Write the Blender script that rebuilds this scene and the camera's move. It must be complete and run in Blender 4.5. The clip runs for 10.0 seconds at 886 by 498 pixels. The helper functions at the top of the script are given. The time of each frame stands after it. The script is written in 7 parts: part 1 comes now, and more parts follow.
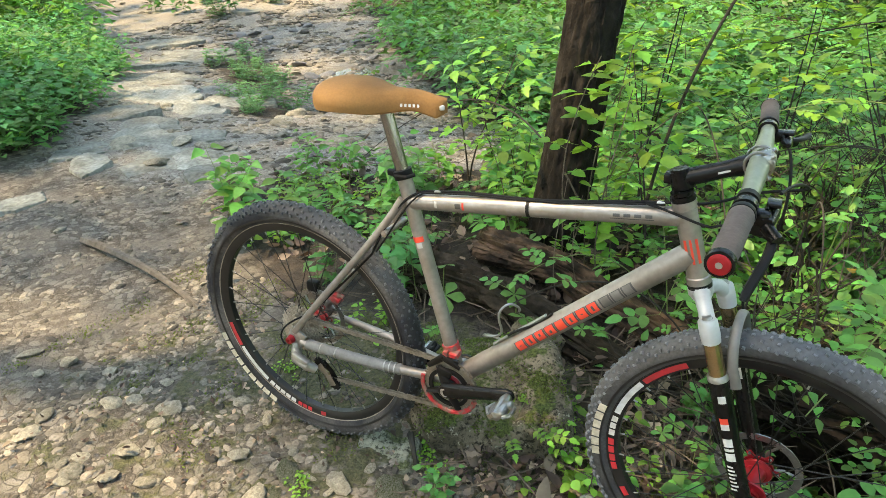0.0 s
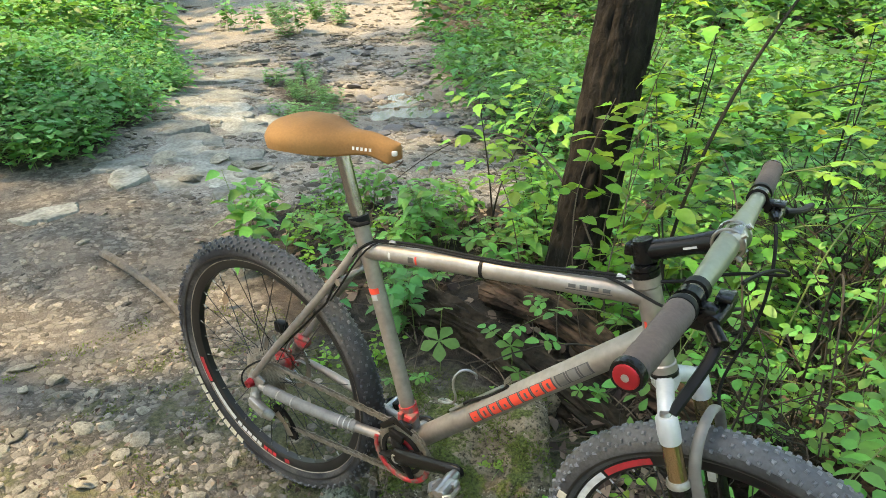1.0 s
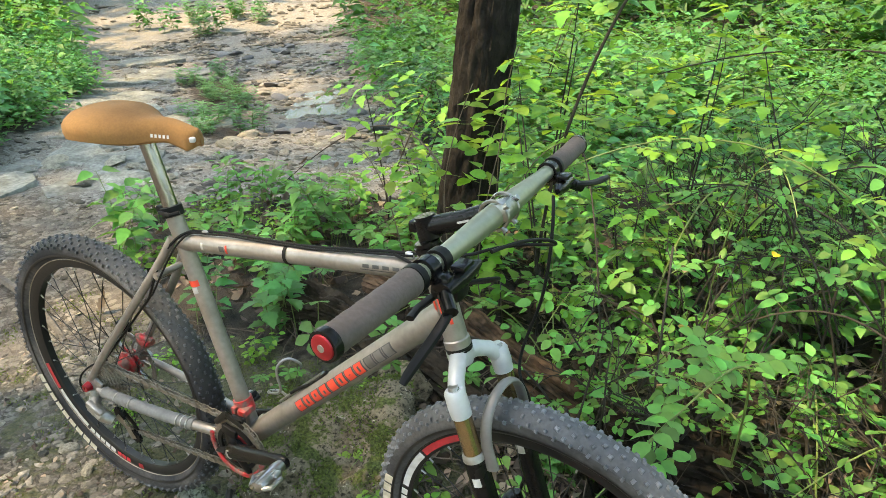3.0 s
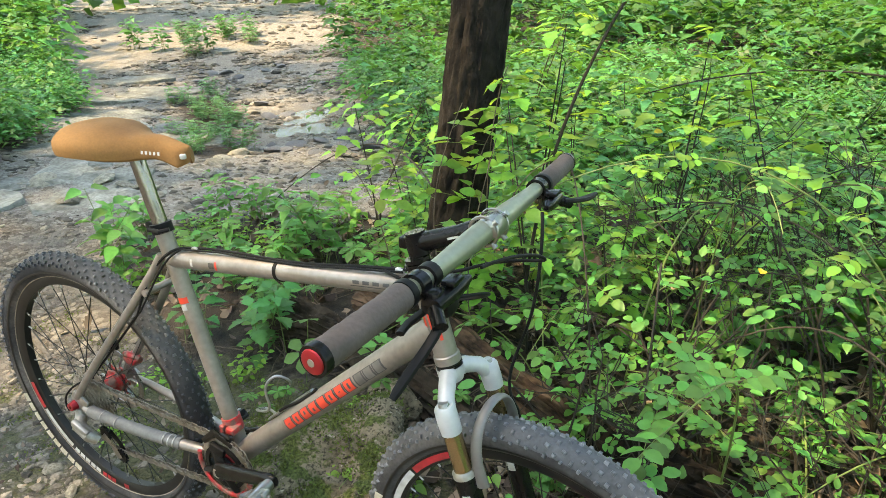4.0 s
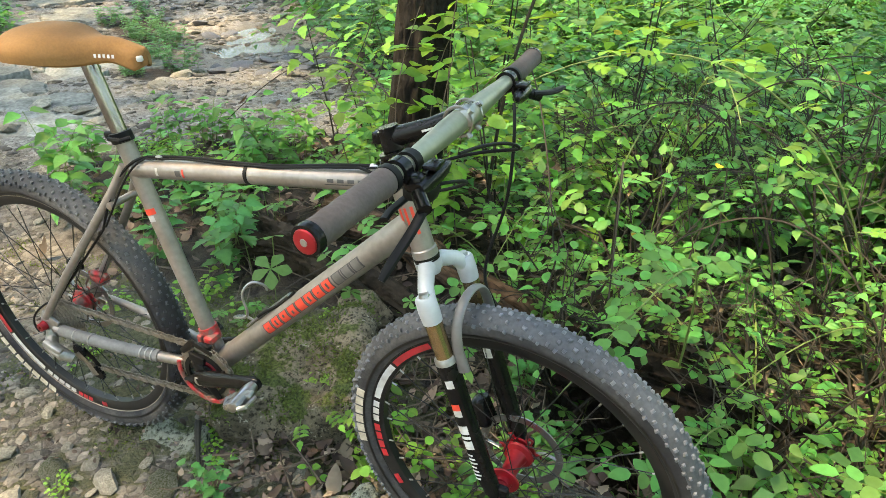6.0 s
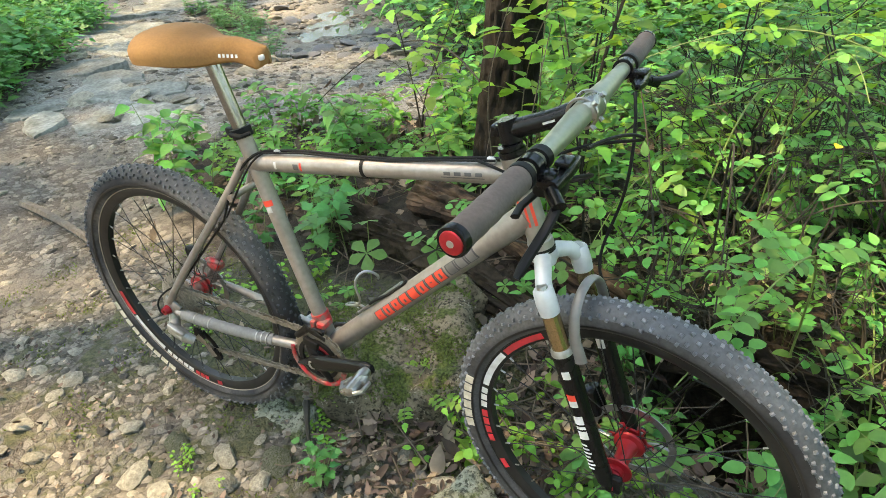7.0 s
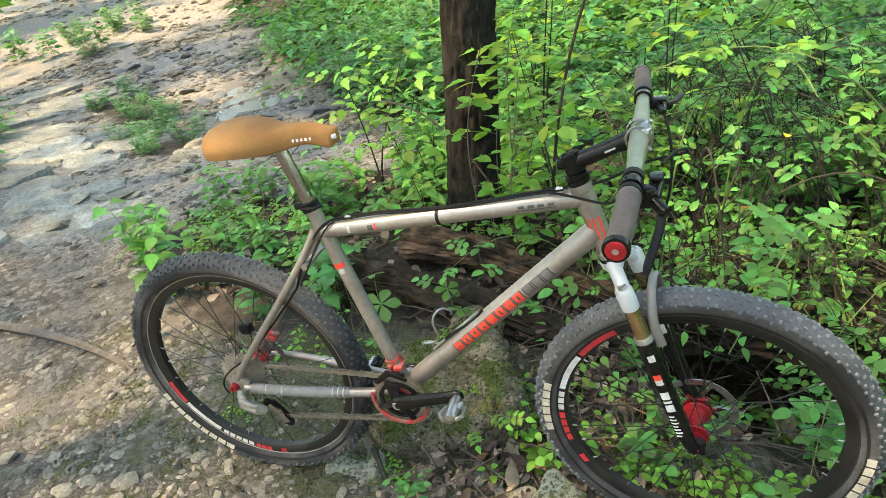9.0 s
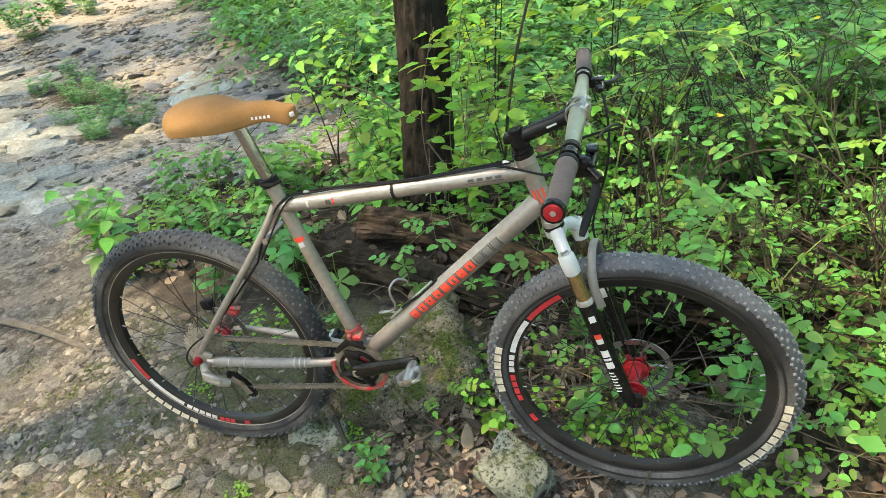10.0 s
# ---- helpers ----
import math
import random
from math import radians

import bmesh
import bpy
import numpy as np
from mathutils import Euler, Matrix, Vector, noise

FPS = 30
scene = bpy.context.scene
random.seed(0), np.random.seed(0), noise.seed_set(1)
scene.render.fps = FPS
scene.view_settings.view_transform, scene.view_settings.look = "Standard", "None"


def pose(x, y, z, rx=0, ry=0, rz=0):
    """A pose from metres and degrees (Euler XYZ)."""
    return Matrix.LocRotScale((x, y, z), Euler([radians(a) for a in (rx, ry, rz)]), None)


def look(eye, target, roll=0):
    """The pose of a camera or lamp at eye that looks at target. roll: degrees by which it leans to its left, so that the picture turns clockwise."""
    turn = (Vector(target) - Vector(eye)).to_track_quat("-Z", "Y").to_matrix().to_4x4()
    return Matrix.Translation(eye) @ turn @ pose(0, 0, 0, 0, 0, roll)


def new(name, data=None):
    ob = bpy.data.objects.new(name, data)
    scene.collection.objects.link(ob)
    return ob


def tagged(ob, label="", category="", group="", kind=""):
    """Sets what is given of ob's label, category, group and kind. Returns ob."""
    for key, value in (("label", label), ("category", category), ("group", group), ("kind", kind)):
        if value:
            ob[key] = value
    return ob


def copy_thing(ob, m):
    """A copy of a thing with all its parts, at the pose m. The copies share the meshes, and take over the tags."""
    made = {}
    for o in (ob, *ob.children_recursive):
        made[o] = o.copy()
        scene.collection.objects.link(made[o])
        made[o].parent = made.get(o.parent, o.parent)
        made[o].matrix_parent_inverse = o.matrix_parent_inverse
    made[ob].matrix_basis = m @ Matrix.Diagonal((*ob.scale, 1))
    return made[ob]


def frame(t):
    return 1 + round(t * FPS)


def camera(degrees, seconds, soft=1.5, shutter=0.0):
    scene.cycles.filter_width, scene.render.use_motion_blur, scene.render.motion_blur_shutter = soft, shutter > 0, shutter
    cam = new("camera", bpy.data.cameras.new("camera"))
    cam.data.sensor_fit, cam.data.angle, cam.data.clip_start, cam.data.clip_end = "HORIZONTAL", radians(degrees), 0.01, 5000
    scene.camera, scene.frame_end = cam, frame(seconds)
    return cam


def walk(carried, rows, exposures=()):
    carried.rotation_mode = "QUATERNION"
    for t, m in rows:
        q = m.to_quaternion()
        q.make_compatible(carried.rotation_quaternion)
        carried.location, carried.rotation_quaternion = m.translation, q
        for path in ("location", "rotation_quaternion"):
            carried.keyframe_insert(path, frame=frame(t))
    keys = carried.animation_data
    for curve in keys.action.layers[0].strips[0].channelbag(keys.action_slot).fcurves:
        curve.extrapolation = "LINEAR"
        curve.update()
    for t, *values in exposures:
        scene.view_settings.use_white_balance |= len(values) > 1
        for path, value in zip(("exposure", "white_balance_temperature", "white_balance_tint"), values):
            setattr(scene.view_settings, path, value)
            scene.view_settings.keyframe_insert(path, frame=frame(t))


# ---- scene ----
cam = camera(67.7, 10.0, soft=0.65)
PATH = [
    (0, (1.004, -1.075, 1.248), (0.136, 0.489, 0.353), -2.7),
    (0.5, (1.036, -0.965, 1.246), (0.157, 0.584, 0.336), -2.8),
    (1, (1.109, -0.864, 1.249), (0.075, 0.635, 0.422), -1.4),
    (1.5, (1.228, -0.798, 1.232), (0.164, 0.649, 0.351), -1.3),
    (2, (1.27, -0.762, 1.225), (0.368, 0.752, 0.28), -2.2),
    (2.5, (1.294, -0.755, 1.219), (0.422, 0.791, 0.297), -1.8),
    (3, (1.308, -0.744, 1.216), (0.416, 0.838, 0.379), -1.7),
    (3.2, (1.312, -0.743, 1.217), (0.413, 0.851, 0.41), -1.9),
    (4.3, (1.31, -0.759, 1.21), (0.445, 0.863, 0.422), -1.0),
    (4.5, (1.311, -0.769, 1.198), (0.457, 0.836, 0.364), -1.1),
    (5, (1.304, -0.781, 1.18), (0.543, 0.797, 0.216), -1.9),
    (5.5, (1.3, -0.788, 1.18), (0.571, 0.791, 0.192), -1.9),
    (5.7, (1.298, -0.79, 1.18), (0.585, 0.795, 0.19), -1.7),
    (6.8, (1.263, -0.799, 1.196), (0.495, 0.732, 0.163), -2.6),
    (7, (1.233, -0.816, 1.207), (0.339, 0.639, 0.166), -5.7),
    (7.5, (1.093, -0.932, 1.248), (0.343, 0.602, 0.209), -9.2),
    (8, (1.003, -1.016, 1.286), (0.503, 0.589, 0.202), -9.6),
    (8.5, (1.013, -1.036, 1.297), (0.358, 0.517, 0.219), -11.0),
    (9, (1.034, -1.057, 1.304), (0.354, 0.564, 0.35), -11.8),
    (9.5, (1.05, -1.104, 1.303), (0.423, 0.511, 0.303), -8.8),
    (10, (1.064, -1.133, 1.313), (0.505, 0.5, 0.304), -10.7),
]
walk(cam, [(t, look(eye, target, roll)) for t, eye, target, roll in PATH], [(0.0, 2.74, 8200, 5), (3.2, 2.8, 8150, 5), (5.0, 2.86, 8100, 5), (10.0, 2.87, 8100, 5)])


# ---- world, sun ----
SUN_ELEV, SUN_AZ = 60.0, -125.0      # azimuth from +y towards +x
world = bpy.data.worlds.new("world")
scene.world = world
world.use_nodes = True
wn, wl = world.node_tree.nodes, world.node_tree.links
sky = wn.new("ShaderNodeTexSky")
sky.sky_type = 'NISHITA'
sky.sun_disc = False
sky.sun_elevation = radians(SUN_ELEV)
sky.sun_rotation = radians(SUN_AZ)
wl.new(sky.outputs[0], wn["Background"].inputs[0])
wn["Background"].inputs[1].default_value = 0.15
sun_data = bpy.data.lights.new("sun", 'SUN')
sun_data.energy, sun_data.angle, sun_data.color = 2.0, radians(1.5), (1.0, 0.81, 0.57)
sun = new("sun", sun_data)
se, sa = radians(SUN_ELEV), radians(SUN_AZ)
SUN_DIR = Vector((math.sin(sa) * math.cos(se), math.cos(sa) * math.cos(se), math.sin(se)))
sun.matrix_world = look(SUN_DIR * 30, (0, 0, 0))


# ---- materials ----
def material(name, a, b=None, scale=8.0, rough=0.6, metal=0.0, bump=0.0, bump_scale=40.0, fine=0.15,
             island=0.0, random_ob=0.0, coat=0.0, spec=0.5, stretch=(1, 1, 1), mid=0.5, spread=0.25, rough_var=0.15):
    """Two-colour noise material with fine grain and relief."""
    m = bpy.data.materials.new(name)
    m.use_nodes = True
    n, l = m.node_tree.nodes, m.node_tree.links
    bsdf = n["Principled BSDF"]
    b = b or tuple(c * 0.7 for c in a)
    geo = n.new("ShaderNodeNewGeometry")
    tc = n.new("ShaderNodeTexCoord")
    mp = n.new("ShaderNodeMapping")
    mp.inputs["Scale"].default_value = stretch
    l.new(tc.outputs["Object"], mp.inputs["Vector"])
    big = n.new("ShaderNodeTexNoise")
    big.inputs["Scale"].default_value = scale
    big.inputs["Detail"].default_value = 4
    l.new(mp.outputs[0], big.inputs["Vector"])
    small = n.new("ShaderNodeTexNoise")
    small.inputs["Scale"].default_value = bump_scale
    small.inputs["Detail"].default_value = 5
    l.new(mp.outputs[0], small.inputs["Vector"])
    ramp = n.new("ShaderNodeMapRange")
    ramp.inputs["From Min"].default_value = mid - spread
    ramp.inputs["From Max"].default_value = mid + spread
    l.new(big.outputs["Fac"], ramp.inputs["Value"])
    mix = n.new("ShaderNodeMix")
    mix.data_type = 'RGBA'
    mix.inputs["A"].default_value = (*a, 1)
    mix.inputs["B"].default_value = (*b, 1)
    l.new(ramp.outputs[0], mix.inputs["Factor"])
    hsv = n.new("ShaderNodeHueSaturation")
    l.new(mix.outputs["Result"], hsv.inputs["Color"])
    val = n.new("ShaderNodeMapRange")
    val.inputs["To Min"].default_value, val.inputs["To Max"].default_value = 1 - fine * 2, 1 + fine * 2
    l.new(small.outputs["Fac"], val.inputs["Value"])
    last = val.outputs[0]
    if island or random_ob:
        r = n.new("ShaderNodeMapRange")
        amount = island or random_ob
        r.inputs["To Min"].default_value, r.inputs["To Max"].default_value = 1 - amount, 1 + amount
        if island:
            l.new(geo.outputs["Random Per Island"], r.inputs["Value"])
        else:
            oi = n.new("ShaderNodeObjectInfo")
            l.new(oi.outputs["Random"], r.inputs["Value"])
        mul = n.new("ShaderNodeMath")
        mul.operation = 'MULTIPLY'
        l.new(last, mul.inputs[0])
        l.new(r.outputs[0], mul.inputs[1])
        last = mul.outputs[0]
    l.new(last, hsv.inputs["Value"])
    l.new(hsv.outputs[0], bsdf.inputs["Base Color"])
    rr = n.new("ShaderNodeMapRange")
    rr.inputs["To Min"].default_value = max(0.03, rough - rough_var)
    rr.inputs["To Max"].default_value = min(1.0, rough + rough_var)
    l.new(big.outputs["Fac"], rr.inputs["Value"])
    l.new(rr.outputs[0], bsdf.inputs["Roughness"])
    bsdf.inputs["Metallic"].default_value = metal
    bsdf.inputs["Coat Weight"].default_value = coat
    bsdf.inputs["Specular IOR Level"].default_value = spec
    if bump:
        bp = n.new("ShaderNodeBump")
        bp.inputs["Strength"].default_value = 0.6
        bp.inputs["Distance"].default_value = bump
        l.new(small.outputs["Fac"], bp.inputs["Height"])
        l.new(bp.outputs[0], bsdf.inputs["Normal"])
    return m


def leaf_material(name, a, b, through_colour, through_amount=0.4, rough=0.5, spread_hue=0.03, spread_value=0.35):
    """Thin leaf: a glossy face and light that passes through; each leaf differs a little."""
    m = bpy.data.materials.new(name)
    m.use_nodes = True
    n, l = m.node_tree.nodes, m.node_tree.links
    bsdf = n["Principled BSDF"]
    geo = n.new("ShaderNodeNewGeometry")
    tc = n.new("ShaderNodeTexCoord")
    noise_tex = n.new("ShaderNodeTexNoise")
    noise_tex.inputs["Scale"].default_value = 60
    noise_tex.inputs["Detail"].default_value = 3
    l.new(tc.outputs["Object"], noise_tex.inputs["Vector"])
    mix = n.new("ShaderNodeMix")
    mix.data_type = 'RGBA'
    mix.inputs["A"].default_value, mix.inputs["B"].default_value = (*a, 1), (*b, 1)
    l.new(geo.outputs["Random Per Island"], mix.inputs["Factor"])
    wn_ = n.new("ShaderNodeTexWhiteNoise")
    wn_.noise_dimensions = '1D'
    l.new(geo.outputs["Random Per Island"], wn_.inputs["W"])
    v = n.new("ShaderNodeMapRange")
    v.inputs["To Min"].default_value, v.inputs["To Max"].default_value = 1 - spread_value, 1 + spread_value
    l.new(wn_.outputs["Value"], v.inputs["Value"])
    v2 = n.new("ShaderNodeMapRange")
    v2.inputs["To Min"].default_value, v2.inputs["To Max"].default_value = 0.75, 1.25
    l.new(noise_tex.outputs["Fac"], v2.inputs["Value"])
    mul = n.new("ShaderNodeMath")
    mul.operation = 'MULTIPLY'
    l.new(v.outputs[0], mul.inputs[0])
    l.new(v2.outputs[0], mul.inputs[1])
    hsv = n.new("ShaderNodeHueSaturation")
    l.new(mix.outputs["Result"], hsv.inputs["Color"])
    l.new(mul.outputs[0], hsv.inputs["Value"])
    h = n.new("ShaderNodeMapRange")
    h.inputs["To Min"].default_value, h.inputs["To Max"].default_value = 0.5 - spread_hue, 0.5 + spread_hue
    l.new(wn_.outputs["Value"], h.inputs["Value"])
    l.new(h.outputs[0], hsv.inputs["Hue"])
    l.new(hsv.outputs[0], bsdf.inputs["Base Color"])
    bsdf.inputs["Roughness"].default_value = rough
    bsdf.inputs["Specular IOR Level"].default_value = 0.3
    tr = n.new("ShaderNodeBsdfTranslucent")
    h2 = n.new("ShaderNodeHueSaturation")
    h2.inputs["Color"].default_value = (*through_colour, 1)
    l.new(mul.outputs[0], h2.inputs["Value"])
    l.new(h2.outputs[0], tr.inputs["Color"])
    ms = n.new("ShaderNodeMixShader")
    ms.inputs[0].default_value = through_amount
    l.new(bsdf.outputs[0], ms.inputs[1])
    l.new(tr.outputs[0], ms.inputs[2])
    l.new(ms.outputs[0], n["Material Output"].inputs["Surface"])
    return m


TITANIUM = material("dusty_titanium", (0.33, 0.3, 0.278), (0.2, 0.172, 0.148), 9, 0.4, 0.6, 0.0004, 90, 0.14)
TITANIUM_BAR = material("olive_grey_bar", (0.31, 0.32, 0.235), (0.22, 0.225, 0.165), 10, 0.38, 0.6, 0.0002, 120, 0.08)
STEEL = material("polished_steel", (0.36, 0.36, 0.355), (0.25, 0.245, 0.235), 30, 0.3, 0.95, 0.0002, 150, 0.08)
POST_STEEL = material("dark_polished_post", (0.3, 0.295, 0.285), (0.2, 0.195, 0.185), 12, 0.2, 1.0, 0.0001, 120, 0.1, rough_var=0.08)
DULL_ALLOY = material("dull_alloy", (0.42, 0.41, 0.39), (0.26, 0.24, 0.21), 25, 0.45, 0.8, 0.0004, 120, 0.15)
CROWN_WHITE = material("silver_white_paint", (0.5, 0.51, 0.52), (0.36, 0.36, 0.35), 14, 0.35, 0.15, 0.0002, 90, 0.06)
BRACE_GREY = material("grey_brace_paint", (0.21, 0.2, 0.19), (0.13, 0.122, 0.113), 20, 0.45, 0.4, 0.0003, 90, 0.1)
STANCHION = material("bronze_anodised", (0.36, 0.25, 0.13), (0.28, 0.2, 0.11), 16, 0.25, 0.85, 0.0, 90, 0.05)
BLACK_GLOSS = material("black_paint", (0.004, 0.004, 0.0046), (0.009, 0.0085, 0.008), 14, 0.24, 0.0, 0.0003, 90, 0.1, spec=0.2)
BLACK_MATT = material("black_plastic", (0.005, 0.005, 0.0054), (0.011, 0.0102, 0.0095), 20, 0.5, 0.0, 0.0004, 120, 0.15, spec=0.15)
RIM_BLACK = material("black_rim_alloy", (0.006, 0.006, 0.0068), (0.024, 0.021, 0.018), 12, 0.4, 0.0, 0.0003, 90, 0.15, spec=0.35)
TYRE_RUBBER = material("dusty_tyre_rubber", (0.015, 0.0155, 0.018), (0.095, 0.09, 0.087), 5, 0.7, 0.0, 0.0006, 160, 0.3, spread=0.16, mid=0.52, spec=0.35)
TYRE_DUSTY = material("mud_dusted_rubber", (0.018, 0.018, 0.021), (0.15, 0.128, 0.112), 4.2, 0.75, 0.0, 0.0008, 160, 0.35, spread=0.1, mid=0.53, spec=0.3)
TREAD_RUBBER = material("grey_tread_rubber", (0.13, 0.137, 0.15), (0.08, 0.084, 0.092), 7, 0.5, 0.0, 0.0006, 160, 0.25, island=0.3, spread=0.18, mid=0.52)
TREAD_REAR = material("worn_tread_rubber", (0.028, 0.031, 0.038), (0.14, 0.125, 0.113), 4.2, 0.45, 0.0, 0.0008, 160, 0.35, island=0.3, spread=0.1, mid=0.53)
# band tones darker than the knobs: painted shade in the gaps of the tread
BAND_FRONT = material("tread_face_rubber", (0.07, 0.073, 0.079), (0.04, 0.0415, 0.045), 7, 0.65, 0.0, 0.0008, 160, 0.3, spread=0.18, mid=0.52)
BAND_REAR = material("worn_tread_face_rubber", (0.011, 0.011, 0.013), (0.085, 0.074, 0.066), 4.2, 0.65, 0.0, 0.0008, 160, 0.35, spread=0.1, mid=0.53)
GRIP_RUBBER = material("worn_brown_grip", (0.105, 0.078, 0.068), (0.06, 0.047, 0.042), 18, 0.85, 0.0, 0.001, 220, 0.15)
RED_ANODISED = material("red_anodised", (0.42, 0.012, 0.022), (0.22, 0.012, 0.016), 30, 0.34, 0.4, 0.0003, 90, 0.12)
RED_DUSTY = material("dusty_red_alloy", (0.45, 0.025, 0.03), (0.2, 0.11, 0.09), 70, 0.55, 0.3, 0.002, 120, 0.3, spread=0.1)
RED_DECAL = material("red_decal", (0.72, 0.06, 0.03), (0.6, 0.045, 0.025), 30, 0.45, 0.0, 0.0, 60, 0.06)
RED_RIM_DECAL = material("crimson_decal", (0.55, 0.02, 0.035), (0.3, 0.03, 0.03), 70, 0.45, 0.0, 0.0, 60, 0.08)
WHITE_DECAL = material("white_decal", (0.66, 0.65, 0.63), (0.36, 0.33, 0.3), 60, 0.5, 0.0, 0.0, 60, 0.08)
CREAM_DECAL = material("cream_decal", (0.6, 0.54, 0.43), (0.3, 0.26, 0.2), 70, 0.6, 0.0, 0.0, 60, 0.1)
DARK_DECAL = material("dark_decal", (0.05, 0.05, 0.055), (0.07, 0.065, 0.06), 30, 0.5, 0.0, 0.0, 60, 0.08)
SUEDE = material("tan_suede", (0.285, 0.14, 0.042), (0.175, 0.08, 0.024), 9, 0.9, 0.0, 0.0006, 260, 0.12)
CHAIN_METAL = material("dusty_chain", (0.27, 0.235, 0.19), (0.15, 0.128, 0.1), 50, 0.5, 0.6, 0.0003, 150, 0.2)
CASSETTE_METAL = material("dusty_cassette", (0.36, 0.3, 0.23), (0.2, 0.165, 0.125), 40, 0.7, 0.15, 0.0004, 200, 0.2)
SPOKE_BLACK = material("black_spoke", (0.008, 0.008, 0.008), (0.018, 0.018, 0.018), 20, 0.4, 0.3)
BARK = material("dark_bark", (0.024, 0.019, 0.0145), (0.0075, 0.0062, 0.005), 18, 0.95, 0.0, 0.03, 38, 0.5, stretch=(1, 1, 0.6), spec=0.2)
ROTTEN = material("rotten_wood", (0.125, 0.075, 0.046), (0.02, 0.014, 0.01), 17, 0.95, 0.0, 0.02, 50, 0.45, stretch=(0.6, 1, 1), spread=0.12, spec=0.2)
ROTTEN_DARK = material("black_rotten_wood", (0.055, 0.04, 0.026), (0.01, 0.008, 0.006), 16, 0.95, 0.0, 0.025, 45, 0.5, stretch=(0.8, 1, 1), spec=0.2)
# near-black tone, so the added log merges with the hollow's shade
HOLLOW_LOG_BLACK = material("hollow_log_near_black", (0.024, 0.017, 0.012), (0.006, 0.005, 0.004), 16, 0.95, 0.0, 0.025, 45, 0.5, stretch=(0.8, 1, 1), spec=0.2)
TWIG = material("twig_bark", (0.14, 0.105, 0.075), (0.05, 0.037, 0.026), 20, 0.9, 0.0, 0.001, 120, 0.2, island=0.35)
GREY_WOOD = material("grey_dead_wood", (0.13, 0.11, 0.09), (0.06, 0.05, 0.04), 14, 0.9, 0.0, 0.004, 70, 0.4)
DARK_TWIG = material("dark_twig_bark", (0.03, 0.023, 0.016), (0.018, 0.016, 0.01), 20, 0.85, 0.0, 0.001, 120, 0.2)
GREEN_STEM = material("green_stem", (0.14, 0.2, 0.045), (0.1, 0.14, 0.04), 20, 0.6, 0.0, 0.0, 60, 0.15)
STONE = material("pale_trail_stone", (0.31, 0.285, 0.225), (0.13, 0.118, 0.09), 4, 0.9, 0.0, 0.02, 14, 0.3, random_ob=0.35)
SLAB = material("grey_slate_slab", (0.26, 0.262, 0.232), (0.13, 0.128, 0.106), 7, 0.85, 0.0, 0.01, 40, 0.45, random_ob=0.3, spread=0.2)
DARK_STONE = material("dark_wet_stone", (0.12, 0.115, 0.115), (0.07, 0.068, 0.07), 12, 0.6, 0.0, 0.004, 60, 0.2, random_ob=0.35)
PEBBLE = material("gravel", (0.17, 0.149, 0.121), (0.075, 0.065, 0.049), 30, 0.9, 0.0, 0.002, 150, 0.35, island=0.75)


def rock_material(name, pale, dark, lichen, moss, moss_share):
    """Weathered stone: broad stains, fine pits, pale lichen specks and moss that holds on the upper faces."""
    m = bpy.data.materials.new(name)
    m.use_nodes = True
    n, l = m.node_tree.nodes, m.node_tree.links
    bsdf = n["Principled BSDF"]
    tc = n.new("ShaderNodeTexCoord")

    def grain(scale, lo, hi, detail=6):
        t = n.new("ShaderNodeTexNoise")
        t.inputs["Scale"].default_value, t.inputs["Detail"].default_value, t.inputs["Roughness"].default_value = scale, detail, 0.68
        l.new(tc.outputs["Object"], t.inputs["Vector"])
        r = n.new("ShaderNodeMapRange")
        r.inputs["From Min"].default_value, r.inputs["From Max"].default_value = lo, hi
        l.new(t.outputs["Fac"], r.inputs["Value"])
        return t.outputs["Fac"], r.outputs[0]

    def over(fac, a, b):
        x = n.new("ShaderNodeMix")
        x.data_type = 'RGBA'
        l.new(fac, x.inputs["Factor"])
        for socket, c in (("A", a), ("B", b)):
            if isinstance(c, tuple):
                x.inputs[socket].default_value = (*c, 1)
            else:
                l.new(c, x.inputs[socket])
        return x.outputs["Result"]

    stain = grain(9, 0.4, 0.6)[1]
    pit_raw, pits = grain(85, 0.40, 0.5)
    specks = grain(48, 0.60, 0.64)[1]
    colour = over(stain, pale, dark)
    colour = over(specks, colour, lichen)
    colour = over(pits, tuple(c * 0.35 for c in dark), colour)
    geo, xyz = n.new("ShaderNodeNewGeometry"), n.new("ShaderNodeSeparateXYZ")
    l.new(geo.outputs["Normal"], xyz.inputs[0])
    patch = grain(13, 0.0, 1.0)[0]
    grow = n.new("ShaderNodeMath")
    grow.operation = 'MULTIPLY_ADD'
    l.new(xyz.outputs["Z"], grow.inputs[0])
    grow.inputs[1].default_value = 0.22
    l.new(patch, grow.inputs[2])
    share = n.new("ShaderNodeMapRange")
    share.inputs["From Min"].default_value, share.inputs["From Max"].default_value = 0.74 - moss_share * 0.3, 0.8 - moss_share * 0.3
    l.new(grow.outputs[0], share.inputs["Value"])
    green = over(grain(120, 0.4, 0.6)[1], tuple(c * 0.3 for c in moss), moss)
    colour = over(share.outputs[0], colour, green)
    l.new(colour, bsdf.inputs["Base Color"])
    bsdf.inputs["Roughness"].default_value = 0.92
    bsdf.inputs["Specular IOR Level"].default_value = 0.2
    bp = n.new("ShaderNodeBump")
    bp.inputs["Strength"].default_value, bp.inputs["Distance"].default_value = 1.0, 0.012
    l.new(pit_raw, bp.inputs["Height"])
    l.new(bp.outputs[0], bsdf.inputs["Normal"])
    return m


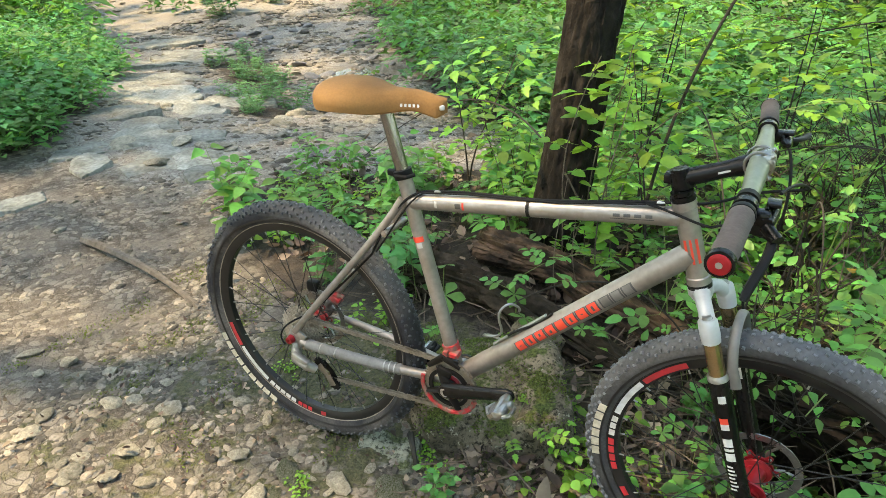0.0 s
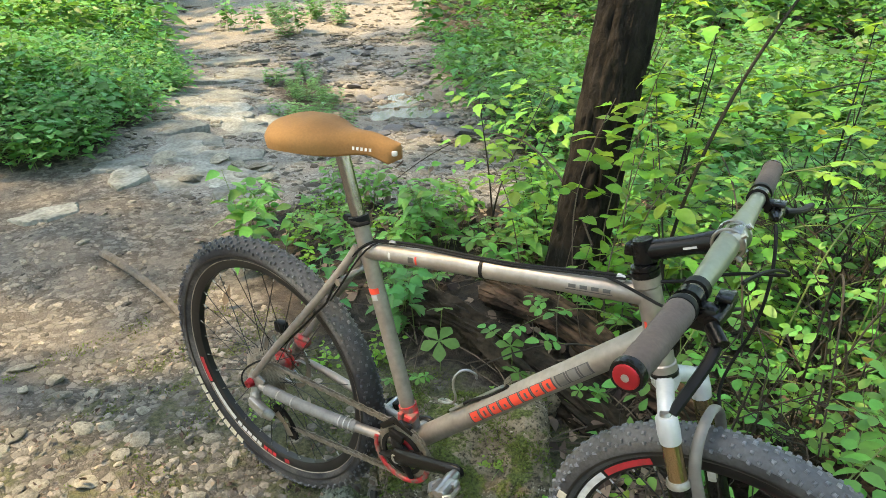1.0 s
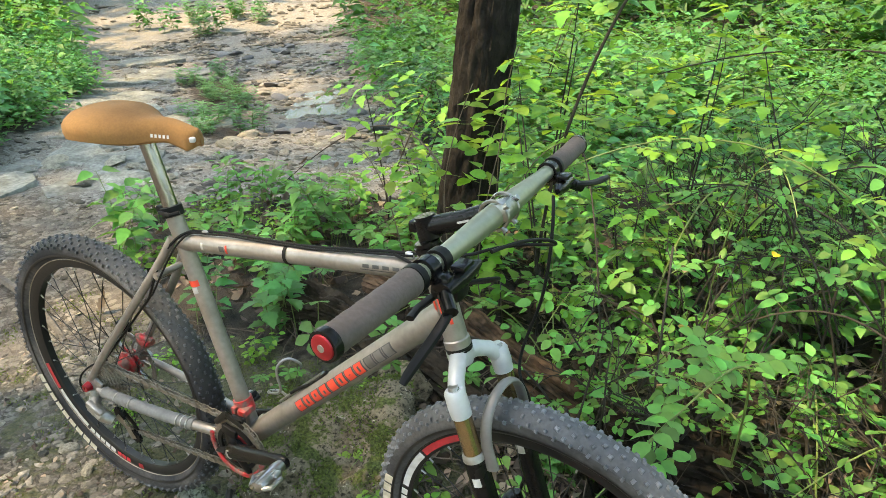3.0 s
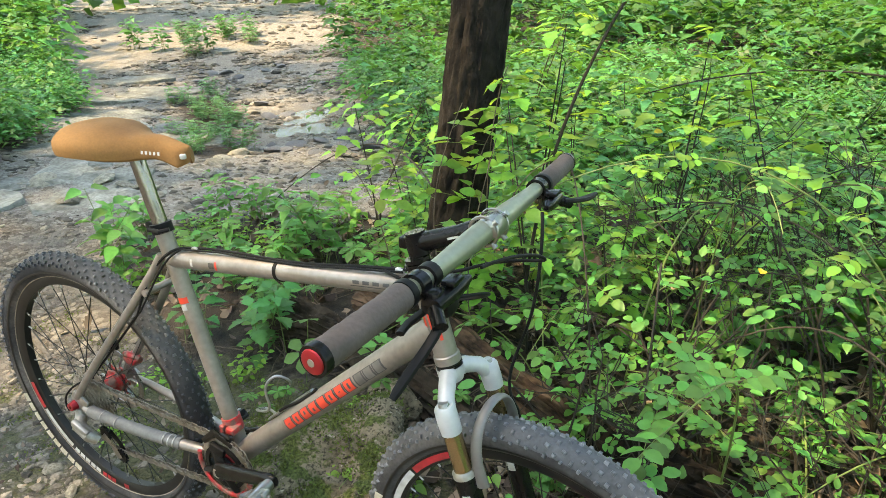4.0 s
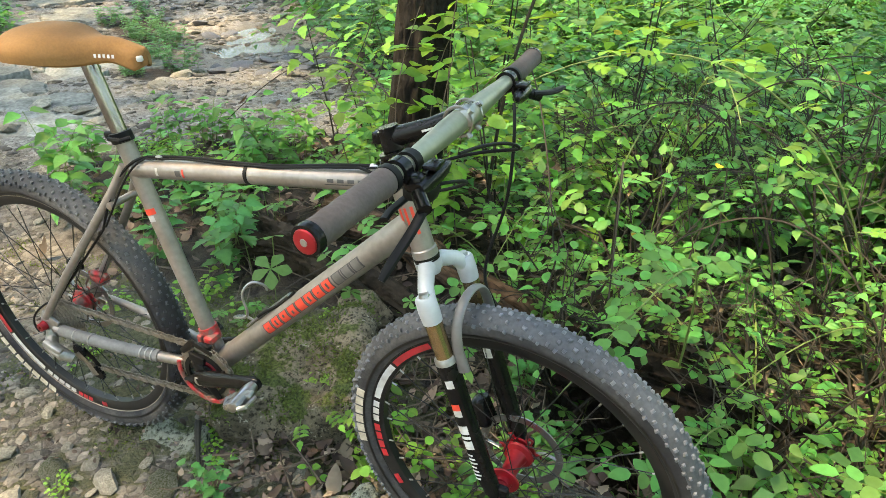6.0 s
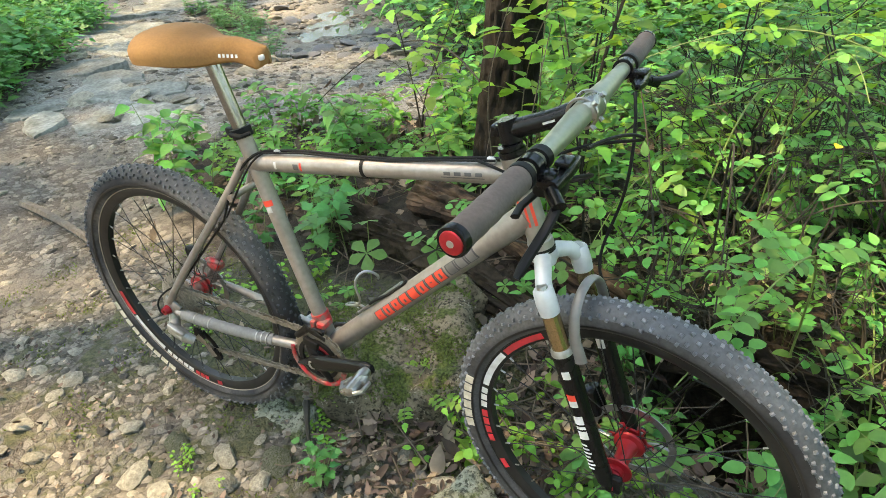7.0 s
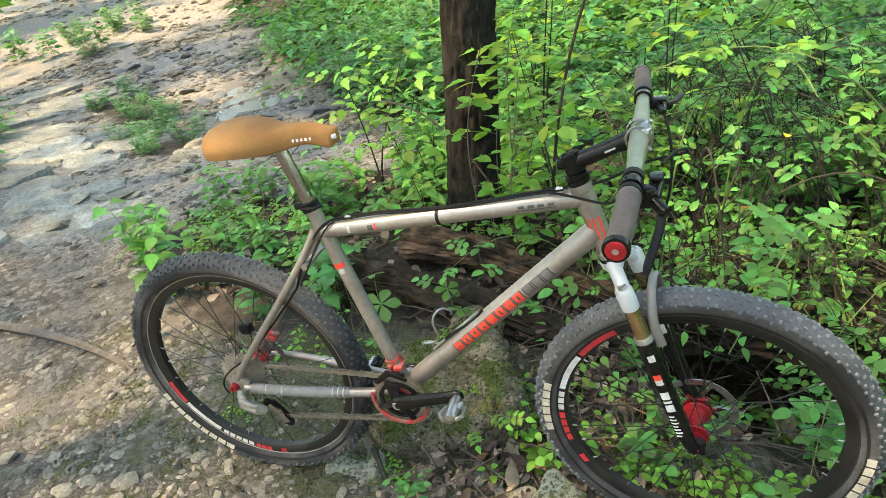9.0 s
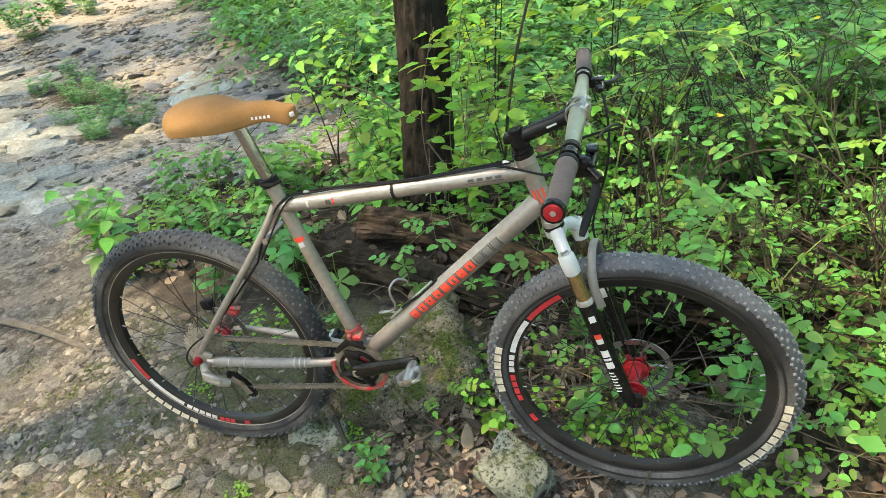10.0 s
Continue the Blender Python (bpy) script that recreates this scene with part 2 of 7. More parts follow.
MOSSY = rock_material("mossy_rock", (0.25, 0.205, 0.145), (0.1, 0.084, 0.057), (0.38, 0.345, 0.265), (0.115, 0.14, 0.04), 0.2)
GREEN_ROCK = rock_material("green_grey_rock", (0.27, 0.275, 0.21), (0.155, 0.16, 0.115), (0.32, 0.325, 0.255), (0.12, 0.14, 0.06), 0.08)
LITTER = leaf_material("dead_leaves", (0.26, 0.19, 0.147), (0.035, 0.025, 0.019), (0.2, 0.13, 0.09), 0.12, 0.8, 0.025, 0.7)
LEAF = leaf_material("green_leaf", (0.112, 0.275, 0.055), (0.06, 0.17, 0.042), (0.22, 0.48, 0.08), 0.27)
LEAF_BRIGHT = leaf_material("light_green_leaf", (0.15, 0.31, 0.045), (0.095, 0.24, 0.04), (0.4, 0.62, 0.07), 0.36)
LEAF_COOL = leaf_material("cool_green_leaf", (0.085, 0.24, 0.066), (0.055, 0.175, 0.045), (0.16, 0.42, 0.09), 0.3)
# darker copy of the leaf colours; stands in for shade deeper in the undergrowth
LEAF_SHADE_TONE = leaf_material("leaf_shade_tone", (0.06, 0.165, 0.035), (0.035, 0.1, 0.03), (0.13, 0.33, 0.05), 0.25)
LEAF_YELLOW = leaf_material("yellowed_leaf", (0.5, 0.38, 0.03), (0.42, 0.3, 0.03), (0.6, 0.42, 0.03), 0.4)
MOSS_LEAF = leaf_material("moss_blades", (0.1, 0.125, 0.03), (0.075, 0.095, 0.024), (0.14, 0.19, 0.03), 0.3, 0.8)
LEAF_PALE = leaf_material("pale_weed_leaf", (0.12, 0.27, 0.1), (0.08, 0.2, 0.075), (0.2, 0.42, 0.13), 0.36)
CANOPY_LEAF = leaf_material("canopy_leaf", (0.07, 0.16, 0.03), (0.05, 0.12, 0.025), (0.14, 0.3, 0.03), 0.4)


def ground_material():
    """Stony trail earth, forest floor with litter, and moss, by the mesh's own zones."""
    m = bpy.data.materials.new("trail_and_forest_floor")
    m.use_nodes = True
    n, l = m.node_tree.nodes, m.node_tree.links
    bsdf = n["Principled BSDF"]
    tc = n.new("ShaderNodeTexCoord")

    def noise_node(scale, detail=5, rough=0.6):
        t = n.new("ShaderNodeTexNoise")
        t.inputs["Scale"].default_value, t.inputs["Detail"].default_value = scale, detail
        t.inputs["Roughness"].default_value = rough
        l.new(tc.outputs["Object"], t.inputs["Vector"])
        return t

    def blend(fac, a, b):
        x = n.new("ShaderNodeMix")
        x.data_type = 'RGBA'
        l.new(fac, x.inputs["Factor"])
        for socket, c in (("A", a), ("B", b)):
            if isinstance(c, tuple):
                x.inputs[socket].default_value = (*c, 1)
            else:
                l.new(c, x.inputs[socket])
        return x.outputs["Result"]

    def stretch(value, lo, hi):
        r = n.new("ShaderNodeMapRange")
        r.inputs["From Min"].default_value, r.inputs["From Max"].default_value = lo, hi
        l.new(value, r.inputs["Value"])
        return r.outputs[0]

    def attribute(name):
        a = n.new("ShaderNodeAttribute")
        a.attribute_name = name
        return a.outputs["Fac"]

    def add(a, b, op='ADD'):
        x = n.new("ShaderNodeMath")
        x.operation = op
        for i, v in enumerate((a, b)):
            if isinstance(v, float):
                x.inputs[i].default_value = v
            else:
                l.new(v, x.inputs[i])
        return x.outputs[0]

    big, mid, fine = noise_node(2.2), noise_node(14), noise_node(75, 6, 0.7)

    def chips(scale):
        """Angular chips of stone, each of its own shade, with dark joints."""
        warp = n.new("ShaderNodeMix")
        warp.data_type = 'RGBA'
        warp.inputs["Factor"].default_value = 0.035
        l.new(tc.outputs["Object"], warp.inputs["A"])
        l.new(mid.outputs["Color"], warp.inputs["B"])
        cells, edges = n.new("ShaderNodeTexVoronoi"), n.new("ShaderNodeTexVoronoi")
        edges.feature = 'DISTANCE_TO_EDGE'
        for t in (cells, edges):
            t.inputs["Scale"].default_value = scale
            l.new(warp.outputs["Result"], t.inputs["Vector"])
        sep = n.new("ShaderNodeSeparateColor")
        l.new(cells.outputs["Color"], sep.inputs["Color"])
        return sep.outputs["Red"], stretch(edges.outputs["Distance"], 0.0, 0.09)

    tone, joint = chips(34)
    tone2, joint2 = chips(95)
    earth = blend(stretch(mid.outputs["Fac"], 0.35, 0.65), (0.045, 0.037, 0.028), (0.11, 0.093, 0.075))
    pebbles = blend(joint2, (0.05, 0.042, 0.033), blend(tone2, (0.055, 0.047, 0.038), (0.185, 0.163, 0.137)))
    flakes = blend(joint, (0.062, 0.053, 0.043), blend(tone, (0.08, 0.07, 0.057), (0.2, 0.18, 0.154)))
    trail = blend(stretch(fine.outputs["Fac"], 0.42, 0.6), earth, pebbles)
    trail = blend(stretch(add(tone, add(mid.outputs["Fac"], 0.7, 'MULTIPLY')), 0.9, 1.0), trail, flakes)
    dust = blend(stretch(fine.outputs["Fac"], 0.35, 0.65), (0.11, 0.094, 0.079), (0.18, 0.157, 0.134))
    trail = blend(stretch(add(add(big.outputs["Fac"], 0.8, 'MULTIPLY'), add(mid.outputs["Fac"], 0.3, 'MULTIPLY')), 0.54, 0.66), trail, dust)
    # gravel tones for the far trail, paler than the near ones
    far_pale = blend(stretch(fine.outputs["Fac"], 0.4, 0.6), blend(joint2, (0.07, 0.06, 0.05), blend(tone2, (0.13, 0.115, 0.098), (0.31, 0.285, 0.25))), (0.25, 0.225, 0.195))
    far_pale = blend(stretch(add(tone, add(mid.outputs["Fac"], 0.6, 'MULTIPLY')), 0.85, 0.95), far_pale, blend(joint, (0.06, 0.05, 0.042), blend(tone, (0.13, 0.118, 0.102), (0.33, 0.31, 0.275))))
    trail = blend(stretch(add(attribute("far_pale"), add(mid.outputs["Fac"], 0.5, 'SUBTRACT')), 0.3, 0.7), trail, far_pale)
    # floor tones set near black, which deepens the shade under the plants by colour
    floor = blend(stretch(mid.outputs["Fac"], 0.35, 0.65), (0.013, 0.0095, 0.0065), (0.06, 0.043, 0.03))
    moss = blend(stretch(fine.outputs["Fac"], 0.35, 0.65), (0.035, 0.038, 0.016), (0.11, 0.108, 0.052))
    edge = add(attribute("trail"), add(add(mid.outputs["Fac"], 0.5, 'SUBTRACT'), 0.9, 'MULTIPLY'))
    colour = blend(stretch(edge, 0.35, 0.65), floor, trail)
    mossy = add(attribute("moss"), add(add(mid.outputs["Fac"], 0.5, 'SUBTRACT'), 2.4, 'MULTIPLY'))
    colour = blend(stretch(mossy, 0.42, 0.7), colour, moss)
    wet = attribute("wet")
    colour = blend(wet, colour, (0.1, 0.08, 0.055))
    l.new(colour, bsdf.inputs["Base Color"])
    rr = n.new("ShaderNodeMapRange")
    rr.inputs["To Min"].default_value, rr.inputs["To Max"].default_value = 0.95, 0.35
    l.new(wet, rr.inputs["Value"])
    l.new(rr.outputs[0], bsdf.inputs["Roughness"])
    bp = n.new("ShaderNodeBump")
    bp.inputs["Strength"].default_value, bp.inputs["Distance"].default_value = 0.8, 0.012
    l.new(add(add(fine.outputs["Fac"], mid.outputs["Fac"]), add(add(joint, 0.5, 'MULTIPLY'), add(joint2, 0.3, 'MULTIPLY'))), bp.inputs["Height"])
    l.new(bp.outputs[0], bsdf.inputs["Normal"])
    return m


GROUND = ground_material()


# ---- mesh helpers ----
class Shape:
    """Collects vertices and faces of one part."""

    def __init__(self):
        self.v, self.f = [], []

    def add(self, verts, faces):
        k = len(self.v)
        self.v.extend(tuple(p) for p in verts)
        self.f.extend(tuple(i + k for i in f) for f in faces)
        return self

    def sweep(self, path, radius, sides=10, flat=1.0, up=None):
        """A tube along path; radius one number or one a point; flat squeezes it along the second axis."""
        pts = [Vector(p) for p in path]
        rad = radius if isinstance(radius, (list, tuple)) else [radius] * len(pts)
        verts, faces = [], []
        ref = Vector(up) if up else None
        for i, p in enumerate(pts):
            d = (pts[min(i + 1, len(pts) - 1)] - pts[max(i - 1, 0)]).normalized()
            if ref is None:
                ref = Vector((0, 0, 1)) if abs(d.z) < 0.9 else Vector((0, 1, 0))
            a = d.cross(ref).normalized()
            b = a.cross(d).normalized()
            ref = b
            for s in range(sides):
                w = 2 * math.pi * s / sides
                verts.append(p + a * math.cos(w) * rad[i] + b * math.sin(w) * rad[i] * flat)
        for i in range(len(pts) - 1):
            for s in range(sides):
                t = (s + 1) % sides
                faces.append((i * sides + s, i * sides + t, (i + 1) * sides + t, (i + 1) * sides + s))
        faces.append(tuple(range(sides - 1, -1, -1)))
        faces.append(tuple((len(pts) - 1) * sides + s for s in range(sides)))
        return self.add(verts, faces)

    def lathe(self, profile, m=None, steps=64, closed=False, axis='Y'):
        """Turns a profile of (along the axis, radius) about y."""
        m = m or Matrix.Identity(4)
        verts, faces, k = [], [], len(profile)
        for i in range(steps):
            w = 2 * math.pi * i / steps
            for y, r in profile:
                verts.append(m @ Vector((r * math.cos(w), y, r * math.sin(w))))
        for i in range(steps):
            j = (i + 1) % steps
            for s in range(k if closed else k - 1):
                t = (s + 1) % k
                faces.append((i * k + s, i * k + t, j * k + t, j * k + s))
        return self.add(verts, faces)

    def disc(self, y0, y1, r_out, r_in, m=None, steps=40):
        return self.lathe([(y0, r_in), (y0, r_out), (y1, r_out), (y1, r_in)], m, steps, True)

    def block(self, sx, sy, sz, m=None, bevel=0.15):
        """A box with bevelled edges, centred, of full sizes."""
        m = m or Matrix.Identity(4)
        bm = bmesh.new()
        bmesh.ops.create_cube(bm, size=1.0)
        bmesh.ops.scale(bm, vec=(sx, sy, sz), verts=bm.verts)
        if bevel:
            bmesh.ops.bevel(bm, geom=bm.edges[:], offset=min(sx, sy, sz) * bevel, segments=2, affect='EDGES', profile=0.5)
        bm.verts.ensure_lookup_table()
        self.add([m @ v.co for v in bm.verts], [[v.index for v in f.verts] for f in bm.faces])
        bm.free()
        return self

    def moved(self, m):
        self.v = [tuple(m @ Vector(p)) for p in self.v]
        return self

    def mesh(self, name, mats, smooth=40):
        me = bpy.data.meshes.new(name)
        me.from_pydata(self.v, [], self.f)
        for mt in (mats if isinstance(mats, (list, tuple)) else [mats]):
            me.materials.append(mt)
        if smooth:
            me.polygons.foreach_set("use_smooth", [True] * len(me.polygons))
            me.set_sharp_from_angle(angle=radians(smooth))
        me.update()
        return me


def part(name, shape, mat, parent, label="", smooth=40):
    ob = new(name, shape.mesh(name, mat, smooth))
    ob.parent = parent
    return tagged(ob, label)


def thing(name, shape, mat, label, category, group="", kind="", smooth=40, m=None):
    ob = new(name, shape.mesh(name, mat, smooth))
    if m:
        ob.matrix_world = m
    return tagged(ob, label, category, group, kind)


def bezier(p0, p1, p2, p3, k=16):
    p0, p1, p2, p3 = map(Vector, (p0, p1, p2, p3))
    out = []
    for i in range(k + 1):
        t = i / k
        out.append(p0 * (1 - t) ** 3 + p1 * 3 * t * (1 - t) ** 2 + p2 * 3 * t * t * (1 - t) + p3 * t ** 3)
    return out


def smoothstep(a, b, x):
    t = min(1.0, max(0.0, (x - a) / (b - a)))
    return t * t * (3 - 2 * t)


def inside(poly, x, y):
    c = False
    j = len(poly) - 1
    for i in range(len(poly)):
        (xi, yi), (xj, yj) = poly[i], poly[j]
        if (yi > y) != (yj > y) and x < (xj - xi) * (y - yi) / (yj - yi) + xi:
            c = not c
        j = i
    return c


def edge_distance(poly, x, y):
    """Signed distance to the outline, positive inside."""
    best = 1e9
    for i in range(len(poly)):
        (ax, ay), (bx, by) = poly[i - 1], poly[i]
        dx, dy = bx - ax, by - ay
        t = max(0, min(1, ((x - ax) * dx + (y - ay) * dy) / (dx * dx + dy * dy + 1e-12)))
        best = min(best, math.hypot(x - ax - t * dx, y - ay - t * dy))
    return best if inside(poly, x, y) else -best


# ---- plan of the ground ----
WOODS = [(-0.55, 0.5), (-1.0, 0.75), (-1.5, 1.2), (-1.45, 1.5), (-0.9, 1.8), (-0.4, 2.2), (-0.6, 2.9), (-1.5, 3.9), (-2.7, 5.2),
         (-4.9, 7.8), (-8, 11.6), (-14, 20), (-40, 80), (80, 80), (80, -40), (6, -6), (1.9, -0.55), (1.4, -0.1), (1.25, 0.25), (0.85, 0.4),
         (0.6, 0.5), (0.2, 0.62), (-0.2, 0.6)]
LEFT_BANK = [(-3.3, 1.0), (-3.4, 1.5), (-4.0, 2.2), (-5.2, 3.1), (-6.3, 4.2), (-8.8, 5.7), (-14, 9), (-60, 40), (-60, -40), (-7, -1.5)]
CLUMP = [(-2.45, 2.6), (-3.2, 2.95), (-4.4, 4.1), (-5.6, 5.0), (-6.0, 5.7), (-4.9, 5.4), (-3.6, 4.1), (-2.7, 3.2)]


def ground_z(x, y):
    d = math.hypot(x, y)
    z = -0.085 * smoothstep(0.15, 1.1, x) - 0.12 * smoothstep(1.1, 3.0, x)
    z -= 0.28 * smoothstep(1.6, 4.4, y)
    z += 0.03 * smoothstep(0.1, -0.3, y)
    z += 0.22 * smoothstep(6.5, 11, y) + max(0.0, d - 11) * 0.035
    z += 0.25 * smoothstep(-0.2, 1.2, edge_distance(LEFT_BANK, x, y)) if x < -2.5 else 0.0
    # pit sunk deep under the added log so the hollow stays dark
    z -= 0.7 * math.exp(-(((x - 1.25) / 0.25) ** 6 + ((y - 0.62) / 0.24) ** 6))
    rough = 0.022 if d < 4 else 0.05
    z += rough * (noise.noise((x * 1.7, y * 1.7, 3.1)) + 0.5 * noise.noise((x * 5.3, y * 5.3, 7.7)))
    z += 0.006 * noise.noise((x * 17, y * 17, 1.3))
    return z


def build_ground():
    """One sheet, finest where the camera passes."""
    def axis(lo, hi, fine_lo, fine_hi, step):
        out = list(np.arange(fine_lo, fine_hi, step))
        s, p = step, fine_hi
        while p < hi:
            out.append(p)
            s *= 1.12
            p += s
        out.append(hi)
        s, p = step, fine_lo
        while p > lo:
            s *= 1.12
            p -= s
            out.insert(0, max(p, lo))
        return out
    xs, ys = axis(-400, 400, -1.8, 2.2, 0.035), axis(-400, 400, -1.0, 2.4, 0.035)
    verts, trail, moss, wet, far_pale = [], [], [], [], []
    for y in ys:
        for x in xs:
            verts.append((x, y, ground_z(x, y) if abs(x) < 60 and abs(y) < 60 else 1.9))
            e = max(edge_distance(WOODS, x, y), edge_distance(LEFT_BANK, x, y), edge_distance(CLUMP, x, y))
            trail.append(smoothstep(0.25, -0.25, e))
            far_pale.append(smoothstep(0.7, 1.7, y) if x < 0 else 0.0)
            moss.append(max(0.9 * math.exp(-(((x - 0.15) / 0.72) ** 4 + ((y - 0.3) / 0.36) ** 4)), 0.58 * math.exp(-(((x - 0.0) / 1.0) ** 4 + ((y + 0.0) / 0.6) ** 4)), 0.5 * math.exp(-(((x - 0.1) / 0.9) ** 2 + ((y + 0.05) / 0.4) ** 2)), 0.68 * math.exp(-(((x + 0.1) / 0.5) ** 2 + ((y - 0.3) / 0.22) ** 2)),
                            0.5 * math.exp(-(((x - 0.3) / 0.5) ** 2 + ((y + 0.2) / 0.18) ** 2)),
                            0.5 * math.exp(-(((x - 0.55) / 0.35) ** 2 + ((y - 0.35) / 0.25) ** 2))))
            wet.append(0.8 * smoothstep(1.4, 0.5, math.hypot((x + 3.4) / 0.7, (y - 4.7) / 1.1)))
    nx = len(xs)
    faces = [(j * nx + i, j * nx + i + 1, (j + 1) * nx + i + 1, (j + 1) * nx + i) for j in range(len(ys) - 1) for i in range(nx - 1)]
    me = bpy.data.meshes.new("ground")
    me.from_pydata(verts, [], faces)
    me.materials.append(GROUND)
    me.polygons.foreach_set("use_smooth", [True] * len(faces))
    for name, values in (("trail", trail), ("moss", moss), ("wet", wet), ("far_pale", far_pale)):
        me.attributes.new(name, 'FLOAT', 'POINT').data.foreach_set("value", values)
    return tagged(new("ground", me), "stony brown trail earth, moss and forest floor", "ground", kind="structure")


build_ground()


# ---- the bicycle ----
REAR = Vector((0.010, 0.0, 0.341))
FRONT = Vector((1.058, 0.006, 0.262))
TYRE_R = 0.336
BB = Vector((0.434, 0.0, 0.318))
SEAT_TOP = Vector((0.324, 0.0, 0.785))
HEAD_TOP = Vector((0.868, 0.0, 0.812))
HEAD_BOTTOM = Vector((0.910, 0.0, 0.668))
STEER = -0.08
AXIS = (HEAD_BOTTOM - HEAD_TOP).normalized()          # down the steering axis
AHEAD = Vector((-AXIS.z, 0, AXIS.x)).normalized()     # square to it, forwards
BAR_TURN = Matrix.Translation((0.0, 0.012, 0.0))          # the bars sit almost square to the frame
STEERED = Matrix.Translation(HEAD_TOP) @ Matrix.Rotation(-STEER, 4, AXIS) @ Matrix.Translation(-HEAD_TOP)


def lerp(a, b, t):
    return Vector(a) + (Vector(b) - Vector(a)) * t


def decal_on_tube(a, b, t0, t1, radius, w0, w1, up=(0, 0, 1), grow=0.0006, k=5):
    """A thin patch that lies on a tube from a to b, between two shares of its length and two angles (0 faces -y, positive upwards)."""
    s = Shape()
    a, b = Vector(a), Vector(b)
    d = (b - a).normalized()
    side = Vector((0, -1, 0))
    side = (side - d * side.dot(d)).normalized()
    top = d.cross(side).normalized()
    if top.z < 0:
        top = -top
    verts, faces = [], []
    for j in range(k + 1):
        w = w0 + (w1 - w0) * j / k
        o = side * math.cos(w) + top * math.sin(w)
        for t in (t0, t1):
            verts.append(lerp(a, b, t) + o * (radius + grow))
    for j in range(k):
        faces.append((2 * j, 2 * j + 1, 2 * j + 3, 2 * j + 2))
    return s.add(verts, faces)


def ring_patch(r0, r1, y0, y1, w0, w1, m, k=6):
    """A thin patch on a wheel's side between two radii and two angles."""
    s = Shape()
    verts, faces = [], []
    for j in range(k + 1):
        w = w0 + (w1 - w0) * j / k
        for r, y in ((r0, y0), (r1, y1)):
            verts.append(m @ Vector((r * math.cos(w), y, r * math.sin(w))))
    for j in range(k):
        faces.append((2 * j, 2 * j + 1, 2 * j + 3, 2 * j + 2))
    return s.add(verts, faces)


def build_wheel(name, m, root, rear, sections):
    """A spoked wheel about y at the pose m: knobbly tyre, rim, hub, brake disc, 32 spokes and side lettering as bars."""
    wheel = new(name)
    wheel.parent = root
    rng = random.Random(5 + rear)
    tr, sec = TYRE_R - 0.030, 0.0262
    prof = [(-0.0128, 0.281)] + [(sec * math.sin(w), tr + sec * math.cos(w)) for w in [radians(a) for a in range(-140, 141, 14)]] + [(0.0128, 0.281)]
    tyre = part("tyre", Shape().lathe(prof, m, 96), TYRE_DUSTY if rear else TYRE_RUBBER, wheel, "dusty worn black tyre")
    band = [((sec + 0.0007) * math.sin(w), tr + (sec + 0.0007) * math.cos(w)) for w in [radians(a) for a in range(-70, 71, 10)]]
    part("tread_band", Shape().lathe([(band[0][0] * 0.97, band[0][1] - 0.001)] + band + [(band[-1][0] * 0.97, band[-1][1] - 0.001)], m, 120), BAND_REAR if rear else BAND_FRONT, tyre, "dusty tread face darkened as shade between knobs")
    bead = [(-(sec * math.sin(radians(118)) + 0.0012), tr + sec * math.cos(radians(118))), (-(sec * math.sin(radians(112)) + 0.0016), tr + sec * math.cos(radians(112))), (-(sec * math.sin(radians(106)) + 0.0006), tr + sec * math.cos(radians(106)))]
    part("bead_line", Shape().lathe(bead, m, 96), RIM_BLACK, tyre, "raised bead line")
    tread = Shape()
    count = 150
    for i in range(count):
        w = 2 * math.pi * i / count
        rows = (-58, -17, 17, 58) if i % 2 else (-38, 0, 38, 70, -70)
        for c in rows:
            c2 = radians(c + rng.uniform(-1.5, 1.5))
            at = Matrix.Rotation(-w - rng.uniform(-0.003, 0.003), 4, 'Y') @ Matrix.Translation((tr, 0, 0)) @ Matrix.Rotation(c2, 4, 'Z') @ Matrix.Translation((sec + 0.0014, 0, 0)) @ Matrix.Rotation(rng.gauss(0, 0.08) + (0.2 if c > 0 else -0.2 if c < 0 else 0), 4, 'X')
            edge = abs(c) > 50
            lx, ly, lz = (0.0026 if not edge else 0.0032), 0.0034 * rng.uniform(0.75, 1.2), (0.0048 if edge else 0.0058) * rng.uniform(0.75, 1.2)
            vs = []
            for dx, g in ((-lx, 1.15), (lx * 0.9, 0.68)):
                vs += [(dx, -ly * g, -lz * 0.6 * g), (dx, ly * g, -lz * 0.6 * g), (dx, ly * g * 0.8, lz * 0.6 * g), (dx, -ly * g * 0.8, lz * 0.6 * g)]
            tread.add([m @ at @ Vector(p) for p in vs], [(4, 5, 6, 7), (0, 1, 5, 4), (1, 2, 6, 5), (2, 3, 7, 6), (3, 0, 4, 7)])
    tagged(part("tread", tread, TREAD_REAR if rear else TREAD_RUBBER, tyre, "dry grey rubber tread knobs", smooth=0), kind="stuff")
    part("rim", Shape().lathe([(-0.0125, 0.286), (-0.0145, 0.284), (-0.0135, 0.272), (-0.008, 0.262), (0.008, 0.262), (0.0135, 0.272), (0.0145, 0.284),
                               (0.0125, 0.286), (0.0110, 0.280), (-0.0110, 0.280)], m, 96, True), RIM_BLACK, wheel, "black alloy rim with red and white decals")
    part("rim_edge", Shape().lathe([(-0.0147, 0.2832), (-0.0162, 0.2838), (-0.0160, 0.2858), (-0.0145, 0.2860)], m, 96), CASSETTE_METAL if rear else RIM_BLACK, wheel, "worn dusty rim edge")
    wide = 0.032
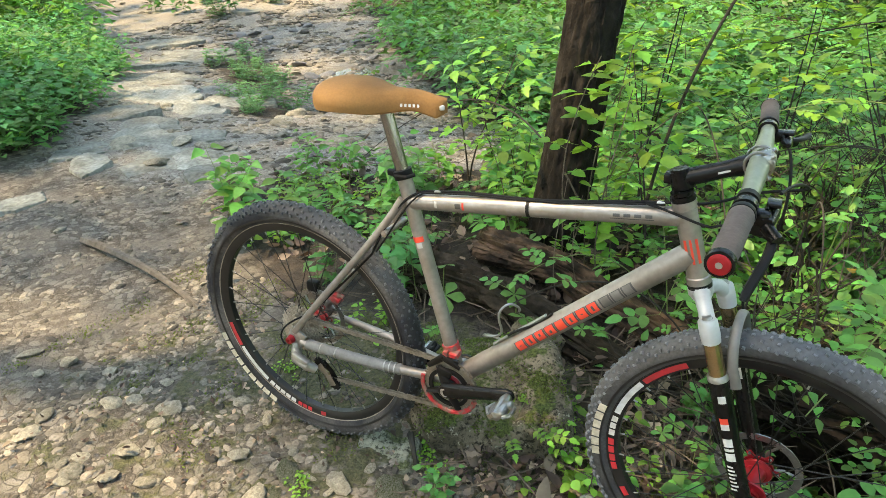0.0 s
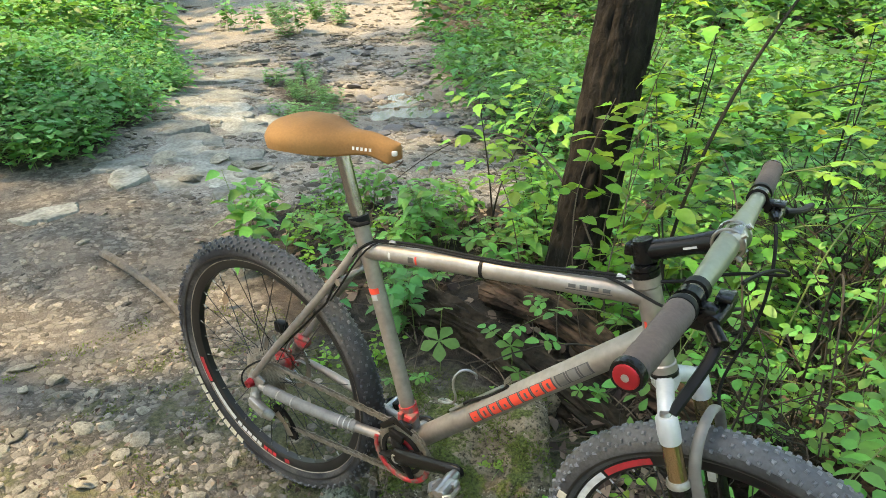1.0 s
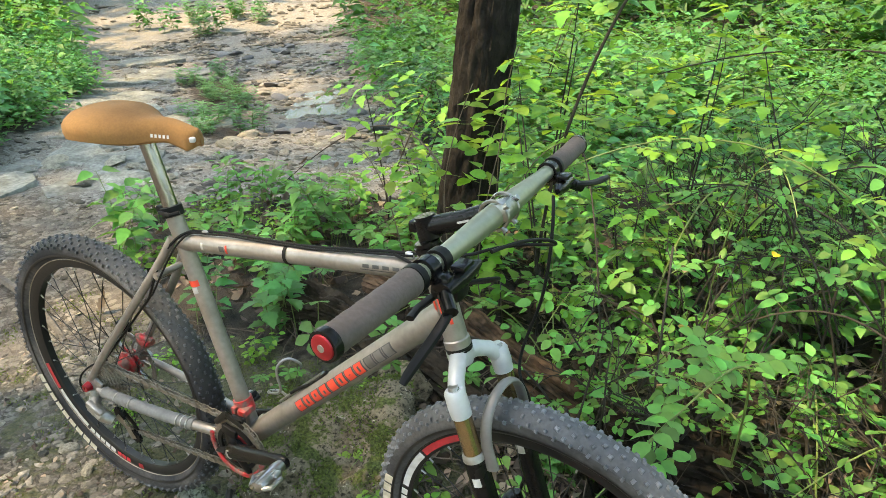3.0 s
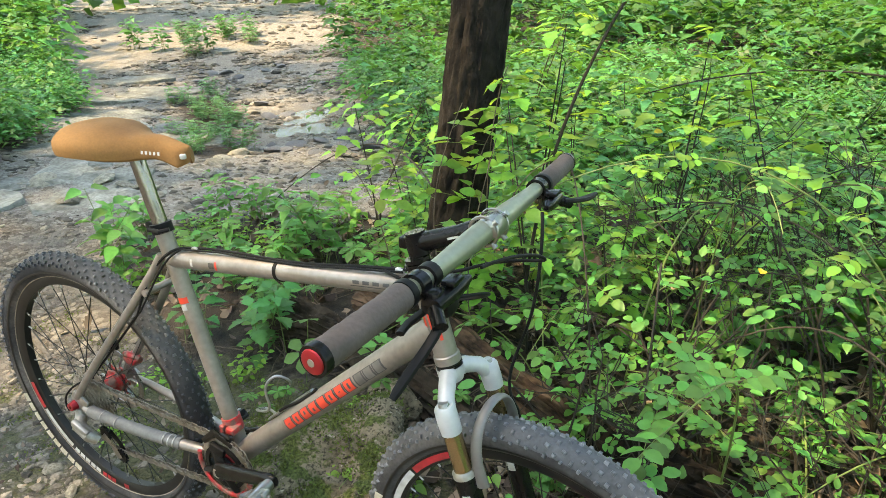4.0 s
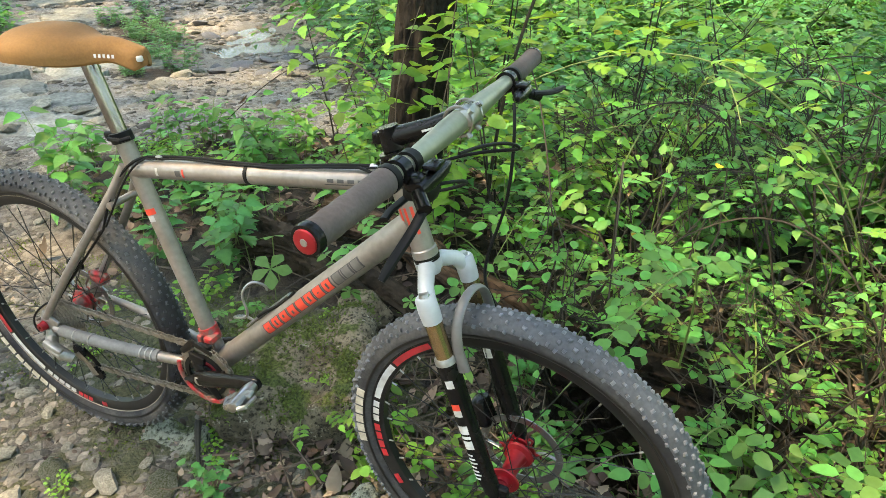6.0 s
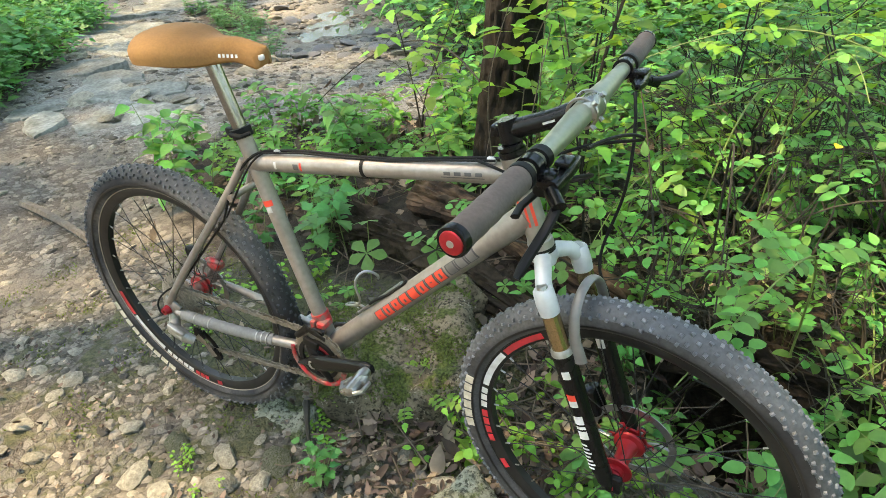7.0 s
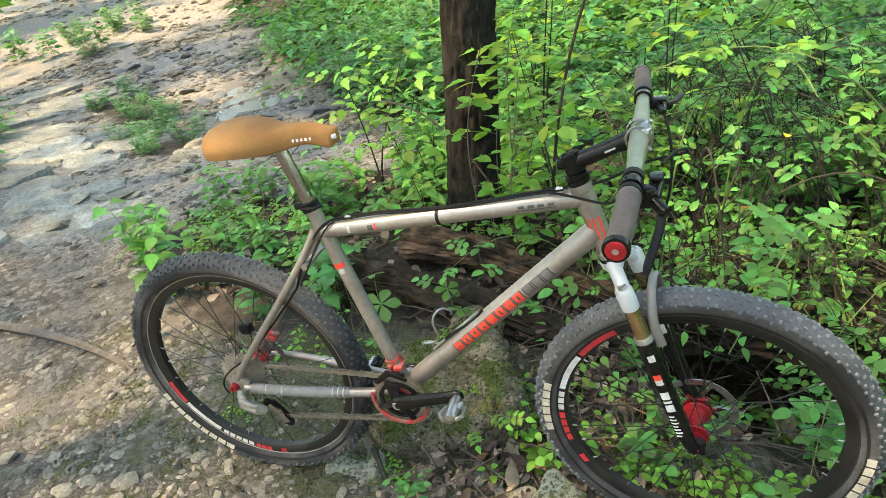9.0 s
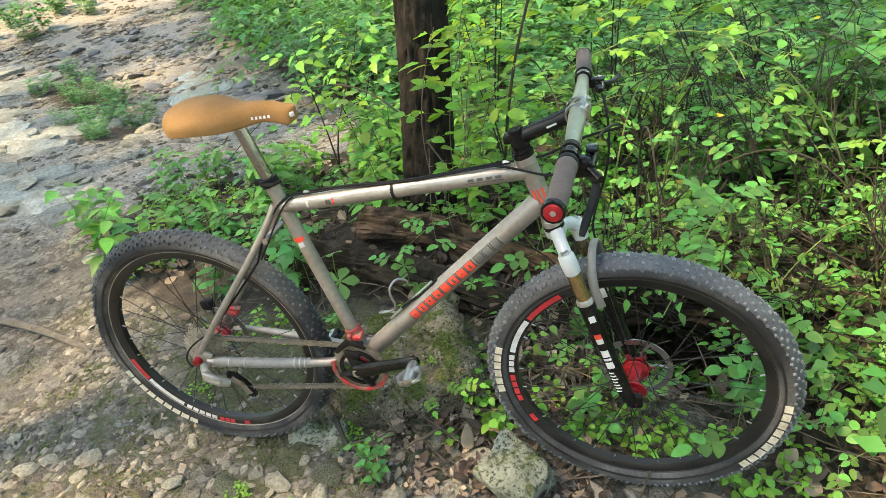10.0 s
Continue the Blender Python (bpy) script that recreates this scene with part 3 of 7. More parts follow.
    hub = [(-0.058, 0.006), (-0.058, 0.0105), (-0.046, 0.0115), (-0.045, 0.0145), (-wide - 0.004, 0.015), (-wide - 0.0035, 0.026), (-wide - 0.0015, 0.0275), (-wide + 0.001, 0.0265), (-wide + 0.003, 0.018),
           (-0.014, 0.0142), (0.010, 0.0150), (wide - 0.008, 0.019), (wide - 0.005, 0.0275), (wide - 0.002, 0.0290), (wide + 0.0005, 0.0280), (wide + 0.0015, 0.021), (0.0405, 0.0205), (0.052, 0.013), (0.052, 0.006)]
    hub_part = part("hub", Shape().lathe(hub, m, 40), RED_DUSTY if rear else RED_ANODISED, wheel, "red anodised hub with two flanges")
    carrier = Shape().disc(0.0375, 0.0415, 0.030, 0.012, m, 30)
    for i in range(6):
        w = 2 * math.pi * i / 6
        carrier.sweep([m @ Vector((0.022 * math.cos(w), 0.0395, 0.022 * math.sin(w))), m @ Vector((0.041 * math.cos(w), 0.0405, 0.041 * math.sin(w)))], [0.0085, 0.0055], 8, 0.35, m.to_3x3() @ Vector((0, 1, 0)))
    part("disc_carrier", carrier, RED_DUSTY if rear else RED_ANODISED, hub_part, "red six-armed disc carrier")
    for i in range(6):
        w = 2 * math.pi * i / 6
        part("disc_bolt", Shape().lathe([(0.0345, 0.0), (0.0345, 0.0026), (0.0375, 0.003)], m @ Matrix.Translation((0.037 * math.cos(w), 0, 0.037 * math.sin(w))), 8), STEEL, hub_part)
    rotor = Shape().disc(0.0425, 0.0445, 0.080, 0.066, m, 48)
    for i in range(6):
        w = 2 * math.pi * i / 6
        p = [(0.02 * math.cos(w), 0.0435, 0.02 * math.sin(w)), (0.045 * math.cos(w + 0.25), 0.0435, 0.045 * math.sin(w + 0.25)), (0.068 * math.cos(w + 0.1), 0.0435, 0.068 * math.sin(w + 0.1))]
        rotor.sweep([m @ Vector(q) for q in p], 0.0032, 6, 0.4)
    for i in range(30):
        w = 2 * math.pi * i / 30
        rotor.disc(0.0420, 0.0450, 0.0032, 0.002, m @ Matrix.Translation((0.073 * math.cos(w), 0, 0.073 * math.sin(w))), 8)
    part("brake_disc", rotor, STEEL, wheel, "drilled steel brake disc")
    for i in range(32):
        side = -1 if i % 2 else 1
        w = 2 * math.pi * i / 32
        cross = radians(48) * (1 if (i // 2) % 2 else -1)
        a = Vector((0.026 * math.cos(w + cross), side * wide, 0.026 * math.sin(w + cross)))
        b = Vector((0.2625 * math.cos(w), side * 0.003, 0.2625 * math.sin(w)))
        part("spoke", Shape().sweep([m @ a, m @ b], 0.0011, 5), SPOKE_BLACK, wheel)
        part("nipple", Shape().sweep([m @ lerp(a, b, 0.955), m @ lerp(a, b, 0.998)], 0.0017, 6), DULL_ALLOY, wheel, "pale spoke nipple")
    # side bars: angle range, inner and outer radius, material
    for w0, w1, where, mt, label in sections:
        if where == "rim":
            patch = ring_patch(0.2685, 0.2805, -0.0140, -0.0150, radians(w0), radians(w1), m)
        else:
            patch = ring_patch(0.2968, 0.3125, -0.0266, -0.0279, radians(w0), radians(w1), m, 3)
        part("decal", patch, mt, wheel, label)
    return wheel


def bar_run(start, step, gap, count, where, mt, label):
    return [(start + i * step, start + i * step + (step - gap), where, mt, label) for i in range(count)]


def build_bicycle():
    root = new("mountain_bike")
    tagged(root, "dusty grey titanium hardtail mountain bike standing against a mossy rock", "bicycle")
    v = Vector
    # --- frame ---
    frame_part = new("bike_frame")
    frame_part.parent = root
    part("seat_tube", Shape().sweep([lerp(BB, SEAT_TOP, t) for t in (0, 0.3, 0.7, 1)], 0.0158, 20), TITANIUM, frame_part)
    tt_a, tt_b = v((0.340, 0, 0.730)), v((0.878, 0, 0.785))
    part("top_tube", Shape().sweep([lerp(tt_a, tt_b, t) for t in (0, 0.5, 1)], 0.0172, 20), TITANIUM, frame_part)
    dt_a, dt_b = BB + v((0.005, 0, 0.004)), v((0.893, 0, 0.722))
    part("down_tube", Shape().sweep([lerp(dt_a, dt_b, t) for t in (0, 0.5, 1)], 0.0215, 22), TITANIUM, frame_part)
    ht = Shape().sweep([HEAD_TOP - AXIS * 0.002, HEAD_TOP + AXIS * 0.012, HEAD_TOP + AXIS * 0.014, HEAD_BOTTOM - AXIS * 0.014, HEAD_BOTTOM - AXIS * 0.012, HEAD_BOTTOM],
                       [0.0205, 0.0205, 0.0185, 0.0185, 0.0205, 0.0205], 24)
    part("head_tube", ht, TITANIUM, frame_part)
    part("bottom_bracket_shell", Shape().lathe([(-0.036, 0.012), (-0.036, 0.021), (0.036, 0.021), (0.036, 0.012)], Matrix.Translation(BB), 28), TITANIUM, frame_part)
    for sgn in (-1, 1):
        drop = REAR + v((0.006, sgn * 0.066, 0.0))
        cs = bezier(BB + v((-0.012, sgn * 0.022, -0.002)), BB + v((-0.12, sgn * 0.04, 0.0)), drop + v((0.16, 0, -0.012)), drop + v((0.02, 0, -0.004)), 12)
        part("chain_stay", Shape().sweep(cs, [0.0112] * 6 + [0.0105, 0.010, 0.0098, 0.0095, 0.009, 0.0085, 0.008], 14), TITANIUM, frame_part)
        ss = bezier(lerp(BB, SEAT_TOP, 0.90) + v((-0.010, sgn * 0.014, 0)), v((0.285, sgn * 0.040, 0.66)), v((0.13, sgn * 0.062, 0.5)), drop + v((0.006, 0, 0.022)), 12)
        part("seat_stay", Shape().sweep(ss, 0.0085, 12), TITANIUM, frame_part)
        plate = Shape().block(0.046, 0.006, 0.052, Matrix.Translation(drop + v((0.006, 0, 0.004))) @ Matrix.Rotation(radians(30), 4, 'Y'), 0.3)
        part("dropout", plate, DULL_ALLOY, frame_part)
    br = lerp(BB, SEAT_TOP, 0.74) + v((-0.062, 0, 0))
    part("stay_bridge", Shape().sweep([br + v((0, -0.042, 0)), br + v((0, 0.042, 0))], 0.007, 10), TITANIUM, frame_part)
    # wrap on the drive-side stay
    drop = REAR + v((0.006, -0.066, 0.0))
    cs = bezier(BB + v((-0.012, -0.022, -0.002)), BB + v((-0.12, -0.04, 0.0)), drop + v((0.16, 0, -0.012)), drop + v((0.02, 0, -0.004)), 60)
    part("stay_guard", Shape().sweep(cs[20:58], [0.0128 + 0.0006 * math.sin(i * 1.9) for i in range(38)], 14), material("taped_guard", (0.19, 0.18, 0.168), (0.12, 0.112, 0.1), 40, 0.6, 0.1, 0.0005, 150, 0.15), frame_part, "grey taped chain stay guard")
    for k in (22, 24, 26, 45, 51):
        part("cable_tie", Shape().sweep([cs[k], cs[k] + (cs[k + 1] - cs[k]) * 0.4], 0.0142, 14), DULL_ALLOY, frame_part)
    # --- frame graphics: plain blocks in place of the maker's lettering ---
    d_len = (dt_b - dt_a).length
    t = 0.315
    for i in range(8):
        for grow, mt, pad in ((0.0005, DARK_DECAL, 0.0), (0.0009, RED_DECAL, 0.003)):
            part("decal", decal_on_tube(dt_a, dt_b, t + pad / d_len, t + (0.0262 - pad) / d_len, 0.0215, -0.52 + pad * 18, 0.52 - pad * 18, grow=grow), mt, frame_part,
                 "red block letter shape with dark outline" if mt is RED_DECAL else "dark outline")
        if i != 4:
            part("decal", decal_on_tube(dt_a, dt_b, t + 0.0105 / d_len, t + 0.0155 / d_len, 0.0215, -0.24 if i % 2 else -0.05, 0.24 if i % 3 else 0.05, grow=0.0013), DARK_DECAL, frame_part, "dark notch")
        t += 0.0272 / d_len
    t += 0.004 / d_len
    for i in range(3):
        for grow, mt, pad in ((0.0005, DARK_DECAL, 0.0), (0.0009, BRACE_GREY, 0.0035)):
            part("decal", decal_on_tube(dt_a, dt_b, t + pad / d_len, t + (0.0245 - pad) / d_len, 0.0215, -0.5 + pad * 18, 0.5 - pad * 18, grow=grow), mt, frame_part, "grey block letter shape with dark outline")
        t += 0.0255 / d_len
    t_len = (tt_b - tt_a).length
    for i in range(4):
        part("decal", decal_on_tube(tt_a, tt_b, 0.775 + i * 0.034, 0.775 + i * 0.034 + 0.022, 0.0172, 0.02, 0.34), DARK_DECAL, frame_part, "small dark letter bar")
    part("decal", decal_on_tube(tt_a, tt_b, 0.765, 0.905, 0.0172, -0.2, -0.12), DARK_DECAL, frame_part, "thin dark line")
    part("decal", decal_on_tube(tt_a, tt_b, 0.115, 0.125, 0.0172, -0.3, 0.5), WHITE_DECAL, frame_part, "small pale mark")
    part("decal", decal_on_tube(tt_a, tt_b, 0.20, 0.222, 0.0172, -0.25, 0.35), DARK_DECAL, frame_part, "small dark mark")
    part("decal", decal_on_tube(tt_a, tt_b, 0.228, 0.236, 0.0172, -0.4, 0.5), RED_DECAL, frame_part, "small red mark")
    part("decal", decal_on_tube(SEAT_TOP, BB, 0.275, 0.30, 0.0158, -0.9, 0.9), RED_DECAL, frame_part, "red sticker")
    part("decal", decal_on_tube(SEAT_TOP, BB, 0.303, 0.328, 0.0158, -0.3, 0.5), CROWN_WHITE, frame_part, "pale crest sticker")
    for w0, w1 in ((-1.0, -0.75), (-0.5, -0.3), (0.0, 0.25)):
        part("decal", decal_on_tube(HEAD_TOP, HEAD_BOTTOM, 0.42, 0.72, 0.0187, w0 + 0.5, w1 + 0.5), RED_DECAL, frame_part, "red badge stripe")
    # --- seat clamp, post, saddle ---
    up = (SEAT_TOP - BB).normalized()
    part("seat_clamp", Shape().sweep([SEAT_TOP - up * 0.006, SEAT_TOP + up * 0.012], 0.0198, 22).block(0.028, 0.012, 0.014, Matrix.Translation(SEAT_TOP + v((-0.02, -0.004, 0.004))), 0.3)
         .sweep([SEAT_TOP + v((-0.01, -0.02, 0.004)), SEAT_TOP + v((0.022, -0.024, 0.006)), SEAT_TOP + v((0.034, -0.012, 0.009))], 0.004, 8), BLACK_MATT, root, "black seat clamp with lever")
    post_top = SEAT_TOP + up * 0.155
    part("seat_post", Shape().sweep([SEAT_TOP + up * 0.0, post_top], 0.0136, 20), POST_STEEL, root, "bare metal seat post")
    build_saddle(root, post_top)
    # --- headset, stem, bar ---
    fr = new("steering")
    fr.parent = root
    S = BAR_TURN
    head = Shape()
    for s0, s1, r in ((-0.004, 0.0, 0.0195), (-0.012, -0.005, 0.021), (-0.019, -0.013, 0.019)):
        head.sweep([HEAD_TOP + AXIS * s0, HEAD_TOP + AXIS * s1], r, 24)
    part("headset", head, BLACK_GLOSS, root, "black headset rings")
    part("lower_headset", Shape().sweep([HEAD_BOTTOM, HEAD_BOTTOM + AXIS * 0.004], 0.0212, 24).sweep([HEAD_BOTTOM + AXIS * 0.006, HEAD_BOTTOM + AXIS * 0.011], 0.0205, 24), BLACK_GLOSS, root)
    st0 = HEAD_TOP - AXIS * 0.036
    clamp = v((0.970, 0.0, 0.889))
    stem = Shape().sweep([HEAD_TOP - AXIS * 0.020, HEAD_TOP - AXIS * 0.050], 0.0182, 22)
    stem.sweep([HEAD_TOP - AXIS * 0.050, HEAD_TOP - AXIS * 0.054], 0.015, 20)
    stem.sweep([lerp(st0, clamp, t) for t in (0.0, 0.15, 0.6, 0.9)], [0.0165, 0.015, 0.0138, 0.017], 16)
    stem.block(0.014, 0.024, 0.018, Matrix.Translation(st0 + v((-0.020, 0, 0))), 0.25)
    part("stem", stem.moved(S), BLACK_GLOSS, fr, "black stem")
    part("stem_mark", decal_on_tube(st0, clamp, 0.5, 0.66, 0.0146, -0.1, 0.12).moved(S), WHITE_DECAL, fr, "pale mark")
    plate = Shape().block(0.03, 0.046, 0.03, Matrix.Translation(clamp + v((0.006, 0, 0.004))) @ Matrix.Rotation(radians(-20), 4, 'Y'), 0.3)
    for dy in (-0.017, 0.017):
        ring = [clamp + v((0.0205 * math.cos(w), dy, 0.0205 * math.sin(w))) for w in np.linspace(0, 2 * math.pi, 22)]
        plate.sweep(ring, 0.0026, 6)
        for w in (0.75, -0.85):
            q = clamp + v((0.019 * math.cos(w), dy, 0.019 * math.sin(w)))
            plate.sweep([q, q + v((0.008 * math.cos(w), 0, 0.008 * math.sin(w)))], 0.0042, 8)
    part("face_plate", plate.moved(S), STEEL, fr, "silver clamp with small bolts")
    half = 0.360

    def bar_at(y):
        """Centre line: thick straight middle, a little sweep to the back outside."""
        a = max(0.0, abs(y) - 0.05)
        return clamp + v((-0.11 * a * a, y, -0.012 * a))
    ys = np.linspace(-half, half, 41)
    part("handlebar", Shape().sweep([bar_at(y) for y in ys], [0.0158 if abs(y) < 0.05 else max(0.0118, 0.0158 - (abs(y) - 0.05) * 0.035) for y in ys], 18).moved(S), TITANIUM_BAR, fr, "bare olive-grey metal handlebar")
    for sgn in (-1, 1):
        gy = [sgn * y for y in np.linspace(0.222, half, 16)]
        rad = [0.0165, 0.0172] + [0.0162 + 0.0004 * math.sin(i * 2.2) for i in range(12)] + [0.0165, 0.0168]
        grip = part("grip", Shape().sweep([bar_at(y) for y in gy], rad, 20).moved(S), GRIP_RUBBER, fr, "worn dark brown rubber grip")
        part("lock_ring", Shape().sweep([bar_at(sgn * y) for y in (0.211, 0.216, 0.221)], [0.0172, 0.0178, 0.0172], 20).moved(S), BLACK_MATT, fr, "black lock ring")
        part("end_ring", Shape().sweep([bar_at(sgn * y) for y in (half - 0.004, half + 0.002, half + 0.006)], [0.0175, 0.0178, 0.0168], 22).moved(S), BLACK_GLOSS, fr)
        part("end_cap", Shape().sweep([bar_at(sgn * y) for y in (half + 0.0062, half + 0.0078, half + 0.0086)], [0.0135, 0.0128, 0.0105], 22).moved(S), RED_ANODISED, fr, "red bar end cap")
        part("end_cap_mark", Shape().sweep([bar_at(sgn * y) for y in (half + 0.0086, half + 0.0092)], [0.0042, 0.004], 14).moved(S), DULL_ALLOY, fr)
        # brake lever: clamp band, body with reservoir, blade
        b0 = bar_at(sgn * 0.192)
        lev = Shape().sweep([bar_at(sgn * 0.184), bar_at(sgn * 0.200)], 0.0165, 18)
        lev.block(0.024, 0.024, 0.022, Matrix.Translation(b0 + v((0.022, 0, -0.010))), 0.3)
        lev.sweep([b0 + v((0.030, sgn * 0.014, -0.014)), b0 + v((0.032, -sgn * 0.02, -0.012)), b0 + v((0.034, -sgn * 0.046, -0.010)), b0 + v((0.037, -sgn * 0.060, -0.008))], [0.009, 0.0115, 0.0095, 0.004], 12)
        lev.block(0.018, 0.026, 0.006, Matrix.Translation(b0 + v((0.034, -sgn * 0.022, 0.004))), 0.3)
        lev.sweep([b0 + v((0.030, sgn * 0.012, -0.018)), b0 + v((0.046, sgn * 0.030, -0.028))], 0.009, 10)
        part("brake_lever_body", lev.moved(S), BLACK_GLOSS, fr, "black brake lever body")
        blade = [b0 + v((0.040, sgn * 0.016, -0.026)), b0 + v((0.044, sgn * 0.045, -0.042)), b0 + v((0.026, sgn * 0.07, -0.066)), b0 + v((0.02, sgn * 0.092, -0.088))]
        if sgn > 0:
            blade = [b0 + v((0.040, 0.016, -0.02)), b0 + v((0.055, 0.03, -0.022)), b0 + v((0.062, 0.06, -0.03)), b0 + v((0.068, 0.1, -0.03))]
        part("brake_lever_blade", Shape().sweep(bezier(*blade, 10), [0.0065] * 9 + [0.006, 0.0045], 8, 0.7).moved(S), BLACK_MATT, fr, "black brake lever blade")
    sh = bar_at(-0.165)
    shifter = Shape().block(0.04, 0.034, 0.026, Matrix.Translation(sh + v((0.014, 0.0, -0.032))), 0.35)
    shifter.sweep([sh + v((0.0, -0.006, -0.04)), sh + v((-0.012, -0.03, -0.05)), sh + v((-0.01, -0.052, -0.052))], 0.006, 8, 0.6)
    shifter.sweep([bar_at(-0.158), bar_at(-0.172)], 0.0158, 16)
    part("gear_shifter", shifter.moved(S), BLACK_MATT, fr, "black gear shifter under the bar")
    build_fork(fr)
    # --- wheels ---
    rear_bars = bar_run(197, 5.2, 0.9, 9, "tyre", CREAM_DECAL, "cream letter bar") + [
        (192, 207, "rim", RED_RIM_DECAL, "red rim decal"), (208, 232, "rim", WHITE_DECAL, "white rim decal")] + bar_run(234, 4.0, 0.8, 5, "rim", WHITE_DECAL, "small white bar") + \
        bar_run(255, 3.4, 0.7, 3, "rim", RED_RIM_DECAL, "small red bar") + [(271, 274.5, "rim", RED_RIM_DECAL, "small red mark")]
    build_wheel("rear_wheel", Matrix.Translation(REAR), root, True, rear_bars)
    front_m = STEERED @ Matrix.Translation(FRONT)
    front_bars = bar_run(163, 4.5, 0.7, 6, "tyre", CREAM_DECAL, "cream letter bar") + bar_run(318, 4.6, 0.8, 9, "tyre", CREAM_DECAL, "cream letter bar") + [
        (122, 143, "rim", RED_RIM_DECAL, "red rim decal"), (144.5, 166, "rim", WHITE_DECAL, "white rim decal")] + bar_run(168, 4.0, 0.8, 3, "rim", WHITE_DECAL, "small white bar") + \
        bar_run(181, 4.5, 0.8, 4, "rim", RED_RIM_DECAL, "small red bar") + [(208, 213, "rim", RED_RIM_DECAL, "small red mark")]
    build_wheel("front_wheel", front_m, root, False, front_bars)
    part("front_axle_nut", Shape().lathe([(-0.074, 0.004), (-0.074, 0.009), (-0.060, 0.011), (-0.060, 0.004)], front_m, 18), RED_ANODISED, fr, "red axle nut")
    part("rear_axle_nut", Shape().lathe([(-0.083, 0.003), (-0.083, 0.009), (-0.070, 0.0115), (-0.070, 0.004)], Matrix.Translation(REAR), 18), RED_ANODISED, root, "red axle nut")
    build_drivetrain(root)
    build_cables(root, bar_at)
    # band round the top tube, stop on the tube
    part("rubber_band", Shape().sweep([lerp(tt_a, tt_b, 0.474), lerp(tt_a, tt_b, 0.486)], 0.0184, 20), BLACK_MATT, frame_part, "black rubber band")
    for k in (0.115, 0.915):
        part("cable_stop", Shape().block(0.014, 0.009, 0.012, Matrix.Translation(lerp(tt_a, tt_b, k) + v((0, 0, 0.02))), 0.25), WHITE_DECAL if k > 0.5 else DULL_ALLOY, frame_part)
    # bottle cage of bent wire on the down tube
    n_dt = v((-(dt_b - dt_a).z, 0, (dt_b - dt_a).x)).normalized()
    def dt(tt, off, y=0.0):
        return lerp(dt_a, dt_b, tt) + n_dt * off + v((0, y, 0))
    cage = Shape()
    wire = [dt(0.25, 0.022, 0.006), dt(0.195, 0.046, 0.02), dt(0.215, 0.058, -0.016), dt(0.305, 0.034, -0.022), dt(0.335, 0.082, -0.02), dt(0.385, 0.088, -0.004), dt(0.395, 0.062, 0.01), dt(0.37, 0.054, 0.014)]
    for _ in range(3):
        wire = [wire[0]] + [lerp(p, q, f) for p, q in zip(wire, wire[1:]) for f in (0.25, 0.75)] + [wire[-1]]
    cage.sweep(wire, 0.0026, 8)
    cage.sweep([dt(0.22, 0.0255), dt(0.47, 0.0255)], 0.005, 8, 0.6)
    part("bottle_cage", cage, STEEL, root, "bent wire bottle cage")
    return root


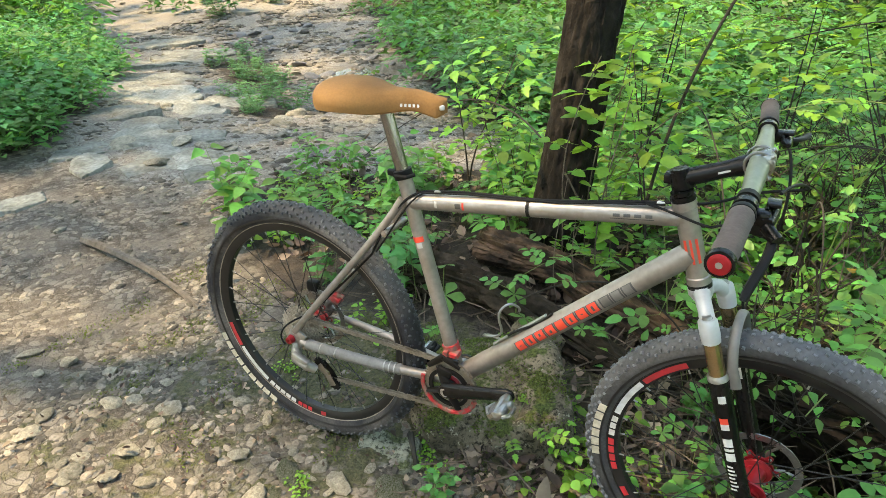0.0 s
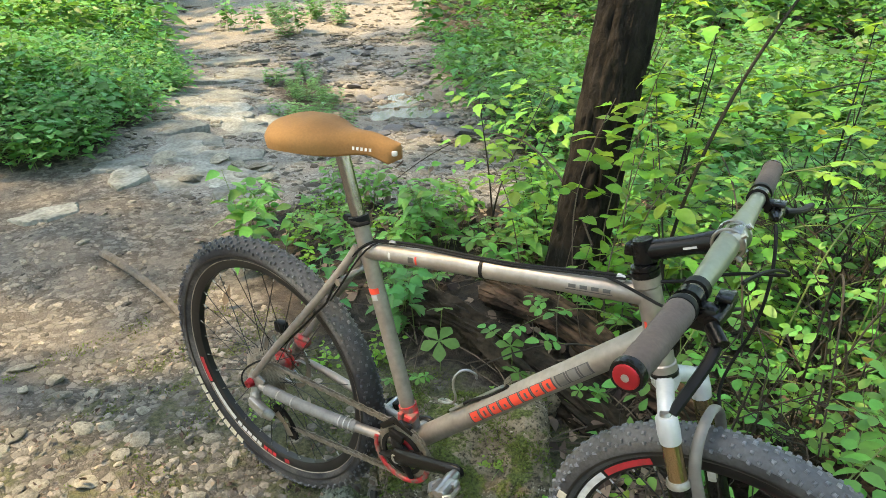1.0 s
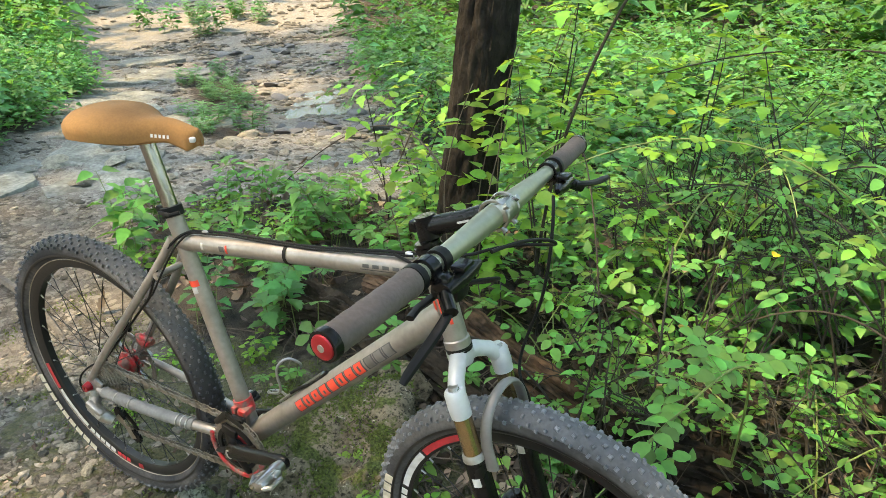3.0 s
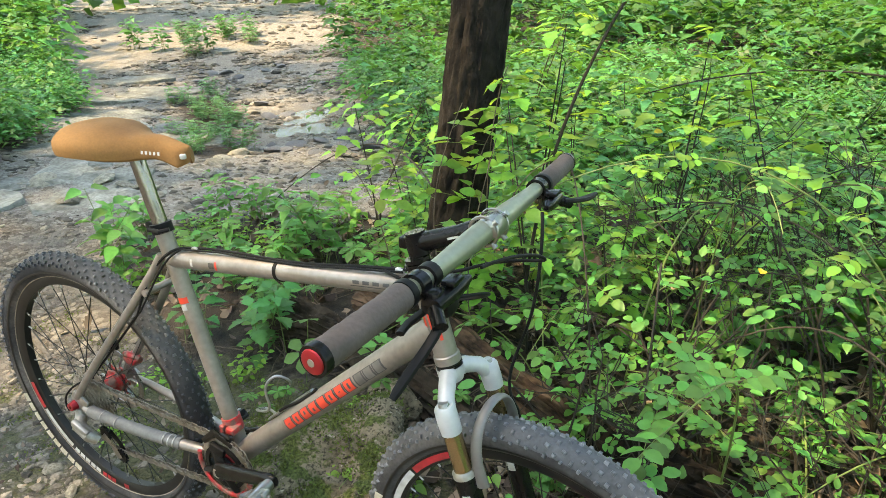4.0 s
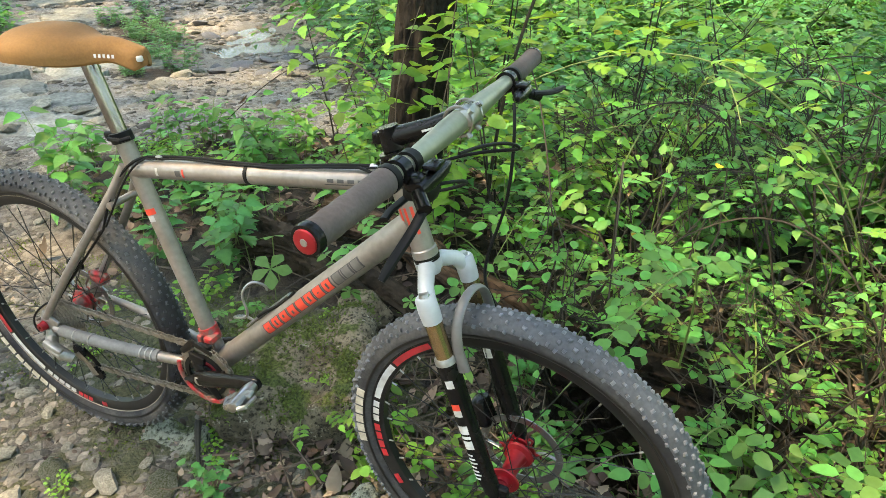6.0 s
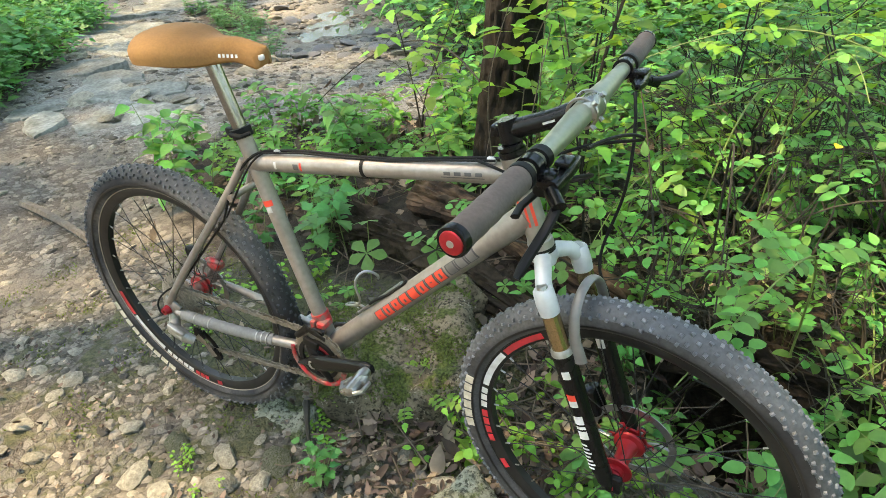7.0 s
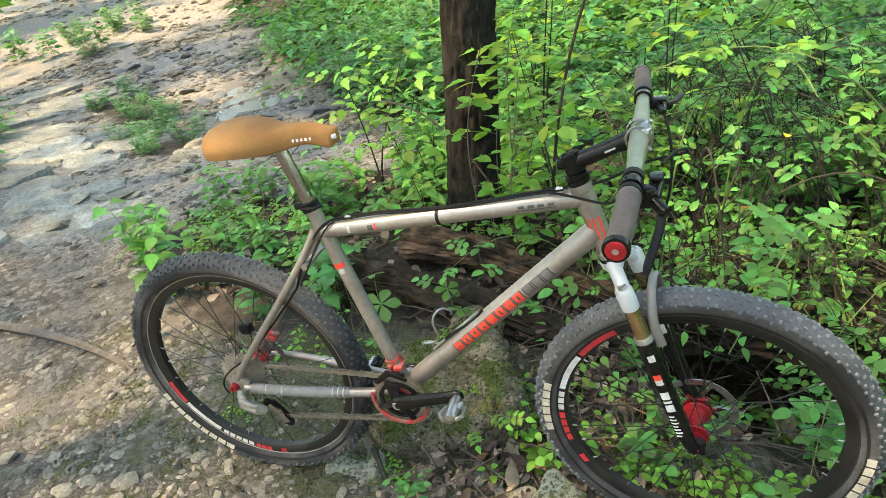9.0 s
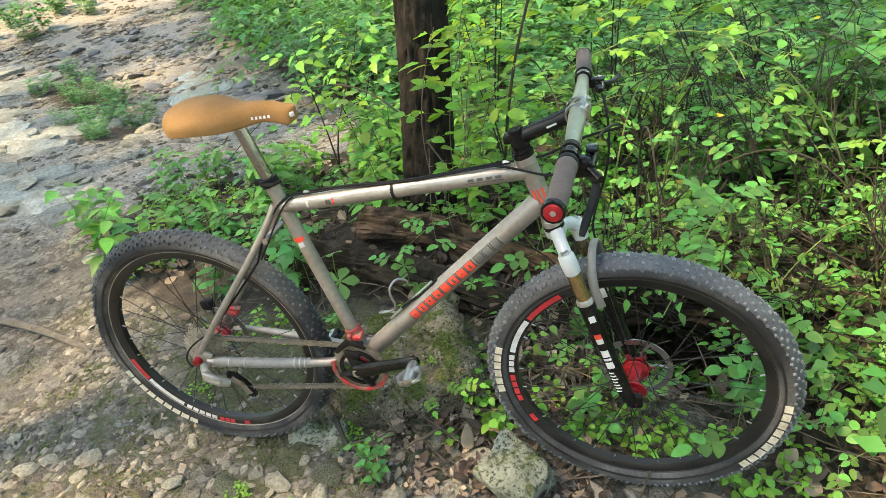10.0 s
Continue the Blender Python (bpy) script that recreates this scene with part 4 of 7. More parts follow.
def build_saddle(root, post_top):
    """A padded shell from nose to tail in cross sections, skirts turned down."""
    s = Shape()
    rows, cols = 30, 18
    x0, x1 = 0.157, 0.431
    verts, faces = [], []
    for i in range(rows + 1):
        u = i / rows
        x = x0 + (x1 - x0) * u
        half = 0.066 * (1 - smoothstep(0.22, 0.78, u)) + 0.0195
        end = min(1.0, math.sqrt(max(0.0, 1 - ((0.13 - u) / 0.13) ** 2)) if u < 0.13 else 1.0)
        nose = min(1.0, math.sqrt(max(0.0, 1 - ((u - 0.93) / 0.07) ** 2)) if u > 0.93 else 1.0)
        half *= max(0.02, (0.25 + 0.75 * end) if u < 0.13 else 1.0) * max(0.05, nose)
        top = 0.974 - 0.012 * smoothstep(0.25, 0.6, u) - 0.012 * smoothstep(0.75, 1.0, u) - 0.012 * (1 - end)
        depth = (0.048 - 0.014 * smoothstep(0.3, 0.8, u)) * max(0.25, min(end, nose))
        for j in range(cols + 1):
            w = -1 + 2 * j / cols
            yy = half * math.sin(w * math.pi / 2) * (1.0 - 0.08 * max(0.0, abs(w) - 0.8) / 0.2)
            zz = top - depth * abs(w) ** 2.4
            verts.append((x, yy, zz))
    k = cols + 1
    for i in range(rows):
        for j in range(cols):
            faces.append((i * k + j, i * k + j + 1, (i + 1) * k + j + 1, (i + 1) * k + j))
    base = len(verts)
    inner = [(x, y * 0.86, z - 0.004 if abs(y) > 0.004 else z - 0.018) for x, y, z in verts]
    allv = verts + inner
    for i in range(rows):
        for j in range(cols):
            faces.append((base + i * k + j, base + (i + 1) * k + j, base + (i + 1) * k + j + 1, base + i * k + j + 1))
        for j in (0, cols):
            q = (i * k + j, (i + 1) * k + j, base + (i + 1) * k + j, base + i * k + j)
            faces.append(q if j else q[::-1])
    for i in (0, rows):
        for j in range(cols):
            q = (i * k + j, base + i * k + j, base + i * k + j + 1, i * k + j + 1)
            faces.append(q if i else q[::-1])
    saddle = part("saddle", s.add(allv, faces), SUEDE, root, "tan suede saddle", smooth=60)
    rails = Shape()
    for sgn in (-1, 1):
        rails.sweep(bezier((0.17, sgn * 0.03, 0.935), (0.22, sgn * 0.024, 0.925), (0.33, sgn * 0.02, 0.925), (0.405, sgn * 0.008, 0.938), 10), 0.0035, 8)
    part("saddle_rail", rails, STEEL, saddle)
    part("post_head", Shape().block(0.05, 0.04, 0.018, Matrix.Translation(post_top + Vector((0, 0, -0.004))), 0.3), DULL_ALLOY, root)
    marks = Shape()
    for i in range(5):
        x = 0.345 + i * 0.0085
        marks.add([(x, -0.0285 + i * 0.0012, 0.934), (x + 0.0045, -0.0275 + i * 0.0012, 0.934), (x + 0.0045, -0.0265 + i * 0.0012, 0.9395), (x, -0.0275 + i * 0.0012, 0.9395)], [(0, 1, 2, 3)])
    part("saddle_mark", marks, WHITE_DECAL, saddle, "small white letter bars")
    tip = Shape().block(0.010, 0.012, 0.009, Matrix.Translation((0.424, -0.009, 0.934)) @ Matrix.Rotation(radians(35), 4, 'Z'), 0.25)
    part("saddle_nose_mark", tip, WHITE_DECAL, saddle, "small white nose mark")


def build_fork(fr):
    S, v = STEERED, Vector

    def at(s, side=0.0, fwd=0.0):
        return HEAD_TOP + AXIS * s + AHEAD * fwd + v((0, side, 0))
    off, leg = 0.022, 0.064
    crown = Shape().sweep([at(0.158), at(0.170), at(0.182)], [0.0215, 0.0215, 0.015], 24)
    for sgn in (-1, 1):
        crown.sweep([at(0.164, sgn * 0.004, 0.002), at(0.170, sgn * 0.026, 0.009), at(0.182, sgn * 0.048, 0.017), at(0.205, sgn * leg, off)], [0.0165, 0.0132, 0.0125, 0.0138], 16)
        crown.sweep([at(0.186, sgn * leg, off), at(0.190, sgn * leg, off), at(0.212, sgn * leg, off), at(0.230, sgn * leg, off)], [0.0130, 0.0158, 0.0166, 0.0155], 22)
        part("top_cap", Shape().sweep([at(0.181, sgn * leg, off), at(0.188, sgn * leg, off)], [0.0075, 0.0095], 16).moved(S), STEEL, fr, "silver fork top cap")
        part("stanchion", Shape().sweep([at(0.21, sgn * leg, off), at(0.32, sgn * leg, off)], 0.0142, 22).moved(S), STANCHION, fr, "bronze fork stanchion")
        part("wiper_seal", Shape().sweep([at(0.292, sgn * leg, off), at(0.296, sgn * leg, off), at(0.304, sgn * leg, off)], [0.0155, 0.0180, 0.0180], 22).moved(S), DULL_ALLOY, fr, "pale grey seal ring")
        low = Shape().sweep([at(0.303, sgn * leg, off), at(0.33, sgn * leg, off), at(0.42, sgn * leg, off), at(0.53, sgn * leg, off + 0.001), at(0.566, sgn * (leg - 0.001), off + 0.004), at(0.59, sgn * (leg - 0.004), off + 0.006)],
                            [0.0182, 0.0178, 0.0168, 0.0160, 0.0145, 0.009], 22)
        low.block(0.034, 0.014, 0.036, Matrix.Translation(at(0.577, sgn * (leg - 0.004), off + 0.012)), 0.35)
        part("fork_leg", low.moved(S), BLACK_GLOSS, fr, "black fork lower leg with white and red bars")
    part("fork_crown", crown.moved(S), CROWN_WHITE, fr, "silver-white fork crown")
    brace = []
    for i in range(21):
        w = math.pi * i / 20
        brace.append(at(0.322 - 0.105 * math.sin(w) ** 0.55, -leg * math.cos(w) * 0.93, off + 0.022 + 0.014 * math.sin(w)))
    part("fork_brace", Shape().sweep(brace, [0.0125] + [0.0095 - 0.0015 * math.sin(math.pi * i / 18) for i in range(19)] + [0.0125], 12, 0.6).moved(S), BRACE_GREY, fr, "grey fork brace arch")
    a, b = at(0.303, -leg, off), at(0.55, -leg, off)
    part("decal", decal_on_tube(a, b, 0.10, 0.16, 0.0178, -0.1, 0.6).moved(S), WHITE_DECAL, fr, "small white badge")
    part("decal", decal_on_tube(a, b, 0.285, 0.335, 0.0174, -0.35, 0.45).moved(S), RED_DECAL, fr, "red block on white label")
    part("decal", decal_on_tube(a, b, 0.335, 0.385, 0.0172, -0.35, 0.45).moved(S), WHITE_DECAL, fr, "white label")
    for i, (t0, t1) in enumerate(((0.46, 0.53), (0.545, 0.57), (0.585, 0.655))):
        part("decal", decal_on_tube(a, b, t0, t1, 0.0170, -0.42, 0.5).moved(S), WHITE_DECAL, fr, "white letter block")
    for i in range(7):
        part("decal", decal_on_tube(a, b, 0.70 + i * 0.034, 0.716 + i * 0.034, 0.0165, -0.55, 0.1 + 0.1 * (i % 3)).moved(S), WHITE_DECAL, fr, "thin white bar")
    a2, b2 = at(0.303, leg, off), at(0.55, leg, off)
    part("decal", decal_on_tube(a2, b2, 0.2, 0.3, 0.0175, -0.35, 0.45).moved(S), WHITE_DECAL, fr, "white label")
    # caliper on the far leg
    cal = Shape().block(0.03, 0.036, 0.06, Matrix.Translation(at(0.500, 0.052, -0.028)) @ Matrix.Rotation(radians(-15), 4, 'Y'), 0.3)
    cal.sweep([at(0.47, 0.058, -0.02), at(0.535, 0.06, -0.016)], 0.009, 10)
    part("front_brake_caliper", cal.moved(S), BLACK_GLOSS, fr, "black disc brake caliper")


def build_drivetrain(root):
    v = Vector
    rm = Matrix.Translation(REAR)
    cas = new("cassette")
    cas.parent = root
    for i in range(9):
        r = 0.067 - i * 0.0052
        y = -0.022 - i * 0.0044
        s = Shape().disc(y, y - 0.0018, r - 0.003, r * 0.45, rm, 40)
        teeth = 32 - i * 2
        for k in range(teeth):
            w = 2 * math.pi * k / teeth
            s.block(0.007, 0.0016, 0.0042, rm @ Matrix.Rotation(w, 4, 'Y') @ Matrix.Translation((r - 0.002, y - 0.0009, 0)), 0)
        part("sprocket", s, CASSETTE_METAL, cas, "dusty steel sprocket")
    part("freehub_body", Shape().lathe([(-0.020, 0.02), (-0.020, 0.052), (-0.060, 0.021), (-0.060, 0.01)], rm, 32), CASSETTE_METAL, cas, "dust-caked freehub between sprockets")
    crank = new("crankset")
    crank.parent = root
    ring_m = Matrix.Translation(BB)
    ring = Shape().disc(-0.0445, -0.0475, 0.061, 0.050, ring_m, 60)
    for k in range(32):
        w = 2 * math.pi * k / 32
        ring.block(0.008, 0.0028, 0.006, ring_m @ Matrix.Rotation(w, 4, 'Y') @ Matrix.Translation((0.0625, -0.046, 0)), 0)
    part("chainring", ring, CHAIN_METAL, crank, "dusty steel chainring")
    guard = Shape().sweep([BB + v((0.066 * math.cos(w), -0.052, 0.066 * math.sin(w))) for w in np.linspace(radians(165), radians(345), 30)], 0.0055, 8, 0.6, (0, 1, 0))
    for k in range(12):
        w = radians(8 + k * 14.5)
        guard.block(0.008, 0.0034, 0.007, ring_m @ Matrix.Rotation(w, 4, 'Y') @ Matrix.Translation((0.0635, -0.0518, 0)), 0.2)
    part("chain_guard", guard, RED_DUSTY, crank, "scratched red chain guard ring")
    spider = Shape()
    for k in range(4):
        w = 2 * math.pi * k / 4 + 0.4
        spider.sweep([BB + v((0.012 * math.cos(w), -0.056, 0.012 * math.sin(w))), BB + v((0.058 * math.cos(w), -0.052, 0.058 * math.sin(w)))], [0.014, 0.008], 8, 0.5)
    spider.disc(-0.0480, -0.0530, 0.050, 0.041, ring_m, 40)
    spider.block(0.036, 0.010, 0.02, ring_m @ Matrix.Translation((-0.008, -0.054, 0.042)) @ Matrix.Rotation(radians(15), 4, 'Y'), 0.3)
    spider.lathe([(-0.070, 0.0), (-0.070, 0.016), (-0.046, 0.019), (-0.046, 0.0)], ring_m, 24)
    part("spider", spider, BLACK_MATT, crank, "black crank spider")
    part("crank_bolt", Shape().lathe([(-0.0735, 0.0), (-0.0735, 0.010), (-0.070, 0.012)], ring_m, 20), DULL_ALLOY, crank)
    ang = radians(19)
    d = v((math.cos(ang), 0, math.sin(ang)))
    for sgn in (-1, 1):
        y0, y1 = (-0.062, -0.082) if sgn < 0 else (0.052, 0.076)
        dd = d if sgn < 0 else -d
        a, b = BB + v((0, y0, 0)), BB + dd * 0.165 + v((0, y1, 0))
        part("crank_arm", Shape().sweep([a - dd * 0.012, a, lerp(a, b, 0.3), lerp(a, b, 0.75), b, b + dd * 0.010], [0.014, 0.021, 0.0175, 0.0145, 0.0155, 0.009], 14, 0.6, (0, 1, 0)), BLACK_GLOSS, crank, "black crank arm")
        pedal = new("pedal")
        pedal.parent = root
        side = -1 if sgn < 0 else 1
        c = b + v((0, side * 0.050, 0))
        tilt = Matrix.Translation(c) @ Matrix.Rotation(radians(-28), 4, 'Y')
        part("spindle", Shape().lathe([(side * -0.044, 0.0), (side * -0.044, 0.010), (side * -0.03, 0.013), (side * 0.02, 0.0105), (side * 0.024, 0.0)], Matrix.Translation(c), 18), STEEL, pedal, "polished pedal spindle")
        body = Shape().block(0.040, 0.044, 0.017, tilt, 0.35)
        body.block(0.052, 0.018, 0.012, tilt @ Matrix.Translation((0.002, -side * 0.012, 0)), 0.35)
        body.sweep([tilt @ v(p) for p in ((-0.015, -0.018, 0.005), (-0.025, 0, 0.009), (-0.015, 0.018, 0.005))], 0.0042, 8)
        body.sweep([tilt @ v(p) for p in ((0.014, -0.02, -0.004), (0.027, -0.012, -0.008), (0.027, 0.012, -0.008), (0.014, 0.02, -0.004))], 0.0046, 8)
        part("pedal_body", body, STEEL if sgn < 0 else BLACK_MATT, pedal, "polished clipless pedal body" if sgn < 0 else "dark clipless pedal body")
    # chain: two straight runs and the turns, as links
    y = -0.045
    rc, rg = 0.0625, 0.056
    top_a, top_b = REAR + v((0.006, y, rg)), BB + v((-0.004, y, rc))
    low_b = BB + v((-0.004, y, -rc))
    guide = REAR + v((0.075, y - 0.008, -0.085))
    path = [lerp(top_a, top_b, i / 30) for i in range(31)]
    path += [BB + v((rc * math.sin(w), y, rc * math.cos(w))) for w in np.linspace(0.12, math.pi, 16)]
    path += [lerp(low_b, guide + v((0, 0, -0.016)), i / 28) for i in range(1, 29)]
    chain = Shape()
    for i in range(len(path) - 1):
        a, b = path[i], path[i + 1]
        c = (a + b) / 2
        w = math.atan2((b - a).z, (b - a).x)
        wide = 0.0030 if i % 2 else 0.0044
        for dy in (-wide, wide):
            chain.block((b - a).length * 1.15, 0.0014, 0.0092, Matrix.Translation(c + v((0, dy, 0))) @ Matrix.Rotation(-w, 4, 'Y'), 0)
        chain.lathe([(-0.0052, 0.0), (-0.0052, 0.0026), (0.0052, 0.0026), (0.0052, 0.0)], Matrix.Translation(a), 6)
    part("chain", chain, CHAIN_METAL, root, "dusty bicycle chain")
    # rear derailleur
    der = new("rear_derailleur")
    der.parent = root
    h = REAR + v((0.008, -0.068, -0.028))
    body = Shape().sweep([h + v((0, 0, 0.02)), h, h + v((0.014, -0.018, -0.012)), h + v((0.05, -0.022, -0.022)), h + v((0.062, -0.012, -0.036))], [0.007, 0.013, 0.015, 0.014, 0.011], 12)
    body.block(0.05, 0.014, 0.018, Matrix.Translation(h + v((0.032, -0.026, -0.006))) @ Matrix.Rotation(radians(22), 4, 'Y'), 0.3)
    part("derailleur_body", body, DULL_ALLOY, der, "scuffed silver derailleur body")
    c0, c1 = h + v((0.064, 0.006, -0.030)), h + v((0.098, 0.010, -0.084))
    for dy in (-0.008, 0.008):
        part("cage_plate", Shape().sweep([c0 + v((0, dy, 0)), lerp(c0, c1, 0.5) + v((0.006, dy, 0.004)), c1 + v((0, dy, 0))], [0.012, 0.008, 0.010], 8, 0.12, (0, 1, 0)), STEEL if dy < 0 else BLACK_MATT, der)
    for c in (c0, c1):
        wheel = Shape().disc(-0.003, 0.003, 0.014, 0.004, Matrix.Translation(c), 20)
        for k in range(11):
            w = 2 * math.pi * k / 11
            wheel.block(0.005, 0.004, 0.003, Matrix.Translation(c) @ Matrix.Rotation(w, 4, 'Y') @ Matrix.Translation((0.0155, 0, 0)), 0)
        part("jockey_wheel", wheel, BLACK_MATT, der, "black jockey wheel")
    # front derailleur: red clamp, cage
    fd = new("front_derailleur")
    fd.parent = root
    p = lerp(BB, SEAT_TOP, 0.145)
    up = (SEAT_TOP - BB).normalized()
    part("clamp_band", Shape().sweep([p - up * 0.016, p + up * 0.014], [0.0195, 0.0190], 22).block(0.022, 0.03, 0.016, Matrix.Translation(p + v((0.014, -0.012, -0.004))), 0.3)
         .block(0.012, 0.012, 0.026, Matrix.Translation(p + v((-0.004, -0.022, -0.006))), 0.3), RED_DUSTY, fd, "dusty red anodised clamp band")
    part("cage", Shape().sweep([BB + v((-0.05, -0.05, 0.045)), BB + v((-0.012, -0.052, 0.078)), BB + v((0.03, -0.052, 0.06))], [0.006, 0.010, 0.006], 8, 0.25, (0, 1, 0))
         .block(0.034, 0.014, 0.016, Matrix.Translation(BB + v((0.004, -0.04, 0.062))), 0.3), BLACK_GLOSS, fd, "black guide cage")
    part("shell_cup", Shape().lathe([(-0.044, 0.014), (-0.044, 0.021), (-0.037, 0.0225), (-0.036, 0.014)], Matrix.Translation(BB), 24), RED_ANODISED, root, "red bearing cup")
    # rear caliper, red, above the stay
    q = REAR + v((0.052, 0.054, 0.062))
    cal = Shape().block(0.036, 0.03, 0.022, Matrix.Translation(q) @ Matrix.Rotation(radians(25), 4, 'Y'), 0.3)
    cal.sweep([q + v((-0.03, 0, 0.005)), q + v((-0.005, -0.008, 0.016)), q + v((0.024, 0, 0.006))], [0.005, 0.008, 0.006], 10)
    part("caliper_mount", Shape().block(0.034, 0.022, 0.03, Matrix.Translation(REAR + v((-0.012, 0.05, 0.085))), 0.3), BLACK_MATT, root, "black brake mount")
    part("rear_brake_caliper", cal, RED_DUSTY, root, "red disc brake caliper")


def build_cables(root, bar_at):
    v, S = Vector, STEERED

    def hose(name, pts, r, label):
        part(name, Shape().sweep(pts, r, 8), BLACK_MATT, root, label)
    tt_a, tt_b = v((0.340, 0, 0.730)), v((0.878, 0, 0.785))
    # hose along the top tube, down the seat stay
    run = [lerp(tt_a, tt_b, t) + v((0, 0.003 * math.sin(t * 7), 0.021 + 0.003 * math.sin(t * 9))) for t in np.linspace(0.06, 0.93, 16)]
    left = BAR_TURN @ (bar_at(0.192) + v((0.040, -0.086, -0.006)))
    right = BAR_TURN @ (bar_at(-0.192) + v((0.040, 0.086, -0.006)))
    hose("brake_hose", bezier(right, right + v((0.012, 0.06, -0.005)), v((1.036, 0.018, 0.862)), v((1.044, 0.030, 0.850)), 14) +
         bezier(v((1.044, 0.030, 0.850)), v((1.050, 0.040, 0.838)), v((0.985, 0.055, 0.835)), v((0.93, 0.02, 0.815)), 12)[1:] + bezier(v((0.93, 0.02, 0.815)), v((0.9, 0.005, 0.808)), v((0.88, -0.012, 0.812)), run[-1], 6)[1:], 0.0025, "black hose looping ahead of the bars")
    hose("brake_hose", list(reversed(run)) + bezier(run[0], v((0.33, -0.02, 0.752)), v((0.30, -0.034, 0.70)), v((0.255, -0.04, 0.61)), 10)[1:] + bezier(v((0.255, -0.04, 0.61)), v((0.2, -0.046, 0.55)), v((0.12, -0.05, 0.47)), REAR + v((0.05, -0.05, 0.07)), 10)[1:], 0.0026, "black hose along the top tube")
    run2 = [p + v((0, -0.007, -0.001)) for p in run[::3]]
    hose("gear_cable", list(reversed(run2)) + bezier(run2[0], v((0.345, -0.03, 0.745)), v((0.32, -0.035, 0.69)), v((0.27, -0.045, 0.62)), 8)[1:], 0.002, "thin black gear cable")
    # front hose from the far lever down to the caliper
    cal = S @ (HEAD_TOP + AXIS * 0.48 + AHEAD * -0.02 + v((0, 0.066, 0)))
    mid = S @ (HEAD_TOP + AXIS * 0.25 + AHEAD * 0.05 + v((0, 0.045, 0)))
    hose("brake_hose", bezier(left, left + v((0.014, -0.03, -0.035)), v((1.022, 0.075, 0.79)), v((1.012, 0.08, 0.74)), 12) + bezier(v((1.012, 0.08, 0.74)), v((1.0, 0.085, 0.68)), v((0.965, 0.08, 0.62)), mid + v((0.0, 0.02, 0.0)), 10)[1:] +
         bezier(mid + v((0.0, 0.02, 0.0)), mid + v((0.02, 0.05, -0.06)), cal + v((0.02, 0.01, 0.08)), cal, 8)[1:], 0.0026, "black hose down to the front brake")
    # gear cable from the shifter round the head tube
    sh = BAR_TURN @ (bar_at(-0.165) + v((0.02, 0.02, -0.034)))
    hose("gear_cable", bezier(sh, sh + v((0.05, 0.08, -0.01)), v((0.98, -0.03, 0.80)), v((0.93, -0.028, 0.79)), 12) + bezier(v((0.93, -0.026, 0.785)), v((0.9, -0.03, 0.782)), v((0.87, -0.026, 0.80)), run[-2] + v((0, -0.008, 0)), 8)[1:], 0.0024, "black gear cable")
    # loop at the derailleur, tail at the down tube
    hose("gear_cable", bezier(REAR + v((0.06, -0.05, 0.075)), REAR + v((0.0, -0.055, 0.05)), REAR + v((-0.06, -0.07, 0.01)), REAR + v((-0.02, -0.075, -0.02)), 12), 0.0023, "black cable loop")
    dt_a, dt_b = BB + v((0.005, 0, 0.004)), v((0.893, 0, 0.722))
    n_dt = v((-(dt_b - dt_a).z, 0, (dt_b - dt_a).x)).normalized()
    hose("gear_cable", [lerp(dt_a, dt_b, t) + n_dt * (0.024 + 0.004 * math.sin(t * 25)) + v((0, -0.006, 0)) for t in np.linspace(0.3, 0.5, 10)], 0.003, "black cable on the down tube")


build_bicycle()


# ---- rocks, logs, tree ----
def rock_shape(sx, sy, sz, seed, detail=3, lump=0.28, flat_top=0.0):
    """An uneven boulder: a fine ball pushed about by noise, faceted by a few cuts."""
    rng = random.Random(seed)
    bm = bmesh.new()
    bmesh.ops.create_icosphere(bm, subdivisions=detail, radius=1.0)
    cuts = [(Vector((rng.uniform(-1, 1), rng.uniform(-1, 1), rng.uniform(-0.6, 1))).normalized(), rng.uniform(0.62, 0.88)) for _ in range(9)]
    if flat_top:
        cuts.append((Vector((0.06, -0.08, 1)).normalized(), flat_top))
    o = Vector((seed * 3.7 % 50, seed * 1.3 % 50, 0))
    s = Shape()
    for v in bm.verts:
        p = v.co.copy()
        for nrm, dd in cuts:
            e = p.dot(nrm) - dd
            if e > 0:
                p -= nrm * e * 0.9
        p += v.co * lump * 0.5 * noise.noise(v.co * 1.6 + o) + v.co * lump * 0.3 * noise.noise(v.co * 4.5 + o) + v.co * 0.06 * noise.noise(v.co * 12 + o) + v.co * 0.03 * noise.noise(v.co * 26 + o)
        v.co = (p.x * sx, p.y * sy, p.z * sz)
    s.add([v.co[:] for v in bm.verts], [[v.index for v in f.verts] for f in bm.faces])
    bm.free()
    return s


def place_rock(name, x, y, top, sx, sy, sz, seed, mat, label, category="rock", rz=0, detail=4, flat_top=0.0, group="", smooth=35):
    return thing(name, rock_shape(sx, sy, sz, seed, detail, flat_top=flat_top), mat, label, category, group, smooth=smooth, m=pose(x, y, top - sz * (flat_top or 0.85), 0, 0, rz))


